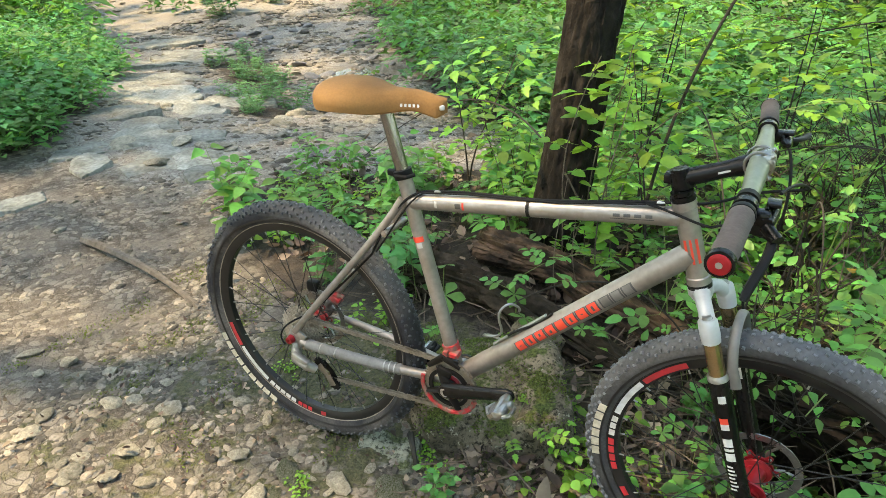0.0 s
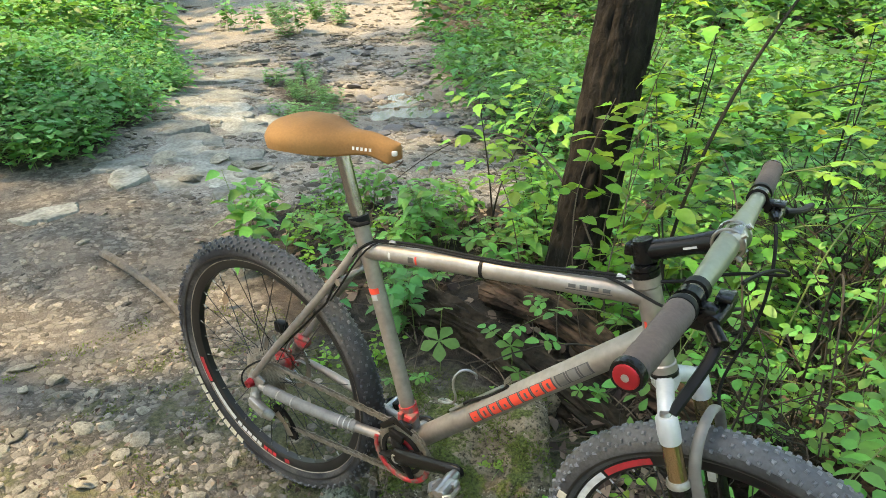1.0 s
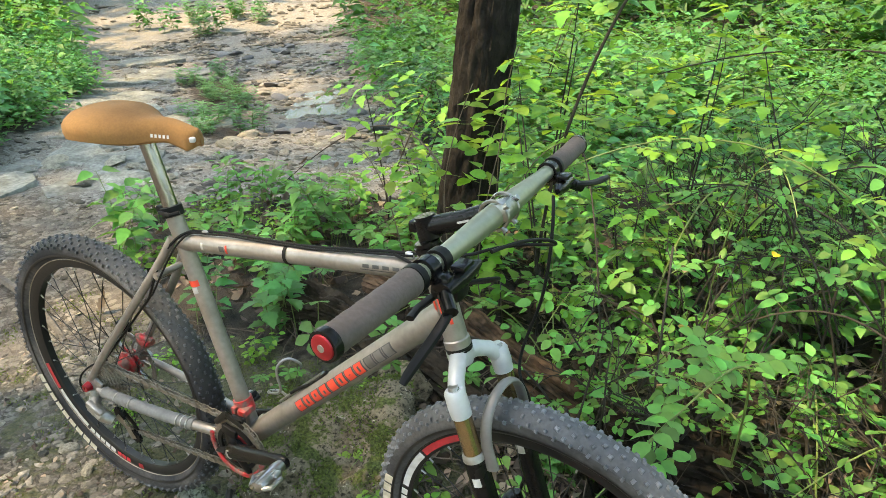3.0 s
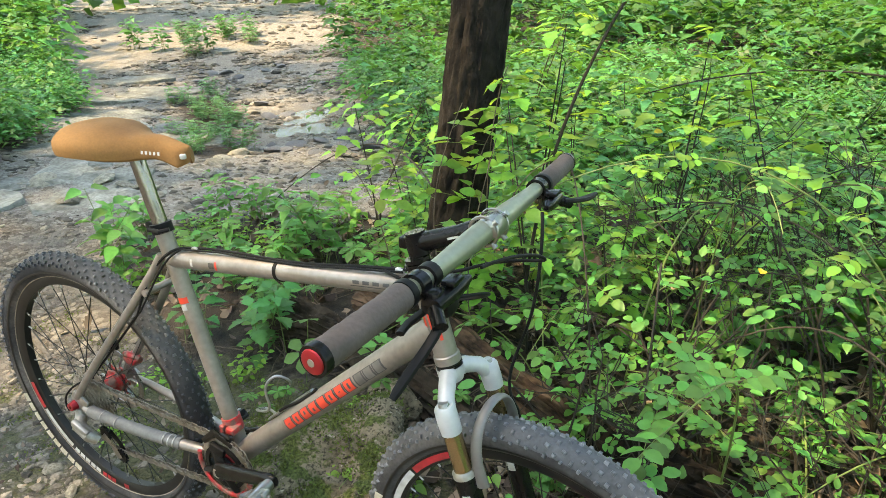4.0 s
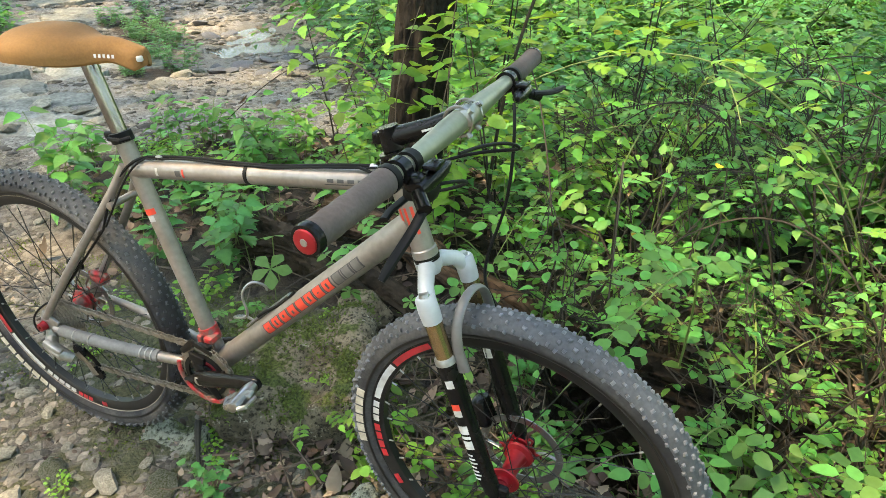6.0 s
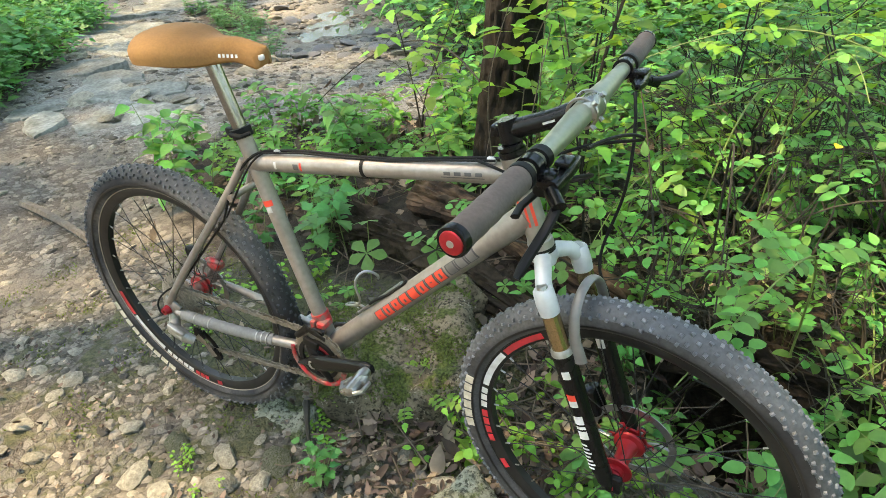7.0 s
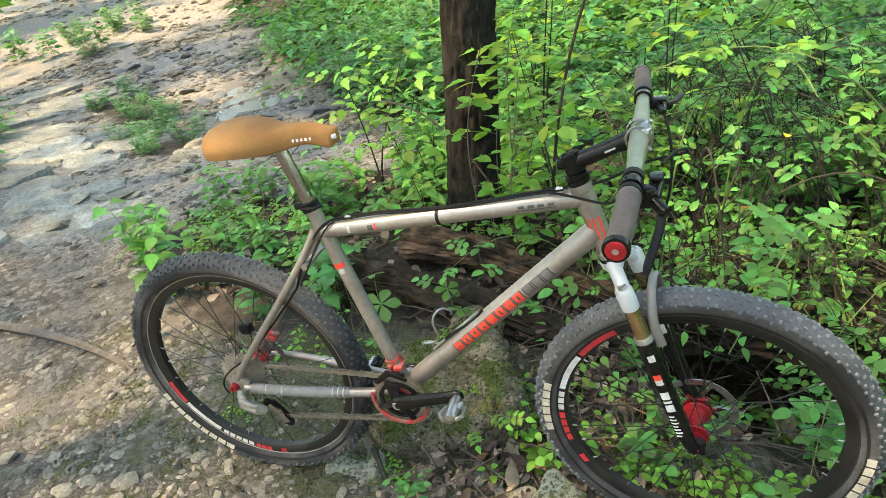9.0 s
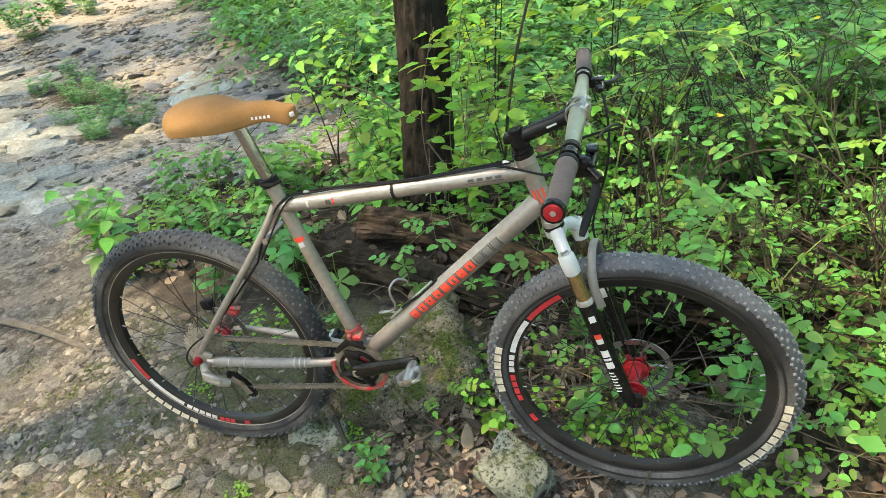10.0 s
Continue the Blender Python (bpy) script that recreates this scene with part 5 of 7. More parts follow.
def block_rock(hx, hy, hz, seed, fine=0.012):
    """A rough quarried-looking block: bevelled, dented at several scales, chipped along its edges."""
    bm = bmesh.new()
    bmesh.ops.create_cube(bm, size=2.0)
    bmesh.ops.subdivide_edges(bm, edges=bm.edges[:], cuts=26, use_grid_fill=True)
    o = Vector((seed * 2.3 % 40, seed * 5.1 % 40, 1.7))
    sh = Shape()
    for v in bm.verts:
        c = v.co
        k = (abs(c.x) ** 7 + abs(c.y) ** 7 + abs(c.z) ** 7) ** (1 / 7)
        p = Vector((c.x / k * hx, c.y / k * hy, c.z / k * hz))
        out = Vector((p.x / hx ** 2, p.y / hy ** 2, p.z / hz ** 2)).normalized()
        q = p * 9 + o
        step = 0.02 * math.floor(2.2 * noise.noise(p * 5 + o) + 0.5)
        d = 0.030 * noise.noise(p * 4 + o) + step * 0.6 + 0.016 * noise.noise(q * 1.3) + fine * noise.noise(q * 3.1) + fine * 0.5 * noise.noise(q * 8)
        v.co = p + out * d
    sh.add([v.co[:] for v in bm.verts], [[v.index for v in f.verts] for f in bm.faces])
    bm.free()
    return sh


thing("boulder", block_rock(0.215, 0.20, 0.14, 3), MOSSY, "large brown rock with a mossy top under the bicycle's cranks", "rock", smooth=28, m=pose(0.375, 0.285, -0.035, 3, -3, 31))
thing("flat_rock", block_rock(0.085, 0.062, 0.05, 8, fine=0.006), GREEN_ROCK, "low lichen-grey rock beside the rear tyre", "rock", smooth=28, m=pose(0.225, -0.02, -0.012, 4, -5, 10))
thing("rock", block_rock(0.086, 0.074, 0.075, 12, fine=0.006), GREEN_ROCK, "green-grey angular rock beside the front tyre", "rock", smooth=24, m=pose(0.775, -0.062, -0.015, 10, 8, -28))
place_rock("rock", 0.40, 0.62, 0.08, 0.10, 0.08, 0.09, 15, MOSSY, "mossy rock beside the fallen log")
place_rock("rock", 1.18, -0.22, -0.02, 0.14, 0.08, 0.06, 33, MOSSY, "low mossy rock under the front tyre", rz=15, flat_top=0.6)


def log_shape(path, radius, seed, sides=64, rot=0.35):
    """A rotten trunk: furrowed along its length, broken at the ends."""
    rng = random.Random(seed)
    pts = [Vector(p) for p in path]
    s = Shape()
    steps = 150
    verts, faces = [], []
    length = sum((pts[i + 1] - pts[i]).length for i in range(len(pts) - 1))
    for i in range(steps + 1):
        t = i / steps * (len(pts) - 1)
        k = min(int(t), len(pts) - 2)
        p = lerp(pts[k], pts[k + 1], t - k)
        d = (pts[k + 1] - pts[k]).normalized()
        a = d.cross(Vector((0, 0, 1))).normalized()
        b = a.cross(d)
        u = i / steps
        taper = (1 - 0.25 * u) * (0.35 + 0.65 * min(1, min(u, 1 - u) * 14 + rng.uniform(0, 0.25)))
        for j in range(sides):
            w = 2 * math.pi * j / sides
            n1 = noise.noise((math.cos(w) * 1.6, math.sin(w) * 1.6, u * length * 3.5 + seed))
            n2 = noise.noise((math.cos(w) * 5, math.sin(w) * 5, u * length * 6 + seed))
            n3 = noise.noise((math.cos(w) * 11, math.sin(w) * 11, u * length * 3 + seed))
            n4 = abs(noise.noise((math.cos(w) * 16, math.sin(w) * 16, u * length * 5 + seed * 2)))
            n5 = noise.noise((math.cos(w) * 22, math.sin(w) * 22, u * length * 40 + seed))
            r = radius * taper * (1 + rot * n1 + 0.2 * n2 + 0.12 * n3 - 0.3 * max(0.0, 0.22 - n4) / 0.22 + 0.06 * n5)
            verts.append(p + a * math.cos(w) * r + b * math.sin(w) * r)
    for i in range(steps):
        for j in range(sides):
            k = (j + 1) % sides
            faces.append((i * sides + j, i * sides + k, (i + 1) * sides + k, (i + 1) * sides + j))
    faces.append(tuple(range(sides - 1, -1, -1)))
    faces.append(tuple(steps * sides + j for j in range(sides)))
    return s.add(verts, faces)


thing("fallen_log", log_shape([(-0.02, 1.06, 0.10), (0.35, 0.95, 0.10), (0.9, 0.78, -0.02)], 0.070, 4), ROTTEN, "rotten reddish-brown fallen log lying before a tree", "log", smooth=70)
thing("fallen_log", log_shape([(-0.22, 0.84, 0.06), (0.2, 0.76, 0.06), (0.75, 0.62, -0.07)], 0.08, 9, rot=0.5), ROTTEN_DARK, "dark decayed log half sunk in leaf litter", "log", smooth=70)

# added log: a roof that keeps light out of the hollow
thing("fallen_log", log_shape([(0.93, 0.78, -0.09), (1.25, 0.76, -0.09), (1.68, 0.72, -0.15)], 0.08, 17, rot=0.4), HOLLOW_LOG_BLACK, "added near-black log roofing the hollow to keep it dark", "log", smooth=70)


def build_tree_trunk(base, lean, radius, height, seed, plates=1.0, rows=150, sides=72):
    s = Shape()
    verts, faces = [], []
    for i in range(rows + 1):
        h = height * (i / rows) ** 1.6
        c = Vector(base) + Vector((lean[0] * h, lean[1] * h, h))
        flare = 1 + 0.5 * math.exp(-h / 0.16)
        for j in range(sides):
            w = 2 * math.pi * j / sides
            ridge = abs(noise.noise((math.cos(w) * 5.0 + 0.6 * noise.noise((h * 9, w, 2.0)), math.sin(w) * 5.0, h * 5.0 + seed)))
            fine = noise.noise((math.cos(w) * 13, math.sin(w) * 13, h * 24 + seed))
            plate = noise.cell((math.cos(w) * 6, math.sin(w) * 6, h * 9 + seed)) if plates else 0
            r = radius * (1 - 0.045 * h) * (flare + 0.10 * math.sin(3 * w + seed) * math.exp(-h / 0.25)) * (1 - 0.13 * (1 - min(1, ridge * 5)) + 0.05 * fine + 0.035 * plate)
            verts.append(c + Vector((math.cos(w) * r, math.sin(w) * r, 0)))
    for i in range(rows):
        for j in range(sides):
            k = (j + 1) % sides
            faces.append((i * sides + j, i * sides + k, (i + 1) * sides + k, (i + 1) * sides + j))
    return s.add(verts, faces)


# ---- leaves ----
OVATE = [(0.0, 0.0), (0.16, 0.34), (0.38, 0.5), (0.66, 0.36), (0.86, 0.15), (1.0, 0.0)]
ROUND = [(0.0, 0.0), (0.18, 0.42), (0.45, 0.54), (0.75, 0.4), (0.92, 0.18), (1.0, 0.0)]
LOBED = [(0.0, 0.0), (0.14, 0.3), (0.3, 0.56), (0.36, 0.4), (0.55, 0.5), (0.62, 0.3), (0.8, 0.22), (1.0, 0.0)]
OBOVATE = [(0.0, 0.0), (0.2, 0.14), (0.45, 0.36), (0.68, 0.48), (0.8, 0.36), (0.88, 0.24), (1.0, 0.0)]
PLAIN = [(0.0, 0.0), (0.4, 0.5), (1.0, 0.0)]


class Foliage(Shape):
    def leaf(self, p, d, n, length, width, outline=OVATE, fold=0.25, droop=0.35):
        d = Vector(d).normalized()
        n = Vector(n)
        n = (n - d * n.dot(d)).normalized()
        side = d.cross(n)
        p = Vector(p)
        verts, faces = [], []
        rows = []
        for u, w in outline:
            c = p + d * (length * u) - n * (droop * length * u * u)
            if w == 0:
                rows.append((len(verts),))
                verts.append(c)
            else:
                rows.append((len(verts), len(verts) + 1, len(verts) + 2))
                e = side * (width * w)
                lift = n * (fold * width * w)
                verts += [c - e + lift, c, c + e + lift]
        for a, b in zip(rows, rows[1:]):
            if len(a) == 1 and len(b) == 3:
                faces += [(a[0], b[1], b[0]), (a[0], b[2], b[1])]
            elif len(a) == 3 and len(b) == 3:
                faces += [(a[0], a[1], b[1], b[0]), (a[1], a[2], b[2], b[1])]
            elif len(a) == 3:
                faces += [(a[0], a[1], b[0]), (a[1], a[2], b[0])]
        self.add(verts, faces)


def level(rng, d, tilt=0.35):
    """A leaf's face: mostly upwards, a little turned."""
    return Vector((rng.gauss(0, tilt), rng.gauss(0, tilt), 1.0))


def around(rng, w, rise):
    return Vector((math.cos(w), math.sin(w), rise)).normalized()


def herb(seed, stems, height, leaf_len, outline, per_stem=7, spread=0.12, ratio=0.55, detail=True):
    """Upright stems with opposite leaves that grow smaller to the top."""
    rng = random.Random(seed)
    st, fo = Shape(), Foliage()
    for k in range(stems):
        w0 = rng.uniform(0, 6.28)
        off = Vector((math.cos(w0), math.sin(w0), 0)) * spread * rng.random()
        h = height * rng.uniform(0.55, 1.0)
        bend = Vector((rng.gauss(0, 0.2), rng.gauss(0, 0.2), 0)) * h
        path = [off + bend * (t * t) + Vector((0, 0, h * t)) for t in (0, 0.33, 0.66, 1.0)]
        st.sweep([p - Vector((0, 0, 0.02)) if i == 0 else p for i, p in enumerate(path)], [0.0026, 0.0022, 0.0017, 0.001], 4)
        turn = rng.uniform(0, 3.14)
        for j in range(per_stem):
            t = 0.22 + 0.78 * (j + rng.uniform(-0.2, 0.2)) / max(1, per_stem - 1)
            t = min(1.0, t)
            p = off + bend * (t * t) + Vector((0, 0, h * t))
            turn += 1.57 + rng.uniform(-0.3, 0.3)
            size = leaf_len * (1.1 - 0.5 * abs(t - 0.6)) * rng.uniform(0.7, 1.15)
            for s in (0, math.pi):
                d = around(rng, turn + s + rng.uniform(-0.3, 0.3), rng.uniform(-0.1, 0.45))
                q = p + d * size * 0.3
                if detail:
                    st.sweep([p, q], 0.0008, 3)
                fo.leaf(q, d, level(rng, d), size, size * ratio * rng.uniform(0.9, 1.15), outline if detail else PLAIN, rng.uniform(0.1, 0.35), rng.uniform(0.1, 0.6))
    return st, fo


def pinnate(st, fo, rng, p, d, leaflets, size, outline=ROUND, ratio=0.62, n=None, detail=True):
    """One compound leaf: paired leaflets along a stalk and one at its end."""
    d = Vector(d).normalized()
    n = n or level(rng, d, 0.3)
    n = (n - d * n.dot(d)).normalized()
    side = d.cross(n)
    pairs = leaflets // 2
    length = size * (0.75 * pairs + 0.7)
    ax = [p + d * (length * t) - n * (0.12 * length * t * t) for t in (0, 0.5, 1)]
    if detail:
        st.sweep(ax, 0.0009, 3)
    for i in range(pairs):
        t = 0.4 + 0.6 * i / pairs
        q = p + d * (length * t) - n * (0.12 * length * t * t)
        for s in (-1, 1):
            fo.leaf(q, d * 0.45 + side * s + n * rng.uniform(-0.15, 0.2), n + Vector((rng.gauss(0, 0.15), rng.gauss(0, 0.15), 0)), size * rng.uniform(0.8, 1.05), size * ratio, outline if detail else PLAIN, rng.uniform(0.05, 0.25), rng.uniform(0.05, 0.35))
    fo.leaf(ax[2], d - n * 0.15, n, size * 1.1, size * ratio * 1.05, outline if detail else PLAIN, 0.15, 0.25)


def rose(seed, canes, length, size, leaflets=7, rise=0.9, detail=True, step=0.055, dense=1.0):
    """Arching canes with compound leaves."""
    rng = random.Random(seed)
    st, fo = Shape(), Foliage()
    for k in range(canes):
        w = 6.28 * k / canes + rng.uniform(-0.5, 0.5)
        ln = length * rng.uniform(0.6, 1.0)
        out = Vector((math.cos(w), math.sin(w), 0))
        path = bezier((0, 0, -0.02), out * ln * 0.12 + Vector((0, 0, ln * 0.55 * rise)), out * ln * 0.45 + Vector((0, 0, ln * 0.8 * rise)), out * ln * 0.85 + Vector((0, 0, ln * 0.45 * rise)), 12)
        st.sweep(path, [0.0034 - 0.0002 * i for i in range(13)], 5)
        total = int(ln / step * dense)
        for j in range(total):
            t = 0.2 + 0.8 * j / max(1, total - 1)
            i = min(11, int(t * 12))
            p = lerp(path[i], path[i + 1], t * 12 - i)
            dd = (path[i + 1] - path[i]).normalized()
            w2 = w + (1.2 if j % 2 else -1.2) + rng.uniform(-0.5, 0.5)
            pinnate(st, fo, rng, p, around(rng, w2, rng.uniform(-0.1, 0.5)) + dd * 0.3, leaflets, size * rng.uniform(0.75, 1.15), detail=detail)
    return st, fo


def sapling(seed, height, size, leaflets=5, nodes=9, outline=LOBED, ratio=0.55, branches=2, detail=True):
    """A young tree: upright stems with pairs of compound leaves on stalks."""
    rng = random.Random(seed)
    st, fo = Shape(), Foliage()
    for b in range(branches):
        w0 = rng.uniform(0, 6.28)
        top = Vector((math.cos(w0), math.sin(w0), 0)) * height * rng.uniform(0.05, 0.28) + Vector((0, 0, height * rng.uniform(0.7, 1.0)))
        path = bezier((0, 0, -0.02), (0, 0, top.z * 0.4), top * 0.7, top, 10)
        st.sweep(path, [0.005 - 0.00035 * i for i in range(11)], 6)
        turn = rng.uniform(0, 3)
        for j in range(nodes):
            t = 0.25 + 0.75 * j / (nodes - 1)
            i = min(9, int(t * 10))
            p = lerp(path[i], path[i + 1], t * 10 - i)
            turn += 1.57
            for s in (0, math.pi):
                d = around(rng, turn + s + rng.uniform(-0.4, 0.4), rng.uniform(0.0, 0.6))
                q = p + d * size * rng.uniform(0.6, 1.3)
                st.sweep([p, q], 0.0011, 3)
                pinnate(st, fo, rng, q, d - Vector((0, 0, 0.2)), leaflets, size * rng.uniform(0.75, 1.1), outline, ratio, detail=detail)
    return st, fo


def creeper(seed, count, size, spread, lift):
    """Five-fingered leaves on thin stalks."""
    rng = random.Random(seed)
    st, fo = Shape(), Foliage()
    for k in range(count):
        w = rng.uniform(0, 6.28)
        p = Vector((math.cos(w), math.sin(w), 0)) * spread * math.sqrt(rng.random()) + Vector((0, 0, lift * rng.uniform(0.4, 1)))
        st.sweep([(p.x * 0.6, p.y * 0.6, -0.02), (p.x * 0.85, p.y * 0.85, p.z * 0.6), p], 0.0014, 4)
        fingers(fo, rng, p, size * rng.uniform(0.7, 1.1), rng.uniform(0, 6.28))
    return st, fo


def fingers(fo, rng, p, size, turn, n=None):
    n = n or level(rng, None, 0.25)
    a = Vector((1, 0, 0))
    a = (a - n * (a.dot(n) / n.length_squared)).normalized()
    b = n.cross(a).normalized()
    for i in range(5):
        w = turn + (i - 2) * 1.12
        d = a * math.cos(w) + b * math.sin(w)
        fo.leaf(p, d, n, size * (1.0 - 0.1 * abs(i - 2)), size * 0.52, OBOVATE, 0.15, 0.18)


def feathery(seed, stems, height, detail=True):
    """A weed with finely cut leaves."""
    rng = random.Random(seed)
    st, fo = Shape(), Foliage()
    for k in range(stems):
        w0 = rng.uniform(0, 6.28)
        base = Vector((math.cos(w0), math.sin(w0), 0)) * 0.12 * rng.random()
        h = height * rng.uniform(0.5, 1)
        tip = base + Vector((rng.gauss(0, 0.25), rng.gauss(0, 0.25), 1)) * h
        st.sweep([base - Vector((0, 0, 0.02)), lerp(base, tip, 0.5), tip], [0.002, 0.0016, 0.001], 4)
        for j in range(9):
            p = lerp(base, tip, 0.15 + 0.85 * j / 8)
            for s in range(2):
                d = around(rng, rng.uniform(0, 6.28), rng.uniform(0.1, 0.7))
                for q in (-0.7, -0.25, 0.25, 0.7):
                    dd = d + Vector((-d.y, d.x, 0)) * q
                    fo.leaf(p + d * 0.01, dd, level(rng, d), 0.05 * rng.uniform(0.6, 1.1), 0.012, PLAIN, 0.1, 0.3)
    return st, fo


def thorn(seed, height):
    """Bare dark branching twigs."""
    rng = random.Random(seed)
    st, fo = Shape(), Foliage()

    def grow(p, d, ln, r, depth):
        q = p + d * ln
        mid_p = (p + q) / 2 + Vector((rng.gauss(0, 1), rng.gauss(0, 1), rng.gauss(0, 1))) * ln * 0.06
        st.sweep([p, mid_p, q], [r, r * 0.85, r * 0.7], 5)
        if depth:
            for k in range(rng.choice((2, 3, 3))):
                base_p = lerp(p, q, rng.uniform(0.35, 1.0))
                nd = (d + Vector((rng.gauss(0, 0.6), rng.gauss(0, 0.6), rng.gauss(0, 0.4)))).normalized()
                grow(base_p, nd, ln * rng.uniform(0.45, 0.75), r * 0.6, depth - 1)
        else:
            fo.leaf(q, d + Vector((rng.gauss(0, 0.5), rng.gauss(0, 0.5), 0)), level(rng, d), 0.03, 0.018, OVATE)
    for k in range(4):
        grow(Vector((rng.gauss(0, 0.03), rng.gauss(0, 0.03), -0.02)), Vector((rng.gauss(0, 0.4), rng.gauss(0, 0.4), 1)).normalized(), height * rng.uniform(0.35, 0.5), 0.0045, 3)
    return st, fo


def plant_thing(name, pair, stem_mat, leaf_mat, label, category, group):
    root = new(name)
    tagged(root, label, category, group)
    tagged(part("stem", pair[0], stem_mat, root, smooth=60), kind="stuff")
    if pair[1].v:
        tagged(part("foliage", pair[1], leaf_mat, root, smooth=60), kind="stuff")
    return root


# ---- the tree beside the bicycle and the woods ----
def crown_foliage(seed, count, radius, depth, leaf, narrow=1.0):
    """Leaf clumps round limb ends, with gaps."""
    rng = random.Random(seed)
    fo = Foliage()
    clumps = [(rng.uniform(0, 6.28), math.sqrt(rng.random()) * radius, rng.uniform(-0.5, 0.5) * depth) for _ in range(max(6, count // 90))]
    for w, r, h in clumps:
        c = Vector((math.cos(w) * r, math.sin(w) * r * narrow, h + depth * 0.3 * (1 - r / radius)))
        for _ in range(90):
            p = c + Vector((rng.gauss(0, 0.34 * narrow), rng.gauss(0, 0.34 * narrow), rng.gauss(0, 0.2)))
            fo.leaf(p, around(rng, rng.uniform(0, 6.28), rng.uniform(-0.5, 0.2)), level(rng, None, 0.4), leaf * rng.uniform(0.7, 1.2), leaf * 0.7, PLAIN, 0.15, 0.2)
    return fo


def build_tree(base, lean, radius, height, seed, crown_r, leaves, label, rows=60, sides=28, crown_depth=3.0, narrow=1.0, turn=0):
    root = new("tree")
    root.location = base
    tagged(root, label, "tree", "trees of the woods")
    part("trunk", build_tree_trunk((0, 0, -0.15), lean, radius, height, seed, 1.0, rows, sides), BARK, root, "dark furrowed bark", smooth=80)
    rng = random.Random(seed)
    top = Vector((lean[0] * height, lean[1] * height, height))
    limbs = Shape()
    for k in range(9):
        w = 6.28 * k / 9 + rng.uniform(-0.3, 0.3)
        a = top * rng.uniform(0.62, 0.97)
        b = top + Vector((math.cos(w) * crown_r * 0.8, math.sin(w) * crown_r * 0.8, rng.uniform(-0.8, 1.2)))
        limbs.sweep([a, lerp(a, b, 0.5) + Vector((0, 0, 0.25)), b], [radius * 0.32, radius * 0.2, radius * 0.06], 7)
    part("limbs", limbs, BARK, root)
    crown = part("crown", crown_foliage(seed, leaves, crown_r, crown_depth, 0.17, narrow), CANOPY_LEAF, root, "leafy green crown")
    crown.matrix_basis = Matrix.Translation(top + Vector((0, 0, 0.4))) @ Matrix.Rotation(radians(turn), 4, 'Z')
    tagged(crown, kind="stuff")
    return root


TREE_AT = (0.20, 1.30)
big_tree = build_tree((TREE_AT[0], TREE_AT[1], ground_z(*TREE_AT) + 0.02), (0.108, 0.053), 0.106, 7.5, 11, 3.1, 3000, "dark-barked tree with young vine leaves beside a fallen log", rows=170, sides=80)
# unseen lower crown, added so its shadow falls on the plants behind
shade_crown = part("shade_crown", crown_foliage(71, 2300, 1.75, 1.0, 0.15, 0.8), CANOPY_LEAF, big_tree, "unseen lower leaf crown added for shade")
shade_crown.location = (-0.3, 0.05, 4.4)
tagged(shade_crown, kind="stuff")
# boughs that carry the added crown
boughs = Shape()
for w in (0.4, 1.3, 2.1, 2.9):
    end = Vector((-0.3 + 1.4 * math.cos(w * 2), 0.05 + 1.1 * math.sin(w * 2), 4.4))
    boughs.sweep([(0.4, 0.2, 3.7), lerp((0.4, 0.2, 3.8), end, 0.5) + Vector((0, 0, 0.2)), end], [0.04, 0.025, 0.008], 7)
part("bough", boughs, BARK, big_tree)
rng = random.Random(21)
# unseen trees added to shade the bicycle; the trail beside it lies in a gap of sun
SHADE_TREES = [(-5.75, -0.85, 0.2, 8.0, 2.4, 3600, 0.0, 0.06, 1.0), (-4.85, -1.7, 0.14, 7.6, 1.15, 1250, 0.205, -0.07, 0.5), (-9.8, 1.6, 0.22, 8.6, 3.0, 3400, 0.05, 0.12, 1.0)]
for i, (x, y, r, h, cr, leaves, lx, ly, narrow) in enumerate(SHADE_TREES):
    build_tree((x, y, ground_z(x, y)), (lx, ly), r, h, 60 + i, cr, leaves, "unseen dark-barked tree added to shade the bicycle and trail", crown_depth=0.9 if narrow < 1 else 1.6, narrow=narrow, turn=-25 if narrow < 1 else 0)
# woodland trees added for canopy shade; their crowns and several trunks are unseen
WOOD_TREES = [(-8.0, -6.0, 0.2), (-0.5, -7.0, 0.18), (-3.0, -7.5, 0.2), (7.6, -3.6, 0.18), (7.5, 3.4, 0.17), (8.2, 8.5, 0.2), (-0.4, 13.5, 0.2), (4.4, 15.5, 0.2), (-7.5, 17.5, 0.24), (-11.5, 4.0, 0.22)]
for i, (x, y, r) in enumerate(WOOD_TREES):
    build_tree((x, y, ground_z(x, y)), (rng.gauss(0, 0.03), rng.gauss(0, 0.03)), r, 8.5 if i < 2 else rng.uniform(7.5, 9.5), 30 + i, 1.9 if i == 0 else rng.uniform(2.2, 2.8), 1500, "dark-barked woodland tree standing among undergrowth")

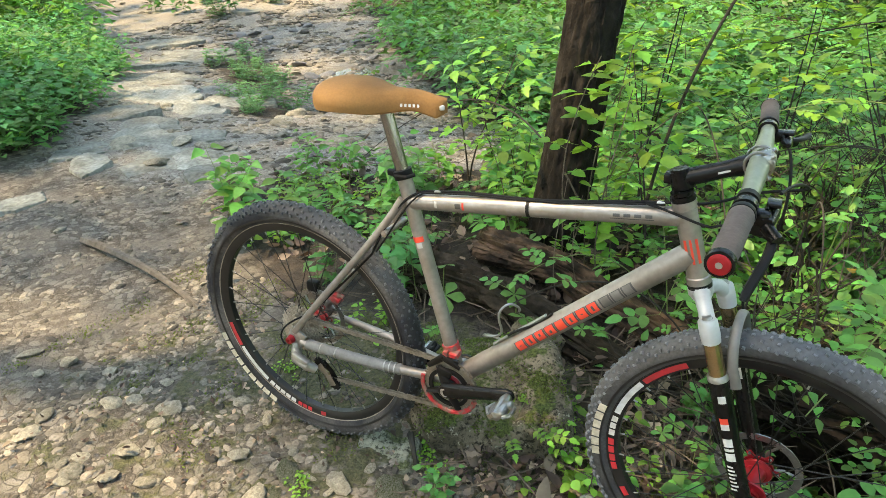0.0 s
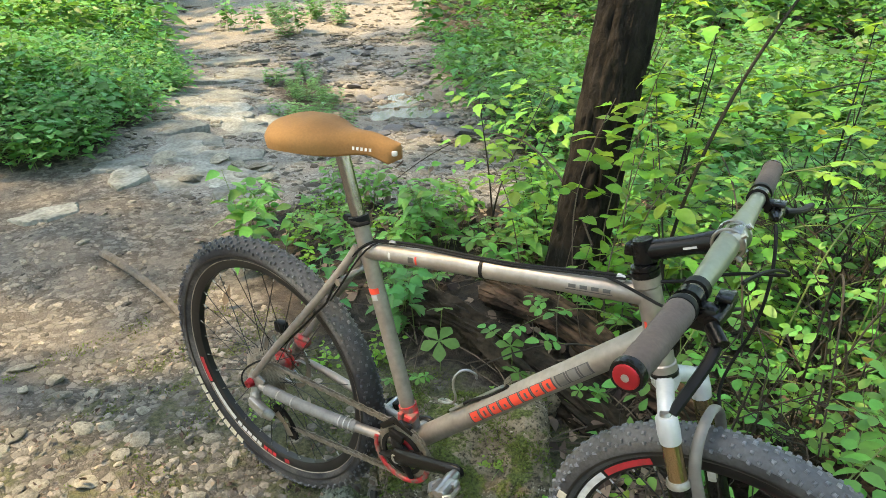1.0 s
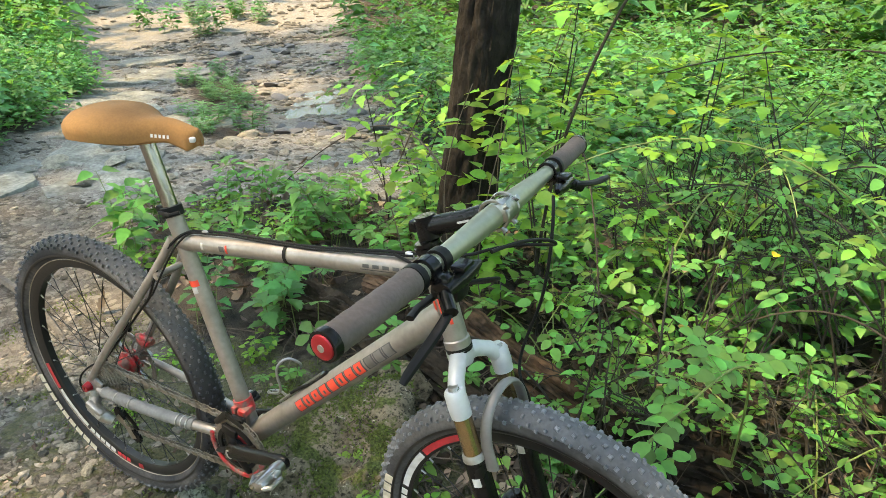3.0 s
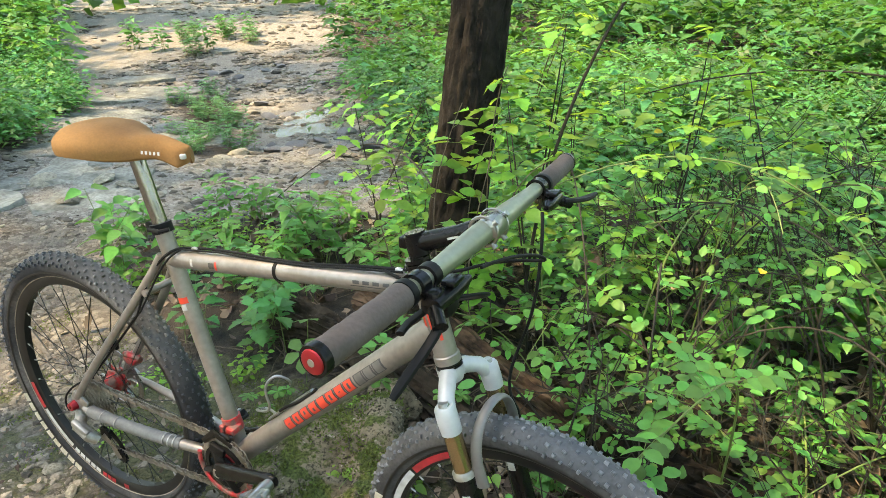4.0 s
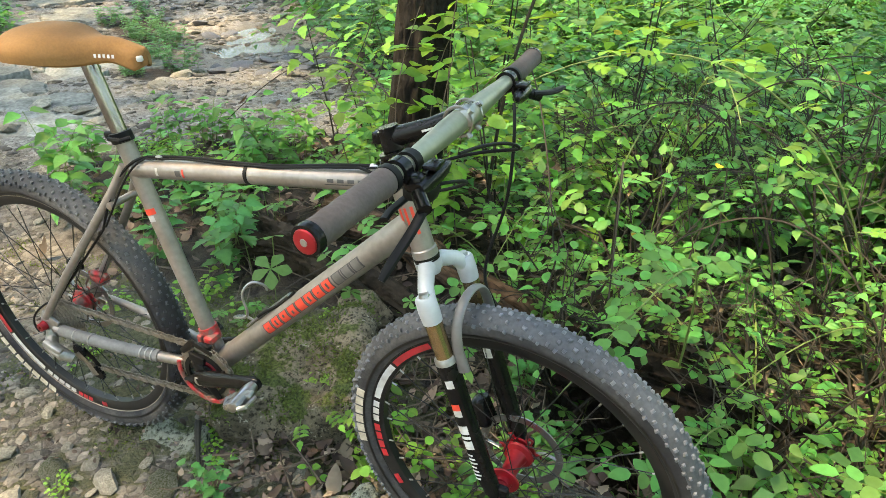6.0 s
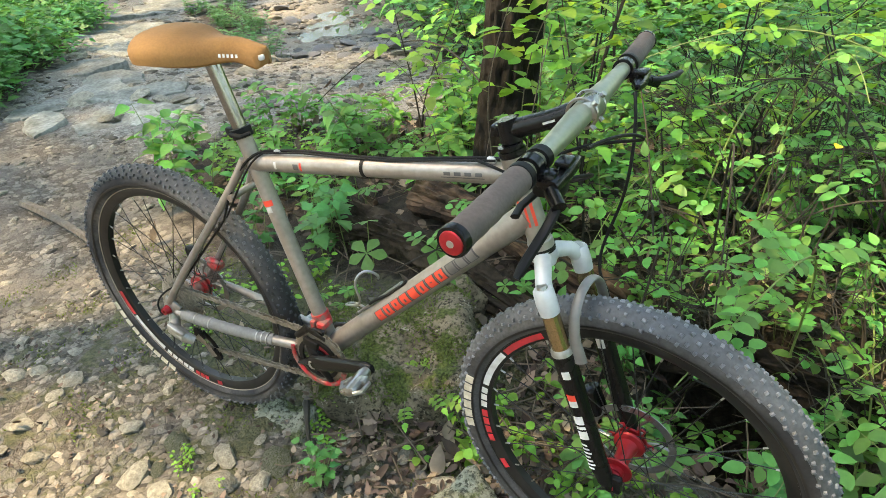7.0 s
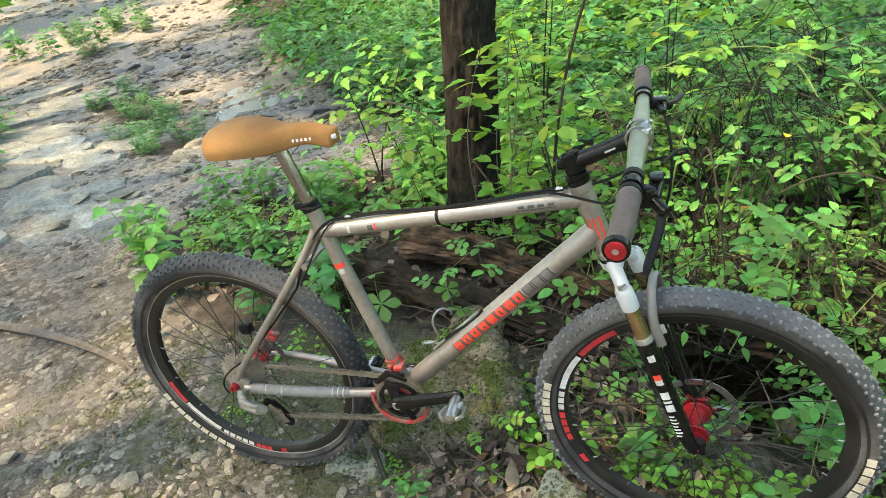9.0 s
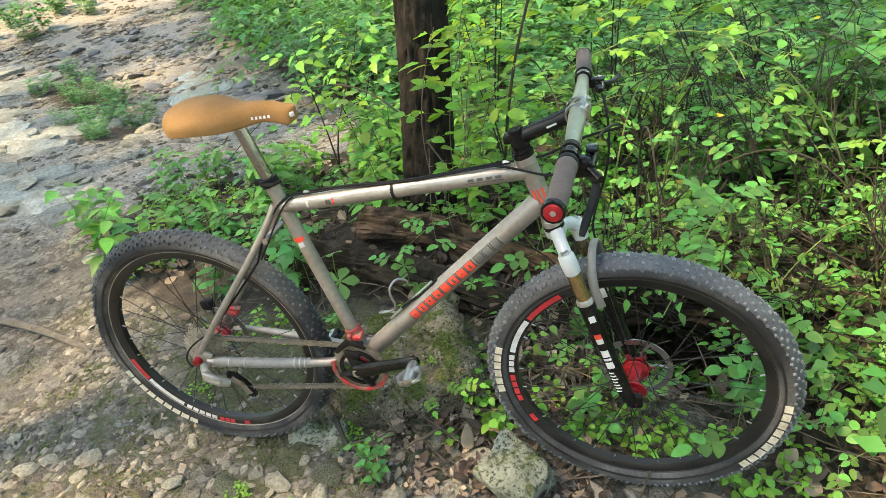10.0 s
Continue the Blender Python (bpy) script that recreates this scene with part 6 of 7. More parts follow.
# ---- undergrowth beside the bicycle: plants of several kinds ----
KINDS = {
    "herb": [plant_thing("woodland_herb", herb(s, 5, h, ln, OVATE), GREEN_STEM, LEAF, "leafy green woodland herb with pointed oval leaves", "plant", "undergrowth plants") for s, h, ln in ((1, 0.34, 0.075), (2, 0.42, 0.085), (3, 0.28, 0.065))],
    "rose": [plant_thing("wild_rose_bush", rose(s, c, ln, sz, 5, 0.9, True, 0.085), DARK_TWIG if s % 2 else GREEN_STEM, LEAF, "wild rose bush with small rounded leaflets on arching canes", "shrub", "rose bushes") for s, c, ln, sz in ((5, 5, 0.75, 0.042), (6, 4, 0.95, 0.045), (7, 6, 0.55, 0.04))],
    "bright": [plant_thing("sapling", sapling(s, h, sz, 3, 7, LOBED, 0.62), DARK_TWIG, LEAF_BRIGHT, "young sapling with light green lobed leaflets", "sapling", "saplings") for s, h, sz in ((8, 0.85, 0.07), (9, 0.65, 0.065), (10, 1.1, 0.075))],
    "cool": [plant_thing("woodland_herb", herb(s, 4, h, ln, LOBED, 5, 0.1, 0.75), GREEN_STEM, LEAF_COOL, "bluish green herb with broad toothed leaves", "plant", "undergrowth plants") for s, h, ln in ((12, 0.3, 0.07), (13, 0.4, 0.08))],
    "creeper": [plant_thing("creeper", creeper(s, n, sz, 0.16, 0.16), GREEN_STEM, LEAF, "low creeper with five-fingered green leaves", "plant", "creepers") for s, n, sz in ((14, 7, 0.065), (15, 10, 0.055))],
    "low": [plant_thing("ground_cover", herb(s, 9, 0.13, 0.034, ROUND, 4, 0.16, 0.7), GREEN_STEM, LEAF_BRIGHT, "low bright green ground cover with small round leaves", "plant", "ground cover plants") for s in (16, 17)],
    "feather": [plant_thing("trail_weed", feathery(s, 8, 0.26), GREEN_STEM, LEAF_PALE, "feathery green weed growing in the trail", "plant", "trail weeds") for s in (18, 19)],
    "thorn": [plant_thing("thorn_bush", thorn(s, 0.95), DARK_TWIG, LEAF, "bare dark thorny twigs with few leaves", "shrub", "thorn bushes") for s in (20, 21)],
}
placed = {ob: False for v in KINDS.values() for ob in v}


def put_plant(kind, x, y, size=1.0, turn=None, which=None, sink=0.0, tilt=0.0):
    """Sets the kind's first plants themselves, then copies of them."""
    obs = KINDS[kind]
    ob = obs[which % len(obs)] if which is not None else rng.choice(obs)
    m = pose(x, y, ground_z(x, y) - sink, rng.gauss(0, 4) + tilt, rng.gauss(0, 4), rng.uniform(0, 360) if turn is None else turn)
    if not placed[ob]:
        placed[ob] = True
        ob.matrix_basis = m @ Matrix.Diagonal((size, size, size, 1))
        return ob
    c = copy_thing(ob, m)
    c.scale = (size, size, size)
    return c


def scatter(count, box, poly, mix, size, gap, keep=None):
    """Plants at random over a box inside an outline, no two nearer than gap."""
    pts, tries = [], 0
    names, weights = zip(*mix)
    while len(pts) < count and tries < count * 40:
        tries += 1
        x, y = rng.uniform(box[0], box[1]), rng.uniform(box[2], box[3])
        if not inside(poly, x, y) or (keep and not keep(x, y)):
            continue
        if math.hypot(x - TREE_AT[0], y - TREE_AT[1]) < 0.2 or any((x - a) ** 2 + (y - b) ** 2 < gap * gap for a, b in pts):
            continue
        pts.append((x, y))
        put_plant(rng.choices(names, weights)[0], x, y, rng.uniform(*size))


def off_logs(x, y):
    """Clear of the fallen logs and the hollow."""
    return not (-0.15 < x < 0.85 and 0.62 - 0.1 * x < y < 1.1 - 0.25 * x) and math.hypot((x - 1.25) / 0.26, (y - 0.58) / 0.26) > 1


# strip between the bicycle and the trail
scatter(38, (-1.5, 0.3, 0.55, 2.0), WOODS, [("herb", 4), ("cool", 2), ("creeper", 3), ("low", 2), ("bright", 1)], (0.7, 1.05), 0.13, off_logs)
# round the tree and behind the bars
scatter(34, (0.45, 2.3, 1.05, 2.6), WOODS, [("herb", 3), ("bright", 1.5), ("rose", 6), ("cool", 3)], (0.75, 1.1), 0.16, off_logs)
# beside and behind the front wheel
scatter(38, (0.85, 2.3, -0.3, 1.05), WOODS, [("rose", 6), ("low", 2), ("creeper", 4), ("cool", 1)], (0.5, 0.95), 0.13, lambda x, y: off_logs(x, y) and not (x < 1.75 and y < 0.25))
scatter(24, (0.9, 2.4, 0.45, 2.0), WOODS, [("thorn", 1)], (0.85, 1.3), 0.24, off_logs)
scatter(9, (-0.6, 0.45, 1.5, 2.4), WOODS, [("herb", 3), ("cool", 2)], (0.7, 0.95), 0.2, off_logs)
scatter(7, (1.7, 2.6, 1.5, 3.0), WOODS, [("herb", 1), ("cool", 1)], (1.7, 2.3), 0.35)
scatter(60, (-1.6, 3.8, 2.0, 4.6), WOODS, [("herb", 4), ("bright", 2), ("cool", 3), ("rose", 2)], (0.9, 1.35), 0.24)
scatter(10, (-10.5, -8.2, 8, 10), [(-10.5, 8), (-8.2, 8), (-8.2, 10), (-10.5, 10)], [("feather", 2), ("cool", 2)], (1.6, 2.4), 0.4)
scatter(17, (-6, -2.4, 2.6, 5.7), CLUMP, [("feather", 1)], (0.7, 1.15), 0.22)
scatter(40, (-6, -3.2, 0.8, 4.0), LEFT_BANK, [("feather", 3), ("herb", 3), ("low", 2)], (1.0, 1.6), 0.22)
for x, y, kind, size in ((0.345, 0.0, "low", 0.3), (0.43, -0.11, "cool", 0.34), (0.25, -0.3, "low", 0.3), (0.64, 0.16, "low", 0.8), (0.70, 0.26, "low", 0.9), (0.06, 0.42, "creeper", 0.55), (-0.12, 0.5, "low", 0.7),
                         (0.36, 0.5, "low", 0.7), (-0.32, 0.4, "low", 0.6), (1.0, 0.14, "low", 0.6), (0.95, 0.3, "creeper", 0.8), (0.3, 0.08, "low", 0.35),
                         (0.62, 1.12, "bright", 0.95), (0.5, 1.5, "bright", 1.1), (-0.02, 1.5, "bright", 0.8), (0.85, 1.3, "bright", 1.05), (1.0, 1.6, "bright", 1.1), (0.75, 0.95, "rose", 0.8), (1.5, -0.12, "low", 0.5),
                         (1.66, 0.2, "rose", 0.5), (1.06, 0.2, "creeper", 0.9), (1.44, 0.06, "low", 0.6), (0.92, 0.16, "low", 0.7), (1.12, 0.12, "low", 0.8), (1.3, 0.06, "low", 0.8), (1.5, 0.35, "creeper", 1.1), (1.02, 0.42, "creeper", 1.0), (1.36, -0.16, "low", 0.5), (1.25, -0.2, "low", 0.4), (1.72, 0.35, "rose", 0.6), (1.9, 0.1, "rose", 0.7), (1.8, -0.1, "creeper", 1.1), (1.24, 0.78, "rose", 0.7), (1.52, 0.58, "rose", 0.7), (1.0, 0.62, "creeper", 1.2), (1.38, 0.74, "cool", 0.9), (0.5, 0.72, "creeper", 0.6), (-0.25, 0.15, "low", 0.3), (0.1, -0.22, "low", 0.3)):
    put_plant(kind, x, y, size)


# the five-fingered plant in front of the log, each leaf a part
def five_leaf(x, y, z, size, turn):
    root = new("five_leaf_seedling")
    root.matrix_basis = pose(x, y, ground_z(x, y), 0, 0, turn)
    tagged(root, "seedling with one whorl of five green leaves", "plant", "five-leaf seedlings")
    h = z - ground_z(x, y)
    part("stem", Shape().sweep([(0, 0, -0.02), (0.006, 0, h * 0.6), (0, 0, h)], 0.0018, 5), GREEN_STEM, root)
    r = random.Random(int(x * 100))
    n = Vector((0.15, -0.45, 1)).normalized()
    a = Vector((1, 0, -0.15)).normalized()
    b = n.cross(a).normalized()
    for i in range(5):
        w = i * 6.28 / 5 + 0.3
        fo = Foliage()
        fo.leaf((0, 0, h), a * math.cos(w) + b * math.sin(w), n, size * r.uniform(0.85, 1.1), size * 0.62, OBOVATE, 0.12, 0.15)
        part("leaf", fo, LEAF, root, smooth=60)


five_leaf(0.075, 0.60, 0.115, 0.075, 0)
five_leaf(0.30, 0.66, 0.14, 0.055, 50)
five_leaf(0.36, 0.60, 0.10, 0.05, 120)
five_leaf(0.02, 0.70, 0.17, 0.05, 200)


def fern_seedling(x, y, z):
    """A low plant with feathered light green leaves, rooted in the crack before the boulder."""
    root = new("fern_seedling")
    root.matrix_basis = pose(x, y, z)
    tagged(root, "light green feathered seedling growing over the mossy rock", "plant")
    r = random.Random(14)
    for k in range(9):
        w = -0.9 + 0.42 * k + r.uniform(-0.15, 0.15)
        d = around(r, w, r.uniform(0.25, 0.7))
        base = Vector((r.gauss(0, 0.012), r.gauss(0, 0.012), 0))
        stalk = base + d * r.uniform(0.03, 0.06)
        st, fo = Shape().sweep([base - Vector((0, 0, 0.02)), stalk], 0.0012, 4), Foliage()
        pinnate(st, fo, r, stalk, Vector((d.x, d.y, 0.12)), 7, r.uniform(0.022, 0.03), LOBED, 0.62, Vector((0.1, -0.35, 1)))
        frond = part("frond", fo, LEAF_BRIGHT, root, smooth=60)
        part("stalk", st, GREEN_STEM, frond)


fern_seedling(0.51, 0.165, 0.06)


# ---- long canes and dead sticks ----
def cane(pts, r, mat, label, leaves=0, leaf_mat=None, size=0.035, leaflets=5, seed=0, name="cane"):
    root = new(name)
    tagged(root, label, "cane" if leaves else "stick")
    path = bezier(*pts, 18)
    part("stem", Shape().sweep(path, [r * (1 - 0.03 * i) for i in range(19)], 6), mat, root)
    if leaves:
        rr = random.Random(seed)
        st, fo = Shape(), Foliage()
        for i in range(leaves):
            t = (i + 0.5) / leaves * 17.9
            k = int(t)
            p = lerp(path[k], path[k + 1], t - k)
            d = around(rr, rr.uniform(0, 6.28), rr.uniform(0, 0.5))
            pinnate(st, fo, rr, p, d, leaflets, size * rr.uniform(0.8, 1.15))
        tagged(part("stalk", st, GREEN_STEM, root), kind="stuff")
        tagged(part("foliage", fo, leaf_mat or LEAF, root, smooth=60), kind="stuff")
    return root


cane(((0.35, 1.15, 0.30), (0.0, 1.5, 0.62), (-0.5, 1.9, 0.58), (-1.0, 1.7, 0.12)), 0.0045, DARK_TWIG, "dark arching bare cane over the plants")
cane(((1.3, 0.6, 0.1), (1.32, 0.5, 0.55), (1.3, 0.32, 0.62), (1.12, 0.06, 0.40)), 0.003, GREEN_STEM, "green rose cane bowing over the front wheel", 12, LEAF, 0.036, 7, 3)
cane(((1.75, 0.9, 0.0), (1.6, 0.8, 0.8), (1.2, 0.75, 0.95), (0.85, 0.62, 0.75)), 0.003, GREEN_STEM, "green arching rose cane with small leaflets", 12, LEAF_BRIGHT, 0.03, 7, 4)
cane(((2.3, 1.4, 0.2), (2.0, 1.2, 1.0), (1.4, 1.2, 1.05), (0.9, 1.3, 0.85)), 0.004, DARK_TWIG, "dark arching cane with sparse leaves", 8, LEAF, 0.034, 5, 5)
cane(((0.55, 1.25, 0.0), (0.6, 1.2, 0.6), (0.75, 1.1, 1.0), (1.0, 1.2, 1.35)), 0.007, DARK_TWIG, "dark leaning shrub stem with light leaves", 12, LEAF_BRIGHT, 0.045, 5, 6)
cane(((0.32, 1.08, 0.05), (0.36, 0.98, 0.4), (0.30, 0.95, 0.5), (0.45, 0.98, 0.85)), 0.003, TWIG, "thin pale vine before the tree", 7, LEAF_BRIGHT, 0.055, 3, 7)
cane(((0.48, 1.0, 0.05), (0.46, 0.92, 0.3), (0.52, 0.9, 0.5), (0.55, 1.0, 0.75)), 0.0028, TWIG, "thin pale vine before the tree", 6, LEAF_BRIGHT, 0.055, 3, 8)
cane(((0.45, 0.9, 0.03), (0.43, 0.82, 0.2), (0.42, 0.84, 0.3), (0.44, 0.9, 0.42)), 0.0022, TWIG, "thin dry stem leaning on the log")
cane(((0.38, 0.86, 0.03), (0.36, 0.8, 0.2), (0.38, 0.84, 0.3), (0.37, 0.95, 0.45)), 0.0022, TWIG, "thin dry stem leaning on the log")
cane(((-1.75, 0.53, 0.01), (-1.4, 0.47, 0.035), (-1.1, 0.42, 0.03), (-0.8, 0.315, 0.005)), 0.021, GREY_WOOD, "grey fallen branch across the trail edge", name="branch")
cane(((0.262, 0.04, 0.045), (0.28, 0.015, 0.045), (0.30, -0.01, 0.035), (0.33, -0.045, 0.015)), 0.0095, DARK_TWIG, "short black rotten stick between the rocks", name="branch")
cane(((0.36, -0.15, 0.02), (0.42, -0.1, 0.03), (0.5, -0.02, 0.03), (0.56, 0.06, 0.02)), 0.003, TWIG, "pale dry twig on the ground", name="branch")

for i in range(44):
    x, y = rng.uniform(0.95, 2.3), rng.uniform(0.5, 2.1)
    w = rng.uniform(0, 6.28)
    ln = rng.uniform(0.35, 0.8)
    h = rng.uniform(0.45, 0.95)
    g = ground_z(x, y)
    dx, dy = math.cos(w) * ln, math.sin(w) * ln * 0.6
    cane(((x, y, g), (x + dx * 0.3, y + dy * 0.3, g + h * 0.75), (x + dx * 0.8, y + dy * 0.8, g + h * 1.1), (x + dx * 1.5, y + dy * 1.5, g + h * rng.uniform(0.35, 0.9))), rng.uniform(0.0022, 0.004), DARK_TWIG if i % 4 else GREEN_STEM,
         "dark thin rose cane arching through the thicket", 2 if i % 2 else 4, LEAF, 0.036, 5, 60 + i)
for i, (x, y, z, dx) in enumerate(((0.44, 1.14, 0.55, 0.12), (0.40, 1.12, 0.8, 0.16), (0.10, 1.14, 0.6, -0.14), (0.46, 1.16, 0.95, 0.1), (0.36, 1.1, 0.4, 0.2), (0.5, 1.1, 0.7, 0.22))):
    cane(((x, y, 0.0), (x - 0.02, y - 0.04, z * 0.5), (x + dx * 0.3, y - 0.06, z * 0.9), (x + dx, y - 0.1, z)), 0.0026, TWIG, "thin vine with light green leaves before the trunk", 7, LEAF_BRIGHT, 0.062, 3, 90 + i)

# ---- flat slabs and stones of the trail ----
def slab_shape(rx, ry, thick, seed):
    """A flat broken slab: a jagged outline, a stepped and dished top."""
    r = random.Random(seed)
    k, corners = 42, 6
    spokes = [(6.283 * (i + r.uniform(-0.28, 0.28)) / corners, r.uniform(0.72, 1.2)) for i in range(corners)]
    pts = [(math.cos(w) * rx * f, math.sin(w) * ry * f) for w, f in spokes]
    ring = []
    for i in range(k):
        u = i / k * corners
        a, b = pts[int(u) % corners], pts[(int(u) + 1) % corners]
        t = u - int(u)
        j = 1 + 0.09 * noise.noise((i * 0.9, seed, 0.0)) + 0.05 * noise.noise((i * 2.3, seed, 4.0))
        ring.append(((a[0] + (b[0] - a[0]) * t) * j, (a[1] + (b[1] - a[1]) * t) * j))
    verts, faces = [], []
    levels = ((1.0, -thick), (1.01, -0.012), (0.985, -0.002), (0.9, 0.0), (0.7, 0.001), (0.45, 0.001), (0.2, 0.001))
    for f, z in levels:
        for x, y in ring:
            q = (x * f, y * f)
            dent = 0.016 * noise.noise((q[0] * 5 + seed, q[1] * 5, 0)) + 0.008 * math.floor(3 * noise.noise((q[0] * 4, q[1] * 4, seed))) + 0.004 * noise.noise((q[0] * 25, q[1] * 25, seed))
            verts.append((q[0], q[1], z + (dent if z > -0.02 else 0)))
    for a in range(len(levels) - 1):
        for i in range(k):
            j = (i + 1) % k
            faces.append((a * k + i, a * k + j, (a + 1) * k + j, (a + 1) * k + i))
    faces.append(tuple((len(levels) - 1) * k + i for i in range(k)))
    return Shape().add(verts, faces)


SLABS = [(-2.94, 1.80, 0.34, 0.2, -15), (-2.3, 1.38, 0.2, 0.14, 20), (-1.86, 1.42, 0.2, 0.14, -30), (-3.95, 2.8, 0.34, 0.2, 10), (-3.32, 2.66, 0.36, 0.2, -8), (-3.5, 3.3, 0.34, 0.2, 15),
         (-8.4, 8.65, 0.4, 0.25, 0), (-6.6, 4.75, 0.75, 0.3, 30), (-6.3, 5.5, 0.6, 0.3, 15), (-5.2, 3.35, 0.4, 0.24, 20), (-2.52, 0.66, 0.16, 0.11, 40), (-3.2, 2.1, 0.3, 0.2, 5), (-2.5, 1.9, 0.26, 0.17, 60),
         (-4.6, 3.5, 0.4, 0.25, -20), (-7.6, 6.0, 0.6, 0.3, 25), (-4.3, 3.9, 0.3, 0.2, 0), (-2.1, 1.75, 0.18, 0.12, 10), (-2.7, 1.25, 0.2, 0.13, -35), (-5.6, 4.1, 0.45, 0.25, 25), (-3.0, 1.45, 0.2, 0.14, 80), (-3.72, 2.24, 0.36, 0.26, 25), (-4.3, 3.08, 0.4, 0.28, -10), (-3.72, 2.93, 0.26, 0.2, 40), (-3.62, 3.62, 0.32, 0.2, 12), (-2.42, 1.58, 0.22, 0.17, 70), (-2.12, 1.6, 0.17, 0.15, 15),
         (-5.4, 3.85, 0.6, 0.26, 35), (-6.2, 5.2, 0.45, 0.25, 20), (-4.75, 3.15, 0.35, 0.22, 5)]
for i, (x, y, rx, ry, rz) in enumerate(SLABS):
    thing("stone_slab", slab_shape(rx * 1.12, ry * 1.15, 0.09, i + 50), SLAB, "flat grey slate slab set in the trail", "stone", "trail slabs", m=pose(x, y, ground_z(x, y) + 0.012 + 0.006 * (i % 3), rng.gauss(0, 1.5), rng.gauss(0, 1.5), rz))

stone_meshes = []
for i in range(10):
    s = rock_shape(1.0, rng.uniform(0.6, 0.95), rng.uniform(0.24, 0.42), 70 + i, 2, 0.3)
    stone_meshes.append(s)
pale = [s.mesh("stone", STONE, 30) for s in stone_meshes]
dark = [s.mesh("stone", DARK_STONE, 30) for s in stone_meshes[:5]]
green = [s.mesh("stone", GREEN_ROCK, 30) for s in stone_meshes[5:8]]


def stones(count, box, size, meshes, label, group, keep=lambda x, y: True):
    done = 0
    while done < count:
        x, y = rng.uniform(box[0], box[1]), rng.uniform(box[2], box[3])
        if not keep(x, y):
            continue
        done += 1
        s = size[0] + (size[1] - size[0]) * rng.random() ** 2.2
        ob = new("stone", rng.choice(meshes))
        ob.matrix_world = pose(x, y, ground_z(x, y) + s * 0.08, rng.gauss(0, 12), rng.gauss(0, 12), rng.uniform(0, 360)) @ Matrix.Diagonal((s, s, s, 1))
        tagged(ob, label, "stone", group)


def open_trail(x, y):
    return not inside(WOODS, x, y) and not inside(LEFT_BANK, x, y) and not inside(CLUMP, x, y)


def near_trail(x, y):
    return open_trail(x, y) and not (0.25 < x < 0.8 and 0.05 < y < 0.5) and not (-0.4 < x < 0.3 and y > 0.04 and rng.random() < 0.6) and not (abs(y) < 0.05 and (x < 0.3 or x > 0.85))


stones(70, (-0.6, 1.0, -0.5, 0.0), (0.014, 0.042), pale, "small pale stone lying on the trail", "near trail stones", near_trail)
stones(16, (0.3, 0.9, -0.35, 0.08), (0.025, 0.06), pale, "pale broken stone among dead leaves", "near trail stones", near_trail)
stones(10, (0.0, 0.9, -0.4, 0.02), (0.03, 0.05), green, "greenish lichen-stained stone on the trail", "near trail stones", near_trail)
stones(70, (-2.4, -0.4, -0.7, 1.2), (0.014, 0.045), pale, "small pale stone lying on the trail", "trail stones", near_trail)
stones(110, (-5.5, -1.2, 1.4, 5.0), (0.025, 0.11), pale, "pale angular stone in the trail", "trail stones", open_trail)
stones(45, (-3.2, -1.3, 3.4, 5.6), (0.04, 0.15), dark, "dark wet stone in the creek crossing", "creek stones", lambda x, y: math.hypot((x + 3.2) / 0.5, (y - 4.5) / 0.9) > 1 and edge_distance(WOODS, x, y) < 0.5)
stones(42, (-7.5, -3.2, 4.6, 8.0), (0.05, 0.16), dark, "dark wet stone in the creek crossing", "creek stones", open_trail)


for x, y, sz, rz, which, mesh_set in ((0.653, 0.015, 0.045, 20, 2, pale), (0.536, 0.04, 0.03, 70, 4, pale), (0.60, 0.06, 0.022, 10, 1, pale), (0.62, -0.06, 0.035, 130, 5, pale), (0.56, -0.13, 0.04, 200, 6, pale),
                                      (0.50, -0.02, 0.026, 40, 0, green), (0.30, -0.13, 0.05, 300, 1, green), (0.18, -0.17, 0.045, 160, 2, pale), (0.10, -0.14, 0.03, 80, 3, pale), (0.23, -0.24, 0.05, 15, 7, pale), (0.38, -0.27, 0.04, 95, 8, pale),
                                      (-0.12, -0.2, 0.035, 30, 9, pale), (-0.28, -0.02, 0.03, 10, 0, pale), (0.02, -0.3, 0.045, 110, 1, pale), (0.70, 0.10, 0.03, 0, 2, pale), (0.46, -0.2, 0.035, 60, 3, pale)):
    ob = new("stone", mesh_set[which])
    ob.matrix_world = pose(x, y, ground_z(x, y) + sz * 0.12, rng.gauss(0, 8), rng.gauss(0, 8), rz) @ Matrix.Diagonal((sz, sz, sz, 1))
    tagged(ob, "pale broken stone among dead leaves", "stone", "near trail stones")


# ---- shallow puddle ----
def puddle():
    k = 40
    verts = [(0, 0, 0)]
    for i in range(k):
        w = 6.28 * i / k
        r = 1 + 0.3 * noise.noise((math.cos(w) * 1.5, math.sin(w) * 1.5, 4))
        verts.append((math.cos(w) * 0.42 * r, math.sin(w) * 0.95 * r, 0))
    s = Shape().add(verts, [(0, i + 1, (i + 1) % k + 1) for i in range(k)])
    m = material("muddy_water", (0.1, 0.08, 0.052), (0.06, 0.048, 0.03), 5, 0.22, 0, 0.003, 10, 0.08, rough_var=0.1, spec=0.3)
    thing("puddle", s, m, "shallow muddy puddle on the trail", "puddle", kind="structure", m=pose(-3.25, 4.5, ground_z(-3.25, 4.5) + 0.012, 0, 0, 28))


puddle()

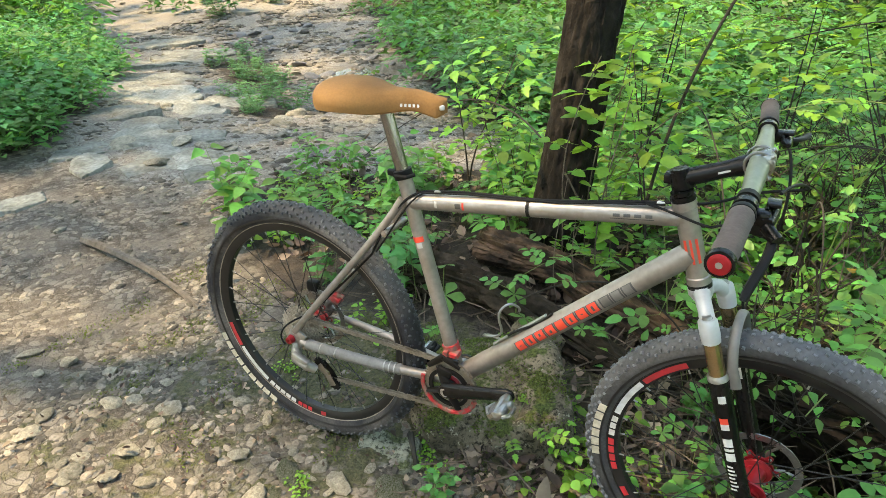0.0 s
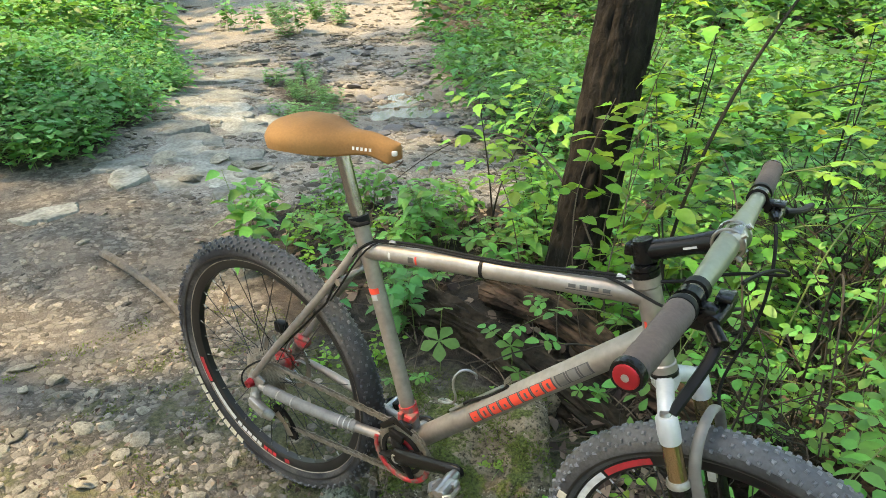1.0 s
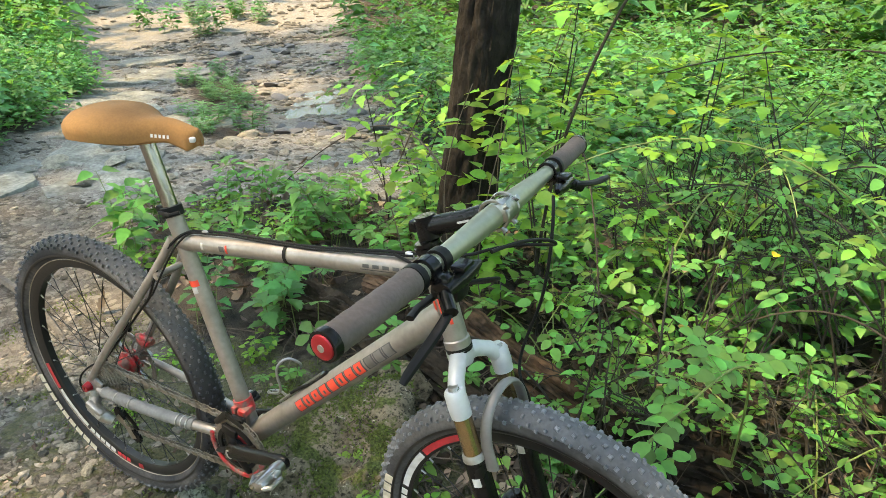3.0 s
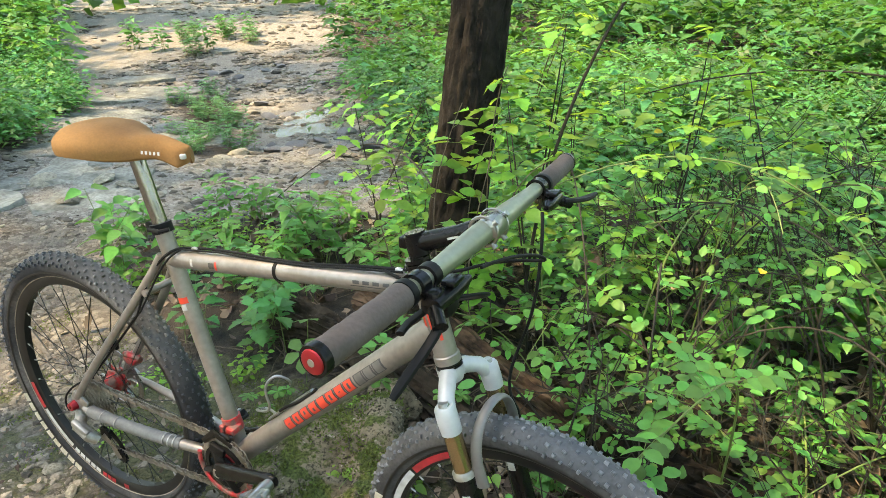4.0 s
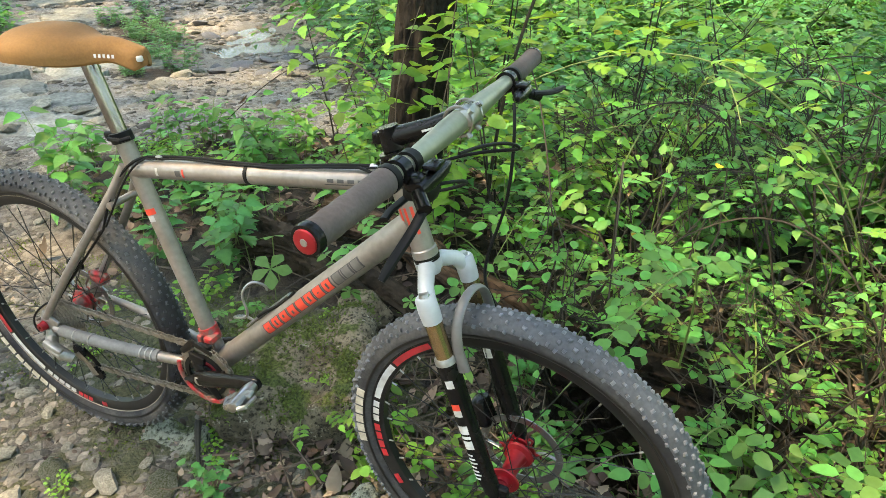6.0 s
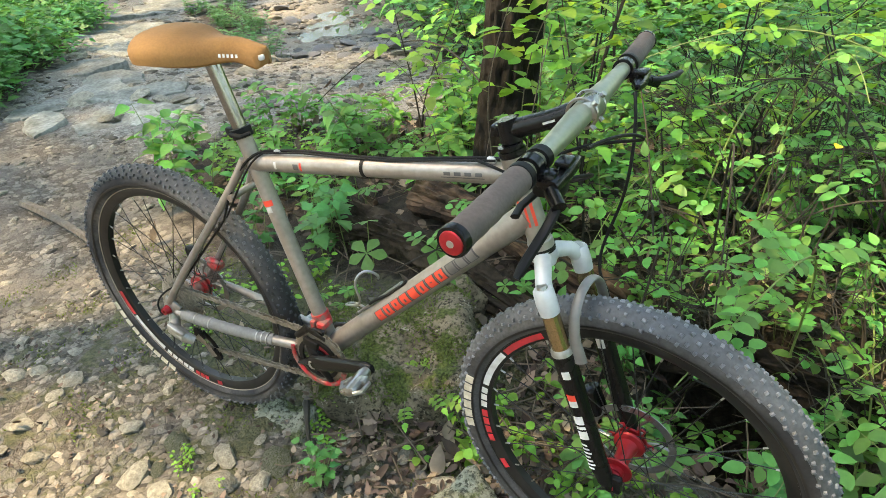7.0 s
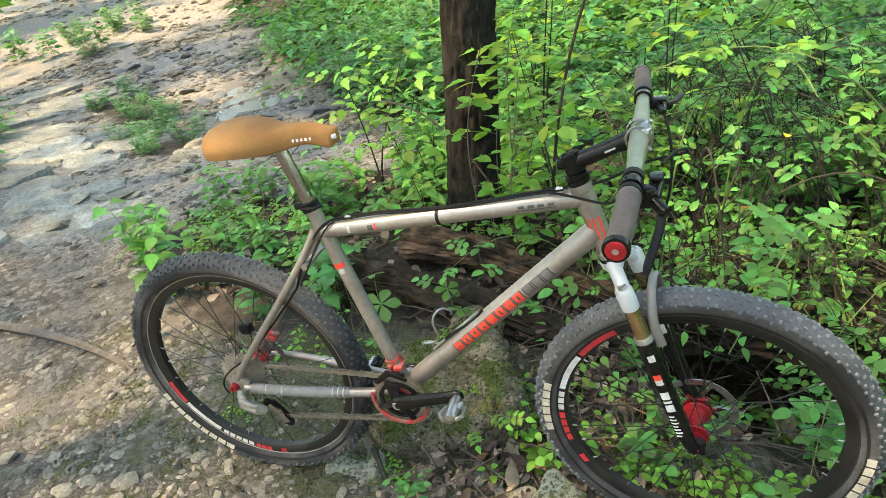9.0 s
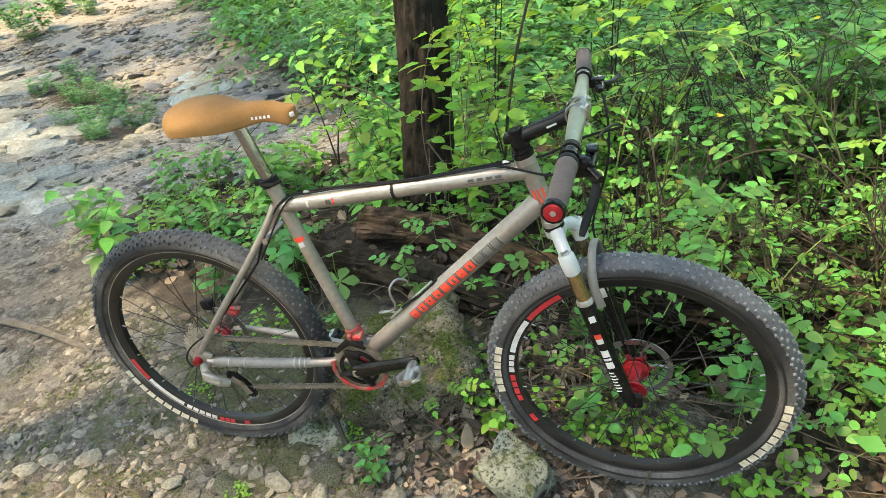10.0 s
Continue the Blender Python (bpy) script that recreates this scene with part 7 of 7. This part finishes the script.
# ---- gravel, dead leaves, twigs: uncountable ----
def strew_gravel():
    r = np.random.RandomState(4)
    t = (1 + 5 ** 0.5) / 2
    ico = np.array([(-1, t, 0), (1, t, 0), (-1, -t, 0), (1, -t, 0), (0, -1, t), (0, 1, t), (0, -1, -t), (0, 1, -t), (t, 0, -1), (t, 0, 1), (-t, 0, -1), (-t, 0, 1)]) / 1.9
    tri = np.array([(0, 11, 5), (0, 5, 1), (0, 1, 7), (0, 7, 10), (0, 10, 11), (1, 5, 9), (5, 11, 4), (11, 10, 2), (10, 7, 6), (7, 1, 8), (3, 9, 4), (3, 4, 2), (3, 2, 6), (3, 6, 8), (3, 8, 9), (4, 9, 5), (2, 4, 11), (6, 2, 10), (8, 6, 7), (9, 8, 1)])
    verts, faces, n = [], [], 0
    zones = ((7000, -0.9, 1.1, -0.65, 0.4, 0.002, 0.024), (5000, -2.6, -0.5, -0.8, 1.5, 0.0025, 0.028), (9000, -5.5, -0.6, 1.2, 5.2, 0.008, 0.055), (6000, -9, -3.5, 4.5, 9.5, 0.018, 0.1), (2600, -17, -6, 8, 19, 0.03, 0.13), (2500, -4.0, 2.5, -4.0, -0.6, 0.006, 0.035))
    for count, x0, x1, y0, y1, lo, hi in zones:
        for _ in range(count):
            x, y = r.uniform(x0, x1), r.uniform(y0, y1)
            if not open_trail(x, y) or (y > 0.6 and any(((x - a) / (c * 1.05)) ** 2 + ((y - b) / (d * 1.2)) ** 2 < 1 for a, b, c, d, _ in SLABS)) or (y < 1.2 and noise.noise((x * 5, y * 5, 5)) > 0.2) or (-0.45 < x < 0.9 and y > 0.02 + 0.12 * noise.noise((x * 4, y * 4, 1)) and r.rand() < 0.6):
                continue
            s = lo + (hi - lo) * r.rand() ** (3.0 if hi < 0.03 else 2.7)
            w = r.uniform(0, 6.28)
            c, d = math.cos(w), math.sin(w)
            p = ico * (1 + r.uniform(-0.25, 0.25, (12, 1))) * np.array((s, s * r.uniform(0.55, 0.95), s * r.uniform(0.22, 0.45)))
            q = np.stack((p[:, 0] * c - p[:, 1] * d + x, p[:, 0] * d + p[:, 1] * c + y, p[:, 2] + ground_z(x, y) - s * 0.08), 1)
            verts.append(q)
            faces.append(tri + n)
            n += 12
    me = bpy.data.meshes.new("gravel")
    me.from_pydata(np.concatenate(verts).tolist(), [], np.concatenate(faces).tolist())
    me.materials.append(PEBBLE)
    tagged(new("gravel", me), "pale grey and tan gravel strewn over the trail", "gravel", kind="stuff")


def strew_litter():
    r = random.Random(8)
    fo = Foliage()
    zones = ((1500, 0.2, 2.4, -0.1, 1.6, 0.052), (620, 0.4, 1.0, -0.15, 0.15, 0.026), (420, 0.7, 1.2, 0.05, 0.6, 0.042), (900, -1.5, 0.4, 0.4, 2.0, 0.055), (1100, -1.5, 4.5, 1.6, 5.0, 0.08), (900, -0.9, 0.6, -0.5, 0.5, 0.018), (160, -2.0, 0.6, -0.7, 0.5, 0.04), (700, -4, 8, 5, 12, 0.12))
    for count, x0, x1, y0, y1, size in zones:
        for _ in range(count):
            x, y = r.uniform(x0, x1), r.uniform(y0, y1)
            if open_trail(x, y) and not (0.35 < x < 1.0 and -0.2 < y < 0.6) and r.random() > (0.12 if size > 0.02 else 0.6):
                continue
            if (x < 0.4 and y < 0.78 - 0.3 * max(x, 0.0) and size > 0.02 and r.random() > 0.1) or math.hypot((x - 1.25) / 0.27, (y - 0.62) / 0.27) < 1:
                continue
            d = around(r, r.uniform(0, 6.28), r.uniform(-0.1, 0.35))
            s = size * r.uniform(0.5, 1.15)
            fo.leaf((x, y, ground_z(x, y) + r.uniform(0.004, 0.03)), d, Vector((r.gauss(0, 0.4), r.gauss(0, 0.4), 1)), s, s * r.uniform(0.5, 0.8), r.choice((OVATE, LOBED, ROUND)), r.uniform(-0.7, 0.9), r.uniform(-0.9, 0.9))
    ob = thing("leaf_litter", fo, LITTER, "dry brown dead leaves on the forest floor", "dead leaves", kind="stuff", smooth=60)
    tw = Shape()
    for k in range(1150):
        x, y = (r.uniform(-0.3, 2.6), r.uniform(-0.2, 2.2)) if k < 850 else (r.uniform(0.55, 1.4), r.uniform(0.15, 1.0))
        if not inside(WOODS, x, y) and not (0.3 < x < 1.1 and y > -0.15):
            continue
        w = r.uniform(0, 6.28)
        ln = r.uniform(0.05, 0.28)
        a = Vector((x, y, ground_z(x, y) + r.uniform(0.005, 0.05)))
        b = a + Vector((math.cos(w) * ln, math.sin(w) * ln, r.uniform(-0.01, 0.06)))
        tw.sweep([a, lerp(a, b, 0.5) + Vector((r.gauss(0, 0.008), r.gauss(0, 0.008), 0.006)), b], [0.0028, 0.0022, 0.0012], 4)
    thing("twig_litter", tw, TWIG, "dry brown twigs lying under the shrubs", "twigs", kind="stuff", smooth=60)
    ye = Foliage()
    for x, y, z in ((1.175, 0.42, 0.53), (1.75, 0.62, 0.5), (1.6, 1.1, 0.72), (1.9, 1.3, 0.8), (0.95, 1.25, 0.75), (1.3, 0.8, 0.55)):
        ye.leaf((x, y, z), around(r, r.uniform(0, 6.28), 0.2), (0.1, -0.7, 1), 0.028, 0.02, ROUND, 0.3, 0.3)
    thing("yellow_leaves", ye, LEAF_YELLOW, "yellowed leaves caught among the rose canes", "leaves", kind="stuff")


def undergrowth(name, seed, count, box, poly, protos, mat, size, label):
    """Far plants as one mesh: many copies of plain-leaved herbs."""
    r = np.random.RandomState(seed)
    parts = [(np.array(p.v), np.array([len(f) for f in p.f]), np.concatenate([np.array(f) for f in p.f])) for p in protos]
    vs, counts, loops, n, done = [], [], [], 0, 0
    while done < count:
        x, y = r.uniform(box[0], box[1]), r.uniform(box[2], box[3])
        if not inside(poly, x, y):
            continue
        done += 1
        v, c, l = parts[r.randint(len(parts))]
        w, s = r.uniform(0, 6.28), r.uniform(*size)
        cs, sn = math.cos(w) * s, math.sin(w) * s
        q = np.stack((v[:, 0] * cs - v[:, 1] * sn + x, v[:, 0] * sn + v[:, 1] * cs + y, v[:, 2] * s + ground_z(x, y)), 1)
        vs.append(q)
        counts.append(c)
        loops.append(l + n)
        n += len(v)
    vs, counts, loops = np.concatenate(vs), np.concatenate(counts), np.concatenate(loops)
    me = bpy.data.meshes.new(name)
    me.vertices.add(len(vs))
    me.vertices.foreach_set("co", vs.ravel())
    me.loops.add(len(loops))
    me.loops.foreach_set("vertex_index", loops.astype(np.int32))
    me.polygons.add(len(counts))
    starts = np.concatenate(([0], np.cumsum(counts)[:-1]))
    me.polygons.foreach_set("loop_start", starts.astype(np.int32))
    me.update(calc_edges=True)
    me.validate()
    me.materials.append(mat)
    return tagged(new(name, me), label, "undergrowth", kind="stuff")


strew_gravel()
strew_litter()
plain = [herb(s, 6, 0.5, 0.09, PLAIN, 6, 0.2, 0.6, False)[1] for s in (40, 41, 42)] + [rose(43, 5, 0.8, 0.05, 5, 0.9, False)[1]]
low_plain = [herb(s, 8, 0.3, 0.06, PLAIN, 5, 0.2, 0.6, False)[1] for s in (44, 45)]
undergrowth("undergrowth", 1, 420, (-4.5, 7, 3.6, 8.5), WOODS, plain, LEAF_SHADE_TONE, (0.9, 1.6), "dense green undergrowth deeper in the woods")
undergrowth("undergrowth", 2, 140, (-4.5, 7, 3.2, 8.5), WOODS, plain, LEAF_COOL, (0.8, 1.5), "light green undergrowth deeper in the woods")
undergrowth("undergrowth", 3, 700, (-9, 16, 8, 22), WOODS, plain, LEAF_SHADE_TONE, (1.5, 3.0), "far green undergrowth of the woods")
undergrowth("undergrowth", 4, 300, (2.2, 5.5, -0.5, 3.8), WOODS, plain, LEAF_COOL, (0.8, 1.4), "green undergrowth beside the trail")
undergrowth("undergrowth", 7, 420, (1.8, 9, -9, 1.5), WOODS, plain, LEAF_SHADE_TONE, (0.9, 1.6), "green undergrowth along the far edge of the woods")
undergrowth("undergrowth", 5, 520, (-9, -3.3, 0.4, 7), LEFT_BANK, low_plain, LEAF_COOL, (0.9, 1.7), "low dense green plants on the bank beside the trail")
undergrowth("undergrowth", 6, 350, (-25, -8, 3, 22), LEFT_BANK, plain, LEAF, (1.5, 3.0), "far green plants on the bank")


def sky_screen_woods():
    """Unseen leafy ring all round, beyond the undergrowth, added to block low sky light."""
    r = random.Random(77)
    fo = Foliage()
    for k in range(120):
        w = 6.28 * k / 120 + r.uniform(-0.03, 0.03)
        d = r.uniform(17, 27)
        x, y = math.sin(w) * d, math.cos(w) * d
        base = ground_z(x, y)
        for _ in range(220):
            h = 13 * r.random() ** 0.9
            p = Vector((x + r.gauss(0, 0.9), y + r.gauss(0, 0.9), base + h))
            fo.leaf(p, around(r, r.uniform(0, 6.28), r.uniform(-0.6, 0.2)), Vector((r.gauss(0, 1), r.gauss(0, 1), 0.8)), r.uniform(0.4, 0.75), 0.42, PLAIN, 0.15, 0.2)
    thing("sky_screen_woods", fo, CANOPY_LEAF, "unseen ring of green forest foliage added to block low sky light", "trees", kind="stuff", smooth=0)


sky_screen_woods()


def moss_tufts():
    """Short moss and tiny weeds on the boulder and the damp earth behind the rear wheel."""
    r = random.Random(91)
    fo = Foliage()
    boulder = bpy.data.objects["boulder"]
    mw = boulder.matrix_world
    for p in boulder.data.polygons:
        c = mw @ p.center
        n = (mw.to_3x3() @ p.normal).normalized()
        if n.z < 0.45 or noise.noise(c * 11) < -0.05 + 0.25 * noise.noise(c * 40):
            continue
        for _ in range(5):
            q = c + Vector((r.gauss(0, 0.008), r.gauss(0, 0.008), 0))
            fo.leaf(q, n + Vector((r.gauss(0, 0.8), r.gauss(0, 0.8), 0.1)), Vector((r.gauss(0, 1), r.gauss(0, 1), 0.3)), r.uniform(0.006, 0.013), 0.005, PLAIN, 0.1, 0.4)
    for _ in range(15000):
        x, y = r.uniform(-1.1, 0.9), r.uniform(-0.5, 0.6)
        if noise.noise((x * 7, y * 7, 5)) < 0.1 + 0.3 * smoothstep(0.1, -0.3, y):
            continue
        fo.leaf((x, y, ground_z(x, y)), (r.gauss(0, 0.9), r.gauss(0, 0.9), 1), (r.gauss(0, 1), r.gauss(0, 1), 0.3), r.uniform(0.005, 0.014), 0.005, PLAIN, 0.1, 0.4)
    thing("moss", fo, MOSS_LEAF, "short green moss on the boulder and damp earth", "moss", kind="stuff", smooth=0)


moss_tufts()
